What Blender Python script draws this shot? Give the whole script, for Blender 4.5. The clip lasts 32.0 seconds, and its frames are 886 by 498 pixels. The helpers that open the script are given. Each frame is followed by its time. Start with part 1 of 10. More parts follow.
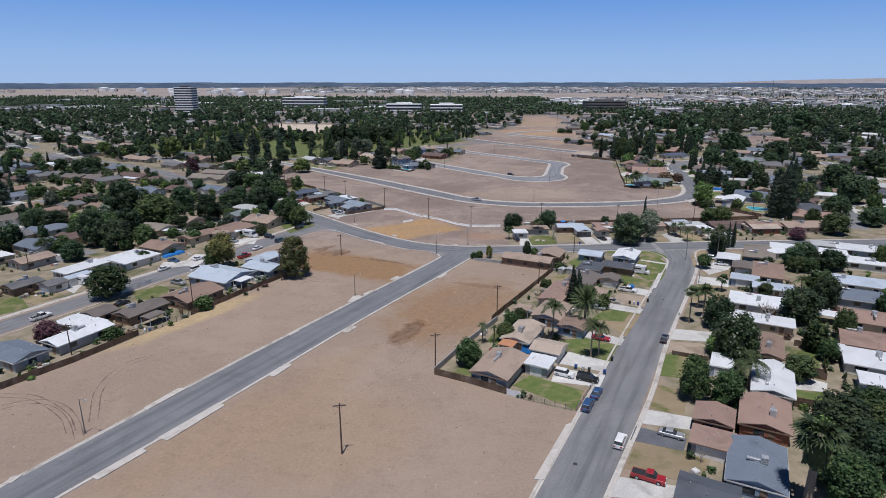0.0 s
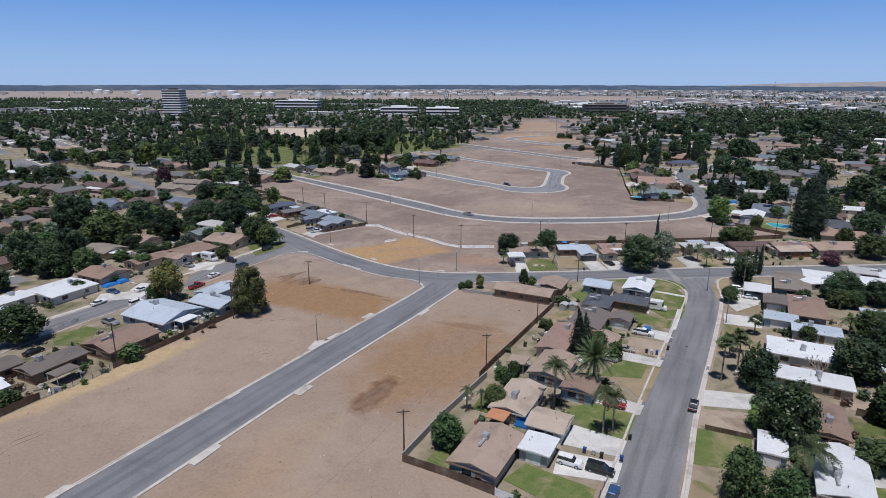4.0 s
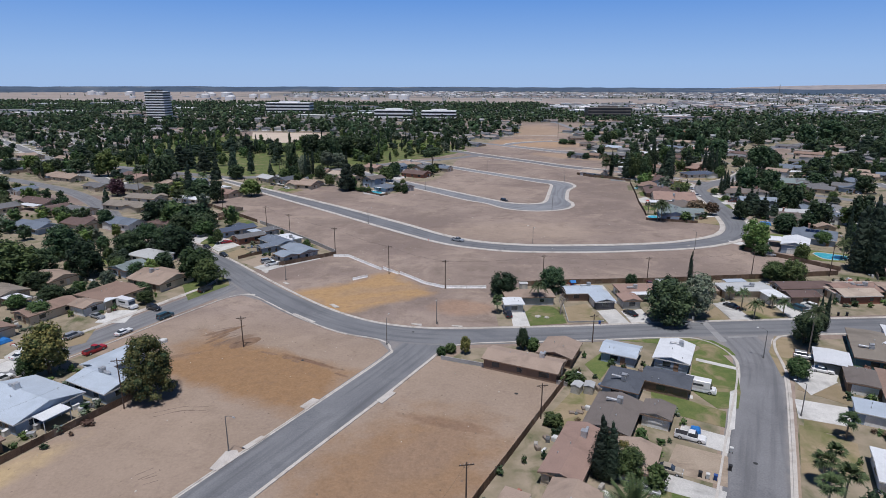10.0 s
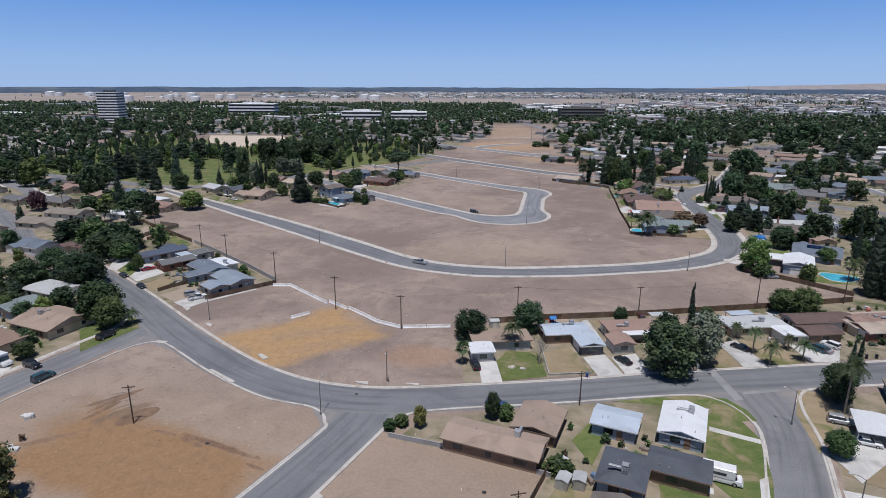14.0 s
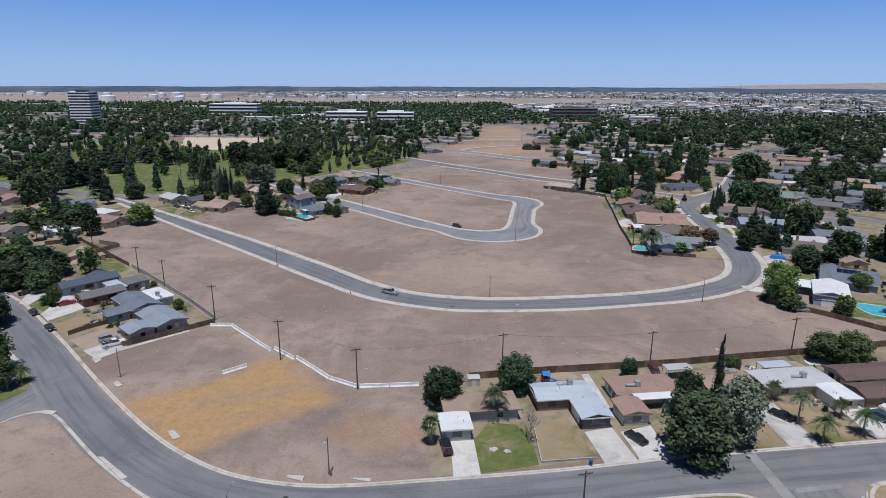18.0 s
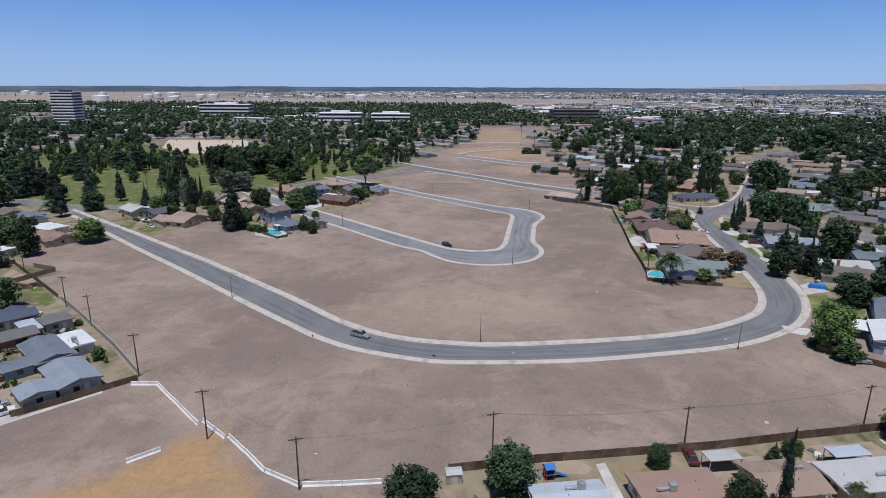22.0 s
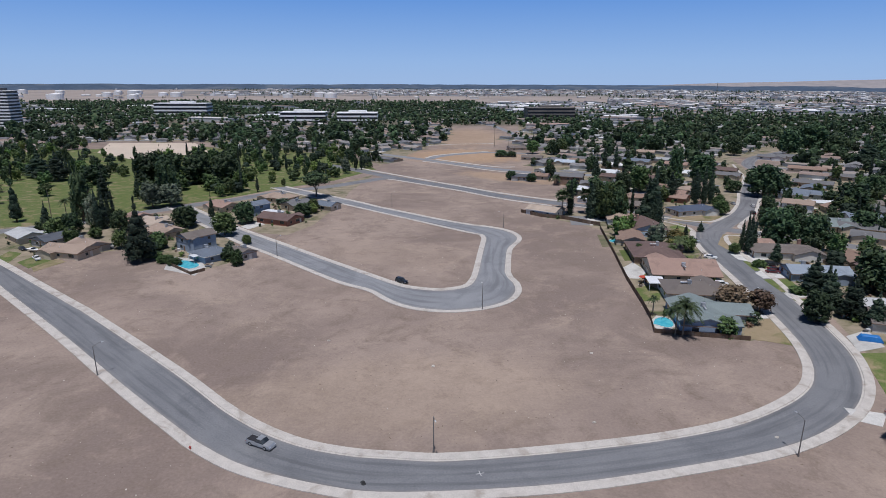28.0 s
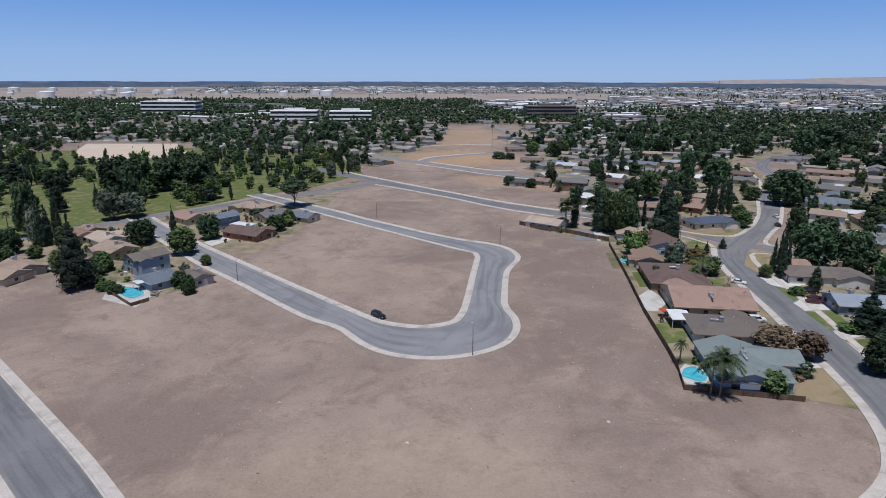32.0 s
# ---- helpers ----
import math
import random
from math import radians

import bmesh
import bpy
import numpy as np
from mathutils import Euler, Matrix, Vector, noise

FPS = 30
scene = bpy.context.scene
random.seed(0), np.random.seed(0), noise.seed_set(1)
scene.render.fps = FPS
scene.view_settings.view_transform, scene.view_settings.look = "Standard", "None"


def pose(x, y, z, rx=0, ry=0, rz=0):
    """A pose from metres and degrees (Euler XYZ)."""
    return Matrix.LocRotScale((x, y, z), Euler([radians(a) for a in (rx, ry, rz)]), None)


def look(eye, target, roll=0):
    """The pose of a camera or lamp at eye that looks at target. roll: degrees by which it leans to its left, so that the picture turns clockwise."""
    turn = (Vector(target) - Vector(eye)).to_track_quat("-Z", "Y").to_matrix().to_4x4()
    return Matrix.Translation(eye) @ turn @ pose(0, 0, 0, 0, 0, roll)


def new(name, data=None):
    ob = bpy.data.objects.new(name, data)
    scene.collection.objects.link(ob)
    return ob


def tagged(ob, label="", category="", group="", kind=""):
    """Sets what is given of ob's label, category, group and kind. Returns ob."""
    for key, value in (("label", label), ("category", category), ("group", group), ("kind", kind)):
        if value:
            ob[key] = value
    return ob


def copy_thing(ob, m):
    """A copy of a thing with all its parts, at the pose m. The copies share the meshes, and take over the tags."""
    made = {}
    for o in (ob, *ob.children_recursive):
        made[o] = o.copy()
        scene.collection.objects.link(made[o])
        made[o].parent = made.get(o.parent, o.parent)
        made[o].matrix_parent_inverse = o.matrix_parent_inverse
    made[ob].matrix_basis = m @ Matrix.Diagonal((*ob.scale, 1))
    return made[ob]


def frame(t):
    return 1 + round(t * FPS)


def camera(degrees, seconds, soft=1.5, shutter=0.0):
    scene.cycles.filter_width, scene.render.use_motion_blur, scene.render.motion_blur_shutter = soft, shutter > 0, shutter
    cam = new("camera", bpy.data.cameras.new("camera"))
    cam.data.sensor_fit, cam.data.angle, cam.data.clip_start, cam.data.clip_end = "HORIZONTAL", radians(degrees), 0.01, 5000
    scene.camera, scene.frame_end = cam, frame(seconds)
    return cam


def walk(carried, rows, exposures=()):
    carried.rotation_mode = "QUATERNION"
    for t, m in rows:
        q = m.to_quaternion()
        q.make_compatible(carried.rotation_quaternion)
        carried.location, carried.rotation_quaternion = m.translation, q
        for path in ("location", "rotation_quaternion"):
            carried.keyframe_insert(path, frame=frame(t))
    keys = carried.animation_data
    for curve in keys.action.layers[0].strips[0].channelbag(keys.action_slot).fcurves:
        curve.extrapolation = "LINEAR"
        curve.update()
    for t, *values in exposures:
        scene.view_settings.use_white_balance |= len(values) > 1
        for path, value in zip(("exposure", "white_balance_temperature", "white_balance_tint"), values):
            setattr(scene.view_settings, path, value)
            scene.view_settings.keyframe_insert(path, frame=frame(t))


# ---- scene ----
cam = camera(73.5, 32.0, soft=0.5)
PATH = [
    (0, (5.231, 0.501, 66.085), (5.166, 2.422, 65.531), 0.0),
    (1, (6.378, 8.548, 66.028), (6.315, 10.47, 65.477), 0.0),
    (2, (7.436, 16.494, 65.987), (7.374, 18.417, 65.439), 0.1),
    (3, (8.359, 24.466, 66.042), (8.298, 26.388, 65.494), 0.1),
    (3.5, (8.757, 28.503, 66.061), (8.696, 30.426, 65.514), 0.1),
    (5.5, (10.465, 44.415, 65.984), (10.406, 46.338, 65.439), 0.1),
    (6, (10.894, 48.444, 65.984), (10.835, 50.368, 65.44), 0.1),
    (7, (11.629, 56.502, 65.985), (11.571, 58.427, 65.442), 0.2),
    (8, (12.502, 64.534, 65.987), (12.443, 66.459, 65.446), 0.1),
    (9, (13.229, 72.604, 65.989), (13.17, 74.529, 65.449), 0.2),
    (10, (14.105, 80.748, 65.961), (14.045, 82.672, 65.421), 0.2),
    (11, (15.184, 89.125, 65.881), (15.122, 91.05, 65.342), 0.2),
    (12, (16.176, 97.575, 65.793), (16.122, 99.5, 65.255), 0.2),
    (13, (17.299, 106.061, 65.73), (17.29, 107.987, 65.192), 0.2),
    (14, (18.606, 114.31, 65.68), (18.631, 116.236, 65.141), 0.2),
    (14.5, (19.353, 118.472, 65.665), (19.388, 120.398, 65.126), 0.2),
    (16.5, (22.299, 135.178, 65.691), (22.351, 137.103, 65.15), 0.2),
    (17, (23.097, 139.377, 65.707), (23.15, 141.302, 65.166), 0.2),
    (18, (24.723, 147.743, 65.741), (24.776, 149.668, 65.2), 0.2),
    (19, (26.279, 156.125, 65.772), (26.332, 158.05, 65.232), 0.3),
    (20, (27.764, 164.446, 65.736), (27.818, 166.372, 65.197), 0.3),
    (21, (29.193, 172.996, 65.686), (29.247, 174.921, 65.146), 0.3),
    (22, (30.522, 181.436, 65.645), (30.576, 183.361, 65.105), 0.3),
    (23, (31.907, 189.851, 65.62), (31.98, 191.775, 65.08), 0.2),
    (24, (33.344, 198.041, 65.508), (33.454, 199.963, 64.965), 0.2),
    (25, (34.877, 206.326, 65.49), (35.0, 208.247, 64.947), 0.1),
    (25.5, (35.578, 210.346, 65.485), (35.706, 212.266, 64.941), 0.2),
    (27.5, (38.721, 226.622, 65.431), (38.853, 228.541, 64.884), 0.2),
    (28, (39.581, 230.76, 65.42), (39.714, 232.679, 64.872), 0.2),
    (29, (41.339, 239.006, 65.411), (41.472, 240.925, 64.862), 0.2),
    (30, (43.055, 246.959, 65.37), (43.188, 248.877, 64.819), 0.2),
    (31, (44.601, 254.77, 65.379), (44.735, 256.687, 64.825), 0.2),
    (32, (45.936, 262.44, 65.353), (46.072, 264.357, 64.797), 0.2),
]
walk(cam, [(t, look(eye, target, roll)) for t, eye, target, roll in PATH], [(0, -0.42, 6060, 14), (18, -0.42, 6060, 14), (26, -0.47, 6040, 14), (32, -0.47, 6040, 14)])

from mathutils.geometry import tessellate_polygon

# ---------- world, sun ----------
SUN_EL, SUN_AZ = 75.0, 260.0      # degrees; azimuth of the sun seen from the ground, counter-clockwise from +x
world = bpy.data.worlds.new("sky")
scene.world = world
world.use_nodes = True
wn = world.node_tree
sky = wn.nodes.new("ShaderNodeTexSky")
sky.sky_type = "NISHITA"
sky.sun_disc = False
sky.sun_elevation = radians(SUN_EL)
sky.sun_rotation = radians(90 - SUN_AZ)
sky.altitude = 120
sky.air_density = 1.0
sky.dust_density = 0.1
sky.ozone_density = 3.0
sky_gain = wn.nodes.new("ShaderNodeVectorMath")
sky_gain.operation = "SCALE"
sky_gain.inputs["Scale"].default_value = 0.08
wn.links.new(sky.outputs[0], sky_gain.inputs[0])
# clear-day gradient from the pale horizon to the blue overhead, blended with the sky model
coord = wn.nodes.new("ShaderNodeTexCoord")
sep = wn.nodes.new("ShaderNodeSeparateXYZ")
wn.links.new(coord.outputs["Generated"], sep.inputs[0])
grad = wn.nodes.new("ShaderNodeValToRGB")
wn.links.new(sep.outputs["Z"], grad.inputs[0])
for pos, c in ((0.0, (0.44, 0.68, 1.04)), (0.03, (0.40, 0.65, 1.05)), (0.14, (0.14, 0.385, 0.93)), (0.35, (0.035, 0.09, 0.23)), (1.0, (0.014, 0.04, 0.11))):
    el = grad.color_ramp.elements.new(pos) if 0 < pos < 1 else grad.color_ramp.elements[0 if pos == 0 else -1]
    el.color = (*c, 1)
blend = wn.nodes.new("ShaderNodeMix")
blend.data_type = "RGBA"
blend.inputs[0].default_value = 0.85
wn.links.new(sky_gain.outputs[0], blend.inputs[6])
wn.links.new(grad.outputs[0], blend.inputs[7])
wn.links.new(blend.outputs[2], wn.nodes["Background"].inputs[0])
wn.nodes["Background"].inputs[1].default_value = 1.0
sun = new("sun", bpy.data.lights.new("sun", "SUN"))
sun.data.energy = 5.0
sun.data.angle = radians(0.55)
sun.data.color = (1.0, 0.96, 0.9)
ce, se = math.cos(radians(SUN_EL)), math.sin(radians(SUN_EL))
SUN_DIR = Vector((math.cos(radians(SUN_AZ)) * ce, math.sin(radians(SUN_AZ)) * ce, se))
sun.matrix_world = look(SUN_DIR * 300, (0, 0, 0))



# ---------- materials ----------
def link(nt, a, b):
    nt.links.new(a, b)


def base_mat(name, rough=0.8, metal=0.0, spec=0.3):
    m = bpy.data.materials.new(name)
    m.use_nodes = True
    nt = m.node_tree
    b = nt.nodes["Principled BSDF"]
    b.inputs["Roughness"].default_value = rough
    b.inputs["Metallic"].default_value = metal
    b.inputs["Specular IOR Level"].default_value = spec
    return m, nt, b


def rgba(c):
    return (c[0], c[1], c[2], 1.0)


def noise_fac(nt, scale, detail=4.0, rough=0.55, lo=0.35, hi=0.65, distort=0.0):
    """Noise in world metres (cycles a metre), stretched from lo..hi to 0..1."""
    g = nt.nodes.new("ShaderNodeNewGeometry")
    n = nt.nodes.new("ShaderNodeTexNoise")
    n.inputs["Scale"].default_value = scale
    n.inputs["Detail"].default_value = detail
    n.inputs["Roughness"].default_value = rough
    n.inputs["Distortion"].default_value = distort
    link(nt, g.outputs["Position"], n.inputs["Vector"])
    r = nt.nodes.new("ShaderNodeMapRange")
    r.inputs["From Min"].default_value = lo
    r.inputs["From Max"].default_value = hi
    link(nt, n.outputs["Fac"], r.inputs["Value"])
    return r.outputs["Result"]


def mix(nt, fac, a, b, kind="MIX"):
    n = nt.nodes.new("ShaderNodeMix")
    n.data_type = "RGBA"
    n.blend_type = kind
    for sock, v in ((n.inputs[0], fac), (n.inputs[6], a), (n.inputs[7], b)):
        if isinstance(v, tuple):
            sock.default_value = rgba(v)
        elif isinstance(v, (int, float)):
            sock.default_value = v
        else:
            link(nt, v, sock)
    return n.outputs[2]


def maths(nt, op, a, b=None):
    n = nt.nodes.new("ShaderNodeMath")
    n.operation = op
    for sock, v in zip(n.inputs, (a, b)):
        if v is None:
            continue
        if isinstance(v, (int, float)):
            sock.default_value = v
        else:
            link(nt, v, sock)
    return n.outputs[0]


def bump(nt, b, height, strength=0.4, dist=0.05):
    n = nt.nodes.new("ShaderNodeBump")
    n.inputs["Strength"].default_value = strength
    n.inputs["Distance"].default_value = dist
    link(nt, height, n.inputs["Height"])
    link(nt, n.outputs[0], b.inputs["Normal"])


def varied(name, c1, c2, big=0.3, fine=4.0, rough=0.85, per_object=0.0, bumps=0.3, c3=None, metal=0.0, spec=0.3, dist=0.03):
    """Two-scale variation between c1 and c2, with stains of c3, and a change of value from object to object."""
    m, nt, b = base_mat(name, rough, metal, spec)
    col = mix(nt, noise_fac(nt, big), c1, c2)
    fn = noise_fac(nt, fine, 3.0, 0.6, 0.3, 0.7)
    col = mix(nt, 0.35, col, mix(nt, fn, tuple(v * 0.7 for v in c1), tuple(min(1, v * 1.25) for v in c2)))
    if c3:
        col = mix(nt, noise_fac(nt, big * 0.45, 5.0, 0.6, 0.52, 0.68, 0.6), col, c3)
    if per_object:
        oi = nt.nodes.new("ShaderNodeObjectInfo")
        v = maths(nt, "MULTIPLY_ADD", oi.outputs["Random"], per_object)
        v.node.inputs[2].default_value = 1 - per_object / 2
        hsv = nt.nodes.new("ShaderNodeHueSaturation")
        link(nt, v, hsv.inputs["Value"])
        link(nt, col, hsv.inputs["Color"])
        col = hsv.outputs[0]
    link(nt, col, b.inputs["Base Color"])
    if bumps:
        bump(nt, b, fn, bumps, dist)
    return m


def ellipse(nt, cx, cy, rx, ry, ang, soft=0.35, wobble=0.5, freq=0.06, square=False):
    """1 inside an uneven oval patch on the ground, 0 outside."""
    g = nt.nodes.new("ShaderNodeNewGeometry")
    mp = nt.nodes.new("ShaderNodeMapping")
    mp.vector_type = "TEXTURE"
    mp.inputs["Location"].default_value = (cx, cy, 0)
    mp.inputs["Rotation"].default_value = (0, 0, radians(ang))
    mp.inputs["Scale"].default_value = (rx, ry, 1000)
    link(nt, g.outputs["Position"], mp.inputs["Vector"])
    ln = nt.nodes.new("ShaderNodeVectorMath")
    ln.operation = "LENGTH"
    link(nt, mp.outputs[0], ln.inputs[0])
    reach = ln.outputs["Value"]
    if square:
        ab = nt.nodes.new("ShaderNodeVectorMath")
        ab.operation = "ABSOLUTE"
        link(nt, mp.outputs[0], ab.inputs[0])
        sp = nt.nodes.new("ShaderNodeSeparateXYZ")
        link(nt, ab.outputs[0], sp.inputs[0])
        reach = maths(nt, "MAXIMUM", sp.outputs["X"], sp.outputs["Y"])
    n = nt.nodes.new("ShaderNodeTexNoise")
    n.inputs["Scale"].default_value = freq
    n.inputs["Detail"].default_value = 6
    n.inputs["Roughness"].default_value = 0.65
    link(nt, g.outputs["Position"], n.inputs["Vector"])
    d = maths(nt, "ADD", reach, maths(nt, "MULTIPLY", maths(nt, "SUBTRACT", n.outputs["Fac"], 0.5), 2 * wobble))
    r = nt.nodes.new("ShaderNodeMapRange")
    r.inputs["From Min"].default_value = 1.0 + soft
    r.inputs["From Max"].default_value = 1.0 - soft
    link(nt, d, r.inputs["Value"])
    return r.outputs["Result"]


def dirt_material():
    m, nt, b = base_mat("bare_dirt", 0.95, 0, 0.15)
    col = mix(nt, noise_fac(nt, 0.016, 6, 0.62, 0.40, 0.60, 0.4), (0.205, 0.159, 0.139), (0.325, 0.256, 0.215))
    col = mix(nt, noise_fac(nt, 0.045, 7, 0.72, 0.5, 0.72, 0.5), col, (0.38, 0.30, 0.243))
    col = mix(nt, noise_fac(nt, 0.11, 7, 0.75, 0.5, 0.72, 0.5), col, (0.18, 0.138, 0.113))
    col = mix(nt, noise_fac(nt, 0.028, 7, 0.75, 0.52, 0.68, 0.6), col, (0.20, 0.156, 0.131))
    # thin pale scrapes and dusty wisps
    col = mix(nt, maths(nt, "MULTIPLY", noise_fac(nt, 0.3, 8, 0.8, 0.56, 0.72, 2.2), 0.32), col, (0.42, 0.335, 0.262))
    # the southern lots are paler and sandier
    col = mix(nt, maths(nt, "MULTIPLY", ellipse(nt, -50, 110, 160, 125, 0, 0.08, 0.1, 0.03), 0.55), col, (0.355, 0.268, 0.192))
    # ploughed or spread soil, orange to brown
    for cx, cy, rx, ry, ang, c, k in (
        (-35, 207, 25, 11, -24, (0.275, 0.16, 0.076), 1.0),
        (3, 167, 25, 16, 62, (0.27, 0.165, 0.09), 0.95),
        (-37, 105, 32, 8, 60, (0.34, 0.225, 0.135), 0.5),
        (-20, 100, 18, 14, 40, (0.34, 0.225, 0.14), 0.45),
        (-9.3, 148.1, 7.9, 2.9, 68, (0.15, 0.075, 0.034), 0.95),
        (-17, 262, 18, 13, 38, (0.40, 0.25, 0.115), 1.0),
        (-21, 263, 7, 3.2, 40, (0.34, 0.235, 0.14), 0.5),
        (-8, 266, 10, 3, 15, (0.33, 0.225, 0.14), 0.6),
        (-12, 256, 9, 2.6, 30, (0.34, 0.225, 0.135), 0.5),
        (8, 176, 12, 5, 50, (0.26, 0.175, 0.12), 0.6),
        (-34, 120, 9, 4, 60, (0.28, 0.205, 0.155), 0.6),
        (-50.5, 230, 5, 0.8, 40, (0.17, 0.105, 0.07), 0.9),
        (-45.5, 224, 5.5, 1.6, 42, (0.185, 0.12, 0.08), 0.8),
        (-22, 212, 8, 0.7, -26, (0.16, 0.09, 0.055), 0.9),
        (-56, 214, 6, 0.9, 28, (0.2, 0.125, 0.08), 0.8),
        (12, 186, 9, 1.6, -18, (0.2, 0.12, 0.075), 0.7),
        (-62, 182, 5, 0.8, 20, (0.2, 0.15, 0.115), 0.8),
        (15, 250, 9, 6, 0, (0.36, 0.22, 0.14), 0.6),
        (40, 347, 36, 17, 5, (0.41, 0.318, 0.24), 0.4),
        (35, 455, 27, 17, -30, (0.40, 0.312, 0.245), 0.3),
        (95, 765, 48, 50, 60, (0.46, 0.30, 0.17), 0.7),
        (115, 640, 40, 16, -40, (0.43, 0.30, 0.19), 0.6),
        (118, 950, 40, 110, -8, (0.45, 0.31, 0.19), 0.5),
        (-71.5, 156, 22, 4.2, 60, (0.46, 0.345, 0.19), 0.9),
    ):
        col = mix(nt, maths(nt, "MULTIPLY", ellipse(nt, cx, cy, rx, ry, ang, 0.2, 0.45, 0.09, True) if k >= 1 else ellipse(nt, cx, cy, rx, ry, ang, 0.3, 0.9 if ry < 3 else 0.6, 0.25 if ry < 3 else 0.12), k), col, mix(nt, noise_fac(nt, 0.5, 6, 0.7, 0.35, 0.7, 0.5), tuple(v * 0.88 for v in c), tuple(v * 1.16 for v in c)))
    # the plain beyond: suburb ground with painted shade, grey built-up land, tan fields, woods
    # green-brown set dark so that gaps between far trees look shaded
    col = mix(nt, ellipse(nt, 0, 3400, 6000, 2270, 0, 0.012, 0.012, 0.01, True), col, (0.105, 0.105, 0.075))
    built = mix(nt, noise_fac(nt, 0.005, 6, 0.65, 0.38, 0.62), (0.13, 0.135, 0.13), (0.27, 0.255, 0.24))
    built = mix(nt, noise_fac(nt, 0.0022, 6, 0.6, 0.54, 0.62), built, (0.36, 0.30, 0.255))
    col = mix(nt, ellipse(nt, 2450, 3100, 2100, 1650, 0, 0.06, 0.1, 0.003, True), col, built)
    col = mix(nt, ellipse(nt, 0, 3800, 6000, 1100, 0, 0.06, 0.1, 0.003, True), col, built)
    fields = mix(nt, noise_fac(nt, 0.006, 6, 0.7, 0.4, 0.65), (0.36, 0.31, 0.275), (0.25, 0.22, 0.205))
    col = mix(nt, ellipse(nt, -800, 2370, 1750, 420, 0, 0.05, 0.12, 0.004, True), col, fields)
    col = mix(nt, ellipse(nt, -2900, 3250, 1750, 1290, 0, 0.05, 0.12, 0.003, True), col, fields)
    fine = noise_fac(nt, 1.6, 4, 0.7, 0.3, 0.7)
    col = mix(nt, 0.15, col, mix(nt, fine, (0.10, 0.077, 0.062), (0.5, 0.415, 0.335)))
    col = mix(nt, maths(nt, "MULTIPLY", noise_fac(nt, 0.22, 9, 0.85, 0.52, 0.75, 0.25), 0.5), col, (0.15, 0.112, 0.095))
    # scattered dark clods and pale litter
    col = mix(nt, noise_fac(nt, 0.9, 2, 0.5, 0.70, 0.78), col, (0.17, 0.13, 0.10))
    link(nt, col, b.inputs["Base Color"])
    bump(nt, b, noise_fac(nt, 0.4, 8, 0.75, 0.2, 0.8), 0.12, 0.1)
    return m


def street_material(name, c1, c2, c3):
    """Asphalt with darker wheel paths, dusty edges, patches and fine grit."""
    m, nt, b = base_mat(name, 0.85, 0, 0.3)
    col = mix(nt, noise_fac(nt, 0.1, 5, 0.6, 0.35, 0.65), c1, c2)
    col = mix(nt, noise_fac(nt, 0.05, 6, 0.7, 0.52, 0.66, 0.8), col, c3)
    fine = noise_fac(nt, 3.0, 3.0, 0.6, 0.3, 0.7)
    col = mix(nt, 0.3, col, mix(nt, fine, tuple(v * 0.65 for v in c1), tuple(v * 1.3 for v in c2)))
    uvn = nt.nodes.new("ShaderNodeUVMap")
    sp = nt.nodes.new("ShaderNodeSeparateXYZ")
    link(nt, uvn.outputs[0], sp.inputs[0])
    mp = nt.nodes.new("ShaderNodeMapping")
    mp.inputs["Scale"].default_value = (0.035, 7.0, 1)
    link(nt, uvn.outputs[0], mp.inputs["Vector"])
    n = nt.nodes.new("ShaderNodeTexNoise")
    n.inputs["Scale"].default_value = 1.0
    n.inputs["Detail"].default_value = 4
    link(nt, mp.outputs[0], n.inputs["Vector"])
    band = nt.nodes.new("ShaderNodeMapRange")
    band.inputs["From Min"].default_value = 0.46
    band.inputs["From Max"].default_value = 0.68
    link(nt, n.outputs["Fac"], band.inputs["Value"])
    col = mix(nt, maths(nt, "MULTIPLY", band.outputs[0], 0.6), col, tuple(v * 0.72 for v in c3))
    edge = maths(nt, "ABSOLUTE", maths(nt, "SUBTRACT", sp.outputs["Y"], 0.5))
    dust = nt.nodes.new("ShaderNodeMapRange")
    dust.inputs["From Min"].default_value = 0.40
    dust.inputs["From Max"].default_value = 0.50
    dust.inputs["To Max"].default_value = 0.55
    link(nt, edge, dust.inputs["Value"])
    col = mix(nt, maths(nt, "MULTIPLY", dust.outputs[0], noise_fac(nt, 0.25, 5, 0.7, 0.3, 0.65)), col, (0.33, 0.29, 0.255))
    link(nt, col, b.inputs["Base Color"])
    bump(nt, b, fine, 0.2, 0.03)
    return m


M = {}
M["dirt"] = dirt_material()
M["asphalt"] = street_material("asphalt", (0.160, 0.165, 0.176), (0.205, 0.21, 0.218), (0.13, 0.135, 0.146))
M["old_asphalt"] = street_material("old_asphalt", (0.172, 0.174, 0.182), (0.225, 0.226, 0.232), (0.14, 0.141, 0.15))
M["faded_asphalt"] = street_material("faded_asphalt", (0.215, 0.222, 0.234), (0.265, 0.272, 0.283), (0.175, 0.181, 0.194))
M["kerb"] = varied("kerb_concrete", (0.44, 0.41, 0.375), (0.55, 0.515, 0.47), 0.5, 5.0, 0.9, 0, 0.15, (0.35, 0.31, 0.27))
M["concrete"] = varied("concrete", (0.46, 0.45, 0.43), (0.58, 0.57, 0.54), 0.35, 4.0, 0.88, 0.2, 0.15, (0.36, 0.35, 0.33))
M["yard"] = varied("dry_yard", (0.36, 0.295, 0.225), (0.18, 0.16, 0.10), 0.2, 1.5, 0.95, 0, 0.3, (0.085, 0.10, 0.042))


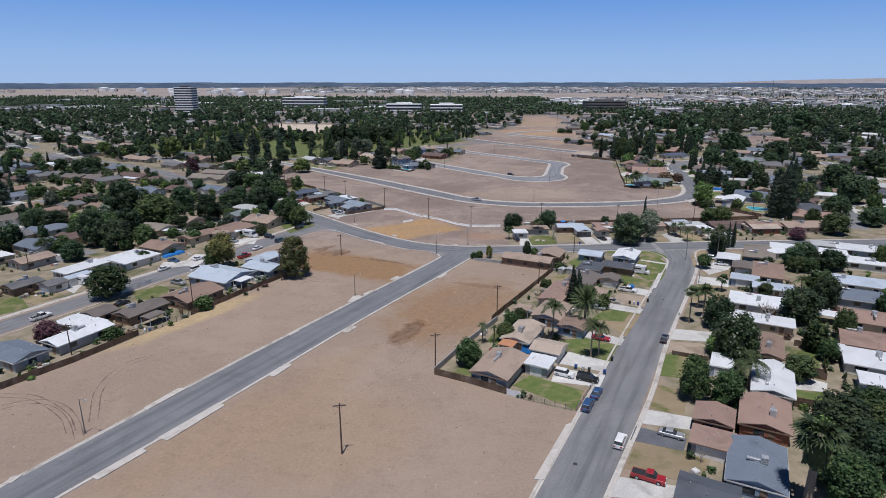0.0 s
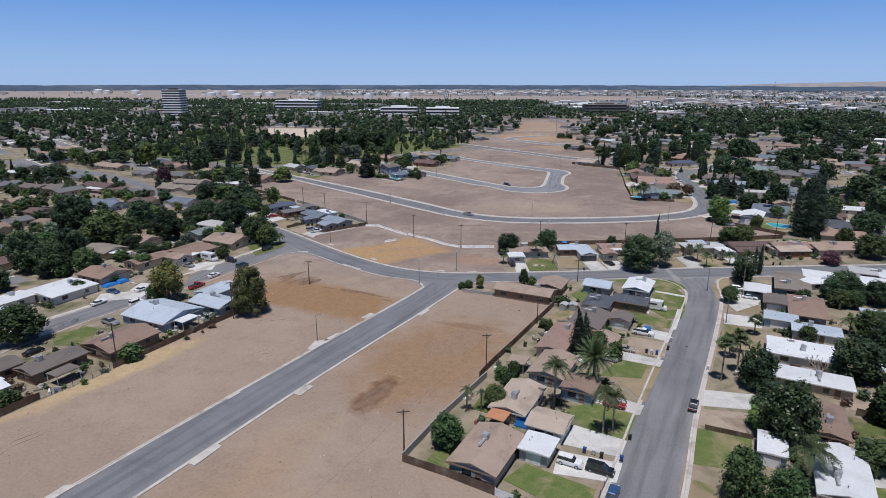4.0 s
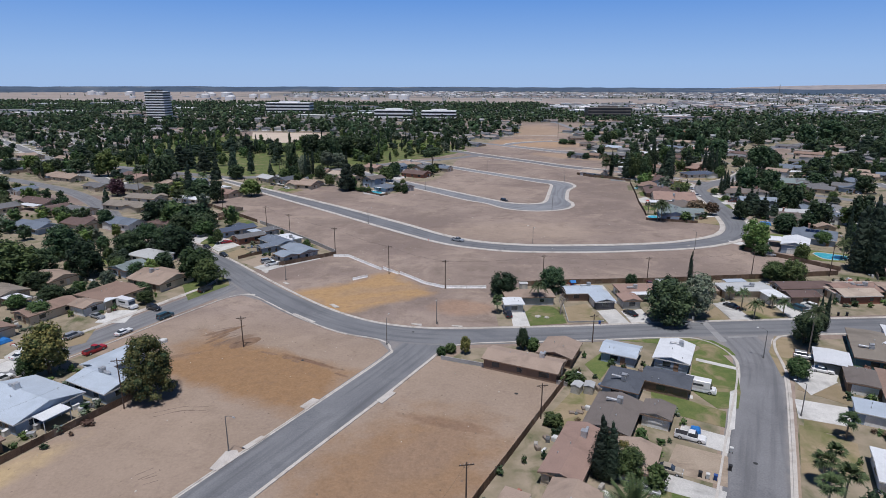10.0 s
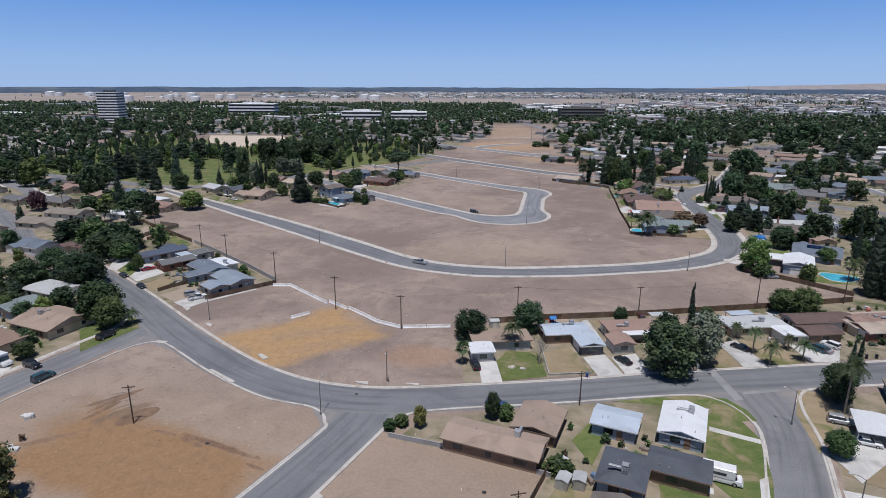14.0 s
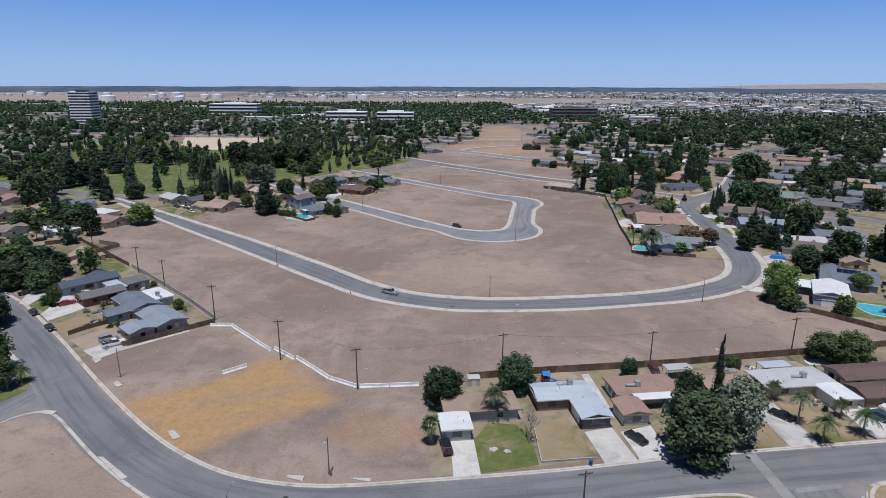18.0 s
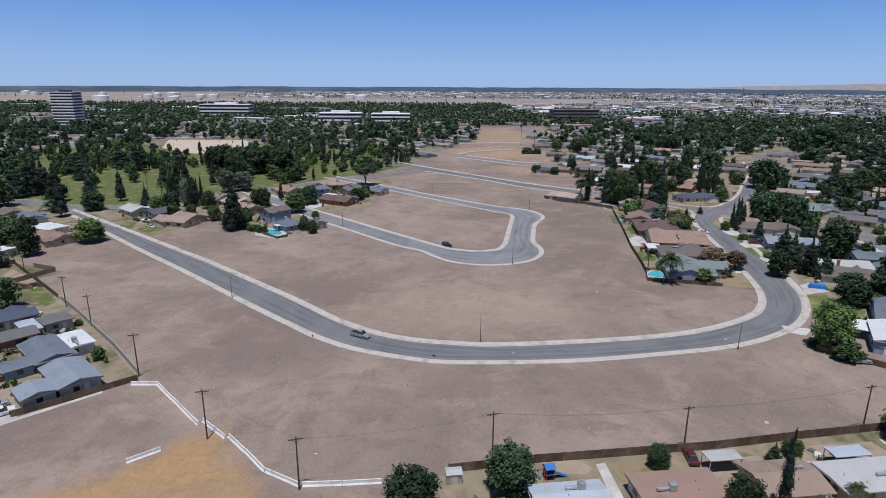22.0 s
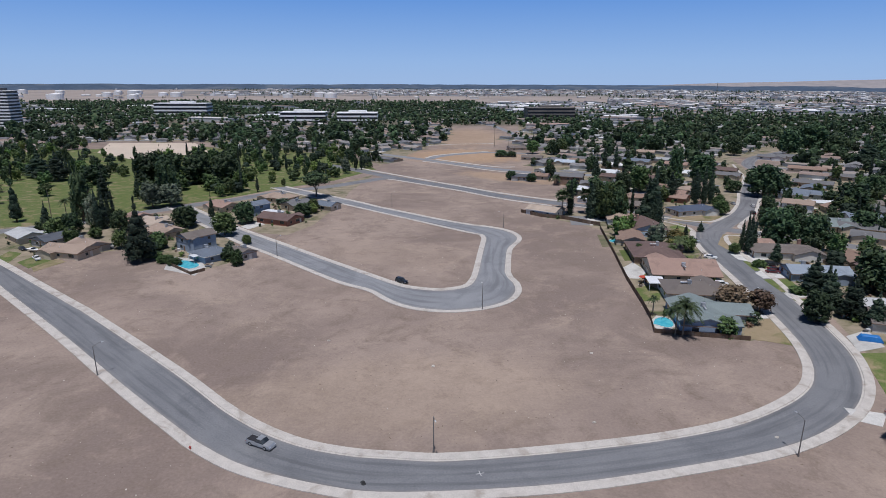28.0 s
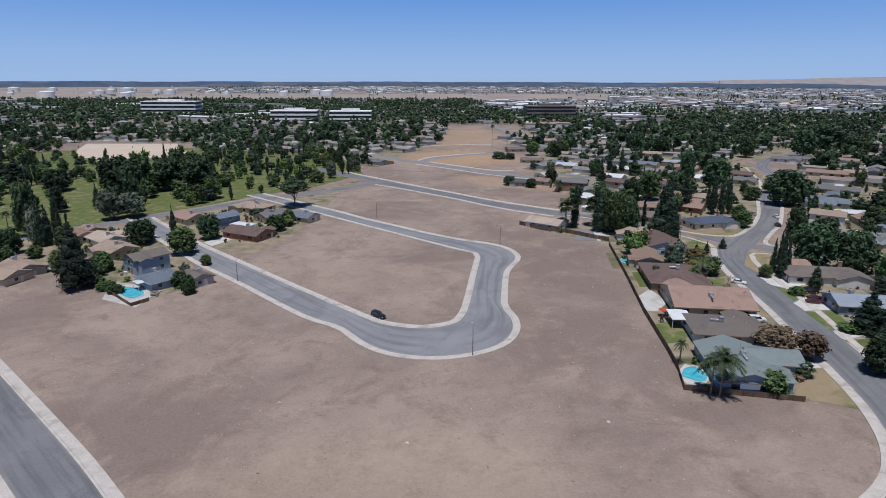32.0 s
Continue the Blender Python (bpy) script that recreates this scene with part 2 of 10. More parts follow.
# ---------- meshes ----------
def mesh_ob(name, bm, material, parent=None, label=""):
    me = bpy.data.meshes.new(name)
    bm.to_mesh(me)
    bm.free()
    if material is not None:
        me.materials.append(material)
    ob = new(name, me)
    if parent is not None:
        ob.parent = parent
    if label:
        ob["label"] = label
    return ob


def part(name, bm, material, parent, label=""):
    return mesh_ob(name, bm, material, parent, label)


def smooth_line(pts, step=3.0):
    """A rounded line through the points (Catmull-Rom)."""
    p = [Vector((pts[0][0], pts[0][1], 0))]
    for x, y in pts[1:]:
        q = Vector((x, y, 0))
        n = int((q - p[-1]).length / 60)
        p += [p[-1].lerp(q, k / (n + 1)) for k in range(1, n + 1)] + [q]
        if n:                                   # keep long straights from swinging at their ends
            p.insert(-1, p[-2].lerp(q, 0.8))
    p = [2 * p[0] - p[1]] + p + [2 * p[-1] - p[-2]]
    out = []
    for i in range(1, len(p) - 2):
        a, b, c, d = p[i - 1:i + 3]
        n = max(1, int((c - b).length / step))
        for k in range(n):
            t = k / n
            out.append(0.5 * (2 * b + (c - a) * t + (2 * a - 5 * b + 4 * c - d) * t * t + (3 * b - a - 3 * c + d) * t ** 3))
    out.append(p[-2])
    return out


def offset(line, d):
    """The line moved d metres to its left."""
    out = []
    for i, p in enumerate(line):
        t = line[min(i + 1, len(line) - 1)] - line[max(i - 1, 0)]
        t.normalize()
        out.append(p + Vector((-t.y, t.x, 0)) * d)
    return out


def resample(line, n):
    d = [0.0]
    for a, b in zip(line, line[1:]):
        d.append(d[-1] + (b - a).length)
    out = []
    for k in range(n):
        s, i = d[-1] * k / (n - 1), 0
        while i < len(d) - 2 and d[i + 1] < s:
            i += 1
        out.append(line[i].lerp(line[i + 1], min(1, (s - d[i]) / max(1e-6, d[i + 1] - d[i]))))
    return out


def ribbon(bm, a, b, za, zb):
    """A strip between two lines; its UV runs in metres along and from 0 to 1 across."""
    uv = bm.loops.layers.uv.verify()
    va = [bm.verts.new((p.x, p.y, za)) for p in a]
    vb = [bm.verts.new((p.x, p.y, zb)) for p in b]
    run = 0.0
    for i in range(len(va) - 1):
        step = (a[i + 1] - a[i]).length
        f = bm.faces.new((va[i], va[i + 1], vb[i + 1], vb[i]))
        for lp, co in zip(f.loops, ((run, 0), (run + step, 0), (run + step, 1), (run, 1))):
            lp[uv].uv = co
        run += step


def asphalt(name, pts, width, z, mat, label):
    line = smooth_line(pts)
    bm = bmesh.new()
    ribbon(bm, offset(line, -width / 2), offset(line, width / 2), z, z)
    return tagged(mesh_ob(name, bm, mat), label, "road", kind="structure")


def kerb(pts, walk_w, side=1, label="pale concrete kerb and footpath along the asphalt street"):
    """Gutter, kerb face and footpath behind the edge of an asphalt street; side 1: the footpath lies left of the line."""
    line = smooth_line(pts, 2.0)
    bm = bmesh.new()
    cuts = [(-0.25, 0.035), (0.15, 0.03), (0.2, 0.15), (0.35, 0.16), (0.35 + walk_w, 0.165), (0.37 + walk_w, -0.05)]
    for (d1, z1), (d2, z2) in zip(cuts, cuts[1:]):
        ribbon(bm, offset(line, side * d1), offset(line, side * d2), z1, z2)
    bmesh.ops.recalc_face_normals(bm, faces=bm.faces)
    return tagged(mesh_ob("kerb", bm, M["kerb"]), label, "kerb", kind="structure")


def patch(name, pts, z, mat, label, category, smooth=False):
    """A flat sheet with an uneven outline, its top at z."""
    line = smooth_line(pts + pts[:1], 3.0)[:-1] if smooth else [Vector((x, y, 0)) for x, y in pts]
    tris = tessellate_polygon([line])
    me = bpy.data.meshes.new(name)
    me.from_pydata([(p.x, p.y, z) for p in line], [], [tuple(t) for t in tris])
    me.materials.append(mat)
    ob = new(name, me)
    for f in me.polygons:
        if f.normal.z < 0:
            f.flip()
    return tagged(ob, label, category, kind="structure")


# ---------- ground and streets ----------
bm = bmesh.new()
bmesh.ops.create_grid(bm, x_segments=8, y_segments=8, size=4950)
tagged(mesh_ob("ground", bm, M["dirt"]), "dusty bare brown ground of empty lots", "ground", kind="structure")

asphalt("road", [(-173, -128), (-66.4, 82), (-52.3, 109.8), (-38.5, 138), (-32.5, 150), (-20.9, 172.5), (0.4, 214), (6, 228)], 11.6, 0.020, M["asphalt"], "grey asphalt street across the bare lots")
asphalt("road", [(-148.7, 357.4), (-124.7, 339.4), (-102.7, 316.4), (-74.7, 289.4), (-54.5, 267), (-35.5, 248.5), (-19.5, 236.5), (-6, 230.5), (8, 228.3),
                 (26, 229.6), (49, 231.9), (72, 235.2), (117, 239.7), (200, 247), (300, 256)], 10.6, 0.024, M["asphalt"], "curving grey asphalt cross street")
asphalt("road", [(-79, -122), (23.5, 84), (52, 143.5), (75, 190), (84, 208), (88.5, 220), (89.2, 233)], 11.2, 0.018, M["old_asphalt"], "worn pale grey asphalt residential street")
asphalt("road", [(-209, -40), (-119, 153), (-112, 167), (-105, 182), (-98, 195), (-92, 206), (-87, 216), (-82, 226), (-76, 238.5), (-70.5, 250), (-65, 262), (-62, 272)], 9.6, 0.018, M["old_asphalt"], "worn grey asphalt street lined by houses")
LOOP_OUT = [(-147.8, 480.2), (-86.7, 417.9), (-50.1, 381.5), (-23.0, 353.5), (-4.3, 335.0), (1.7, 329.4), (11.3, 322.5), (25.0, 316.7), (37.6, 314.0), (64.0, 314.2), (87.0, 317.3), (111.0, 322.4), (128.5, 330.9), (140.5, 341.6), (149.5, 356.0), (155.0, 372.0), (158.4, 387.0), (161.5, 400.0), (165.5, 416.0), (170.0, 440.0), (174.5, 462.0), (178.5, 472.0)]
LOOP_IN = [(-156.9, 493.1), (-98.7, 440.4), (-52.7, 397.9), (-14.4, 359.6), (4.0, 340.0), (16.8, 329.9), (27.6, 325.2), (37.6, 323.2), (47.6, 322.1), (68.5, 323.4), (91.2, 326.4), (108.5, 331.2), (125.2, 340.1), (134.5, 349.8), (141.0, 363.2), (145.6, 380.0), (149.0, 397.0), (152.8, 413.0), (156.4, 432.0), (160.2, 452.0), (165.5, 470.0), (171.0, 482.0)]
bm = bmesh.new()
ribbon(bm, resample(smooth_line(LOOP_OUT, 2.0), 220), resample(smooth_line(LOOP_IN, 2.0), 220), 0.020, 0.020)
tagged(mesh_ob("road", bm, M["asphalt"]), "grey asphalt street curving round the bare lots", "road", kind="structure")
kerb([(-162, -97), (-72, 82.8), (-50.6, 126.6), (-29, 168.5), (-5.5, 213), (-3.6, 220), (-7, 225.6), (-19, 230.2), (-33, 240.5), (-46, 252.5), (-50, 256.2), (-53.5, 258.4), (-57.5, 258),
      (-61, 254), (-66, 244.5), (-71.5, 234), (-77, 222), (-82, 213), (-87.5, 203), (-93.5, 193), (-100, 179), (-107, 163), (-114, 149), (-205, -40)], 0.1)
kerb([(-152, -101), (-60.9, 80.4), (-46, 109.8), (-32.3, 138), (-25.5, 152), (-15, 172.5), (-2.8, 195.5), (5.5, 212), (10, 220), (17, 224.3), (44.5, 227.2), (70, 230.2), (79, 229),
      (82.8, 221), (80, 209.5), (65, 180.6), (47.5, 146), (18, 84.7), (-70, -100)], 0.25, -1)
kerb([(-60, -100), (28.9, 83.4), (46.2, 117), (58, 143), (77, 181), (90.2, 208.7), (95, 224), (99, 231), (106, 233.4), (130, 235.6), (200, 242)], 0.5, -1)
kerb([(-150, 363), (-98.5, 321), (-72.1, 294.5), (-50.6, 271.6), (-31.2, 252.2), (-18.4, 242), (-7.1, 236.2), (6.8, 233.7), (25.9, 234.9), (49, 237.2),
      (72, 240.4), (117, 245), (200, 252.3)], 0.25, 1)
kerb([(-213, -35), (-124, 157), (-117, 171), (-109.5, 185), (-103, 196.5), (-97, 208), (-92, 218.5), (-86.5, 230), (-80.5, 243), (-75, 255), (-70, 266), (-69.5, 273), (-72.5, 279.5), (-79, 286), (-95, 301), (-118, 323)], 1.2, 1)
kerb(LOOP_OUT, 1.8, -1)
kerb(LOOP_IN, 1.8, 1)

for pts in ([(79, 204), (83, 216), (82.5, 224), (78, 231), (70, 236), (112, 238), (104, 233), (97, 229), (93, 215)], [(-72, 264), (-62, 253.5), (-56, 257.8), (-46, 252), (-58, 274), (-82, 290), (-71, 276)],
            [(-8, 208), (-4, 219), (-9, 228), (8, 232), (20, 228), (9, 219), (4, 208)]):
    patch("road_corner", pts, 0.015, M["old_asphalt"], "pale grey asphalt at a street corner", "road")

# ring street with two knuckles round the inner empty block
outer = smooth_line([(-85, 551), (-58, 514), (-36, 485), (-25.3, 471.6), (-9.2, 453.9), (9.9, 431.4), (19.8, 420.5), (28.6, 413.6), (32, 408.6), (35.4, 403.3), (39.7, 398.8), (44, 396), (50.6, 393.9), (57.6, 394),
                     (64.8, 396.1), (69.7, 399.2), (73.4, 403.8), (75.8, 410), (76.4, 416.7), (75.5, 422.2), (75.5, 428), (79, 446.9), (82, 459.4), (85.7, 467), (88.5, 473.5), (88.6, 481), (85.9, 488.3),
                     (79.9, 494.5), (71, 500), (66.5, 503.5), (55.2, 513.6), (42.9, 526.2), (26.5, 542.9), (14.2, 557.5), (-3, 575.5), (-35, 609)], 2.5)
inner = smooth_line([(-75, 550), (-38.7, 503), (-20.5, 481.8), (-6.4, 465.9), (6.1, 451.5), (17.1, 439.2), (26.9, 428.3), (34, 420.5), (38.2, 416.2), (42.7, 413.4), (46.7, 411.8), (51.3, 411.1), (55.9, 411.7), (60, 414),
                     (62.5, 418), (64.4, 423.8), (66, 430.6), (70.5, 453.3), (75.2, 477), (74.6, 481.5), (65.7, 490.6), (54.8, 502.2), (42.9, 515), (29.9, 529), (12.4, 548), (-42, 606)], 2.5)

bm = bmesh.new()
ribbon(bm, resample(outer, 160), resample(inner, 160), 0.03, 0.03)
tagged(mesh_ob("road", bm, M["faded_asphalt"]), "grey asphalt ring street with widened corners", "road", kind="structure")
for line, side in ((outer, -1), (inner, 1)):
    kerb([(p.x, p.y) for p in line[::2]], 1.5, side)

asphalt("road", [(-24, 715), (12, 671), (35, 642), (59, 615.5), (75, 599), (89, 581), (102, 567), (116, 555), (141.6, 537), (156.5, 525), (171, 508), (180, 494), (184, 488)], 9.4, 0.02, M["asphalt"], "grey asphalt street across the far bare lots")
kerb([(30, 637), (38.6, 630), (55.7, 611.9), (74.2, 592), (88, 574.5), (100.7, 560), (113.2, 549.1), (121, 543)], 2.0, -1)
kerb([(5, 690), (18.5, 673), (42, 644.8), (62.7, 620), (75.4, 605.5), (89.8, 588.2), (103.5, 574.2), (118.9, 560.6), (128, 553)], 2.0, 1)
asphalt("road", [(20, 780), (60, 736.5), (84, 710.5), (103, 688.5), (119, 674), (136, 661), (170, 648), (215, 640)], 9.5, 0.02, M["faded_asphalt"], "pale grey asphalt street across far lots")
kerb([(58, 728), (83.5, 701.7), (101.7, 680), (119.2, 664), (134.6, 653.2)], 2.0, -1)
kerb([(68, 739), (85.5, 719.3), (104.4, 698.4), (117, 689), (128, 690)], 2.0, 1)
asphalt("road", [(62, 742), (72, 759), (89.5, 774), (123, 788), (165, 775)], 8.5, 0.024, M["faded_asphalt"], "pale grey asphalt street across far lots")
kerb([(60.5, 747), (70, 765), (90, 780.5), (122, 796)], 2.0, 1)
asphalt("road", [(178, 941), (180.7, 991), (178.3, 1086), (171, 1207)], 9.0, 0.02, M["faded_asphalt"], "pale grey street beside the farthest bare lot")
kerb([(62.6, 848.3), (97.1, 862), (137.6, 866)], 2.0, 1)
asphalt("road", [(172, 468), (177.5, 479), (186, 489), (197, 501), (206, 509), (217, 522), (232, 543), (250, 573), (267, 600), (286, 628), (307, 659), (321, 697), (353, 740), (430, 800)], 10.0, 0.028, M["old_asphalt"], "worn grey street between garden trees")
kerb([(128, 545), (150, 525), (164.4, 505), (169.4, 496), (172, 489), (171.3, 483)], 1.2, -1)
kerb([(167, 512), (175.1, 503.6), (183, 499.8), (190, 500.5), (200.6, 509.9), (213.2, 524.3), (228, 546), (245, 575), (263, 603), (282, 634), (309, 697)], 1.2, 1)
kerb([(178, 471), (181, 474.5), (186, 474.5), (205, 464)], 1.2, -1)
kerb([(206, 474), (196, 483), (195.5, 490), (208.9, 506.4), (220.6, 519.4), (238.9, 546.3), (262.3, 582.2), (280, 608), (298, 634)], 1.2, -1)
asphalt("road", [(183, 487), (196, 478), (214, 463), (238, 440), (270, 398), (310, 336), (340, 270)], 8.5, 0.034, M["old_asphalt"], "worn grey street between garden trees")
asphalt("road", [(-420, 610), (-330, 575), (-260, 547), (-227, 530), (-185, 511), (-150, 497), (-120, 510), (-98, 530), (-75, 552), (-56, 567), (-37, 588), (-20, 600), (-4, 610.5), (11, 625), (24, 637.5), (34, 641)], 9.5, 0.034, M["old_asphalt"], "worn grey street beside the park")
asphalt("road", [(-124, 336), (-143, 347), (-160, 366), (-178, 388), (-218, 428), (-252, 453), (-290, 476), (-420, 540)], 9.0, 0.028, M["old_asphalt"], "worn grey street between garden trees")

M["lawn"] = varied("green_lawn", (0.068, 0.115, 0.028), (0.15, 0.165, 0.058), 0.35, 3.0, 0.95, 0.35, 0.3, (0.26, 0.21, 0.125))
M["dry"] = varied("dry_lawn", (0.32, 0.25, 0.165), (0.25, 0.20, 0.12), 0.25, 3.0, 0.95, 0.2, 0.3, (0.13, 0.14, 0.05))
M["soil"] = varied("trampled_soil", (0.31, 0.25, 0.19), (0.38, 0.31, 0.24), 0.3, 3.0, 0.95, 0.1, 0.3, (0.22, 0.17, 0.13))
M["sand"] = varied("pale_sand", (0.50, 0.42, 0.33), (0.56, 0.47, 0.38), 0.05, 1.0, 0.95, 0, 0.2)
M["apron"] = M["kerb"]
M["gutter"] = varied("worn_gutter", (0.25, 0.25, 0.252), (0.31, 0.308, 0.305), 0.3, 4.0, 0.88, 0, 0.15, (0.21, 0.21, 0.215))
M["tar"] = varied("sealed_drive", (0.10, 0.105, 0.12), (0.14, 0.145, 0.16), 0.3, 4.0, 0.8, 0, 0.2)
M["water"], wnt, wb = base_mat("pool_water", 0.05, 0, 0.5)
link(wnt, mix(wnt, noise_fac(wnt, 0.6, 3), (0.05, 0.38, 0.50), (0.12, 0.50, 0.58)), wb.inputs["Base Color"])
bump(wnt, wb, noise_fac(wnt, 1.5, 2), 0.15, 0.05)

# garden ground of the built-up blocks
for z, pts in enumerate((
    [(11, 214), (24, 209), (38.5, 203), (30.8, 189.4), (17.2, 163.4), (13.7, 156), (5.6, 139), (-1, 125), (15, 116), (28, 109.5), (47, 147), (64, 182), (79, 212), (76, 229), (44, 226), (16, 221)],
    [(30, 80), (47, 115), (59, 142), (78, 180), (92, 208), (98, 229), (200, 240), (330, 240), (330, -40), (-28, -40)],
    [(25, 236), (72, 242), (117, 247), (220, 256), (330, 266), (330, 330), (215, 320), (154, 291), (103, 279.7), (50, 273), (24, 268)],
    [(-54, 290), (-36, 306.5), (-58, 332), (-84, 359), (-121, 395), (-128, 418), (-190, 430), (-200, 380), (-150, 365), (-98, 323), (-62, 284)],
    [(-55, 195.6), (-56, 207), (-66, 214), (-80, 214), (-88, 201), (-100, 178), (-114, 147), (-165, 40), (-140, 40), (-99.6, 109), (-88.3, 127.6), (-73, 158)],
    [(-70, 272), (-80, 246), (-92, 221), (-109, 187), (-126, 155), (-190, 20), (-600, 20), (-600, 420), (-200, 376), (-152, 343), (-100, 300)],
    [(110, 382), (115.5, 417), (130, 488), (104, 523), (150, 525), (168, 505), (166, 470), (158, 430), (148, 392), (141, 373), (130, 367.5), (114, 374)],
    [(154, 291), (150, 345), (162, 380), (172, 420), (182, 470), (215, 505), (245, 535), (320, 650), (500, 650), (500, 330), (330, 330)],
    [(-106, 442), (-86, 458), (-69, 468), (-45, 443), (-35, 433), (-20, 452), (-36, 485), (-70, 535), (-110, 530), (-260, 560), (-260, 430), (-128, 419)],
    [(200, 512), (216, 531), (300, 662), (330, 742), (640, 742), (960, 1130), (215, 1130), (190, 1000), (180, 900), (176, 800), (150, 722), (130, 640), (165, 600), (152, 562), (172, 518)],
    [(-262, 562), (-332, 582), (-332, 800), (-292, 904), (-180, 906), (-130, 836), (0, 800), (22, 704), (58, 810), (92, 935), (112, 1125), (-1000, 1125), (-602, 432), (-262, 432)],
    [(-11, 486), (-2, 505), (5, 553), (8, 592), (19, 655), (-5, 618), (-34, 590), (-55, 562), (-72, 545), (-48, 520), (-24, 490)],
)):
    patch("garden_ground", pts, 0.004 + 0.001 * z, M["yard"], "dry mixed garden ground of the built-up blocks", "ground")
patch("park_lawn", [(-330, 580), (-227, 536), (-150, 503), (-120, 516), (-98, 536), (-80, 556), (-58, 575), (-37, 602), (-6, 632), (20, 680), (-10, 790), (-190, 860), (-330, 800)], 0.0175, M["lawn"],
      "wide green park lawn with worn patches", "lawn")
patch("ball_field", [(-270, 890), (-180, 886), (-137, 795), (-188, 750), (-240, 800)], 0.024, M["sand"], "pale sandy ball field in the park", "field")


YARDS = []


def yard(*pts, mat="lawn"):
    names = {"lawn": ("lawn", "mown green lawn in a front garden"), "dry": ("lawn", "dry straw-coloured lawn in a front garden"), "soil": ("bare_yard", "trampled bare soil yard"),
             "concrete": ("driveway", "pale concrete driveway"), "tar": ("driveway", "dark sealed driveway"), "gutter": ("cross_gutter", "pale concrete gutter across the street"), "apron": ("apron", "pale concrete driveway apron at the kerb")}
    n, lab = names[mat]
    YARDS.append((mat, pts))
    top = 0.0005 * (len(YARDS) % 20) + 0.19 if mat == "apron" else 0.034 if mat == "gutter" else 0.0005 * (len(YARDS) % 20) + 0.045 + 0.022 * (mat in ("concrete", "tar")) + 0.004 * (mat == "lawn")
    bm = bmesh.new()
    v = [bm.verts.new((x, y, top)) for x, y in pts]
    w = [bm.verts.new((x, y, -0.02)) for x, y in pts]
    bm.faces.new(v)
    for i in range(len(v)):
        bm.faces.new((v[i], w[i], w[i - 1], v[i - 1]))
    bmesh.ops.recalc_face_normals(bm, faces=bm.faces)
    tagged(mesh_ob(n, bm, M[mat]), lab, n.replace("_", " "), kind="structure")


# ---------- helpers for things ----------
def box(bm, x0, x1, y0, y1, z0, z1):
    v = [bm.verts.new(p) for p in ((x0, y0, z0), (x1, y0, z0), (x1, y1, z0), (x0, y1, z0), (x0, y0, z1), (x1, y0, z1), (x1, y1, z1), (x0, y1, z1))]
    for f in ((0, 3, 2, 1), (4, 5, 6, 7), (0, 1, 5, 4), (1, 2, 6, 5), (2, 3, 7, 6), (3, 0, 4, 7)):
        bm.faces.new([v[i] for i in f])


def prism(bm, prof, a, b, axis):
    """Extrudes a profile (across, up) from a to b along the axis (0: x, 1: y)."""
    rows = []
    for s in (a, b):
        rows.append([bm.verts.new((s, p, z) if axis == 0 else (p, s, z)) for p, z in prof])
    n = len(prof)
    for i in range(n):
        bm.faces.new((rows[0][i], rows[0][(i + 1) % n], rows[1][(i + 1) % n], rows[1][i]))
    bm.faces.new(rows[0])
    bm.faces.new(rows[1])
    bmesh.ops.recalc_face_normals(bm, faces=bm.faces)


def tube(bm, a, b, r0, r1, n=6):
    a, b = Vector(a), Vector(b)
    q = (b - a).to_track_quat("Z", "Y")
    ra, rb = [], []
    for k in range(n):
        d = q @ Vector((math.cos(2 * math.pi * k / n), math.sin(2 * math.pi * k / n), 0))
        ra.append(bm.verts.new(a + d * r0))
        rb.append(bm.verts.new(b + d * r1))
    for k in range(n):
        bm.faces.new((ra[k], ra[(k + 1) % n], rb[(k + 1) % n], rb[k]))
    bm.faces.new(ra[::-1])
    bm.faces.new(rb)


def root(name, x, y, z, ang, label, category, group=""):
    ob = new(name)
    ob.empty_display_size = 0.5
    ob.matrix_basis = pose(x, y, z, 0, 0, ang)
    return tagged(ob, label, category, group)


def shared(name, me, parent, m=None, label=""):
    ob = new(name, me)
    ob.parent = parent
    if m is not None:
        ob.matrix_basis = m
    if label:
        ob["label"] = label
    return ob


def to_mesh(name, bm, *mats):
    me = bpy.data.meshes.new(name)
    bm.to_mesh(me)
    bm.free()
    for m in mats:
        me.materials.append(m)
    return me


# ---------- houses ----------
def roof_mat(name, c, rough=0.85, streak=0.3, spec=0.25):
    return varied("roof_" + name, tuple(v * 0.88 for v in c), c, 0.35, 5.0, rough, 0.12, 0.25, tuple(v * (1 - streak) for v in c), 0, spec, 0.02)


ROOF = {k: roof_mat(k, c) for k, c in {
    "tan": (0.35, 0.27, 0.215), "beige": (0.45, 0.37, 0.30), "brown": (0.27, 0.19, 0.15), "pink": (0.32, 0.22, 0.18), "darkbrown": (0.15, 0.105, 0.095),
    "greybrown": (0.175, 0.152, 0.138), "greytan": (0.25, 0.22, 0.185), "grey": (0.165, 0.165, 0.17), "charcoal": (0.10, 0.11, 0.13), "slate": (0.16, 0.19, 0.235),
    "navy": (0.085, 0.105, 0.15), "sage": (0.21, 0.25, 0.25), "orange": (0.45, 0.22, 0.12)}.items()}
ROOF["white"] = roof_mat("white", (0.66, 0.68, 0.70), 0.7, 0.2)
ROOF["palegrey"] = roof_mat("palegrey", (0.46, 0.47, 0.47), 0.75, 0.2)
ROOF["steel"] = roof_mat("steel", (0.27, 0.315, 0.37), 0.7, 0.25)
ROOF["paleblue"] = roof_mat("paleblue", (0.44, 0.50, 0.57), 0.7, 0.2)
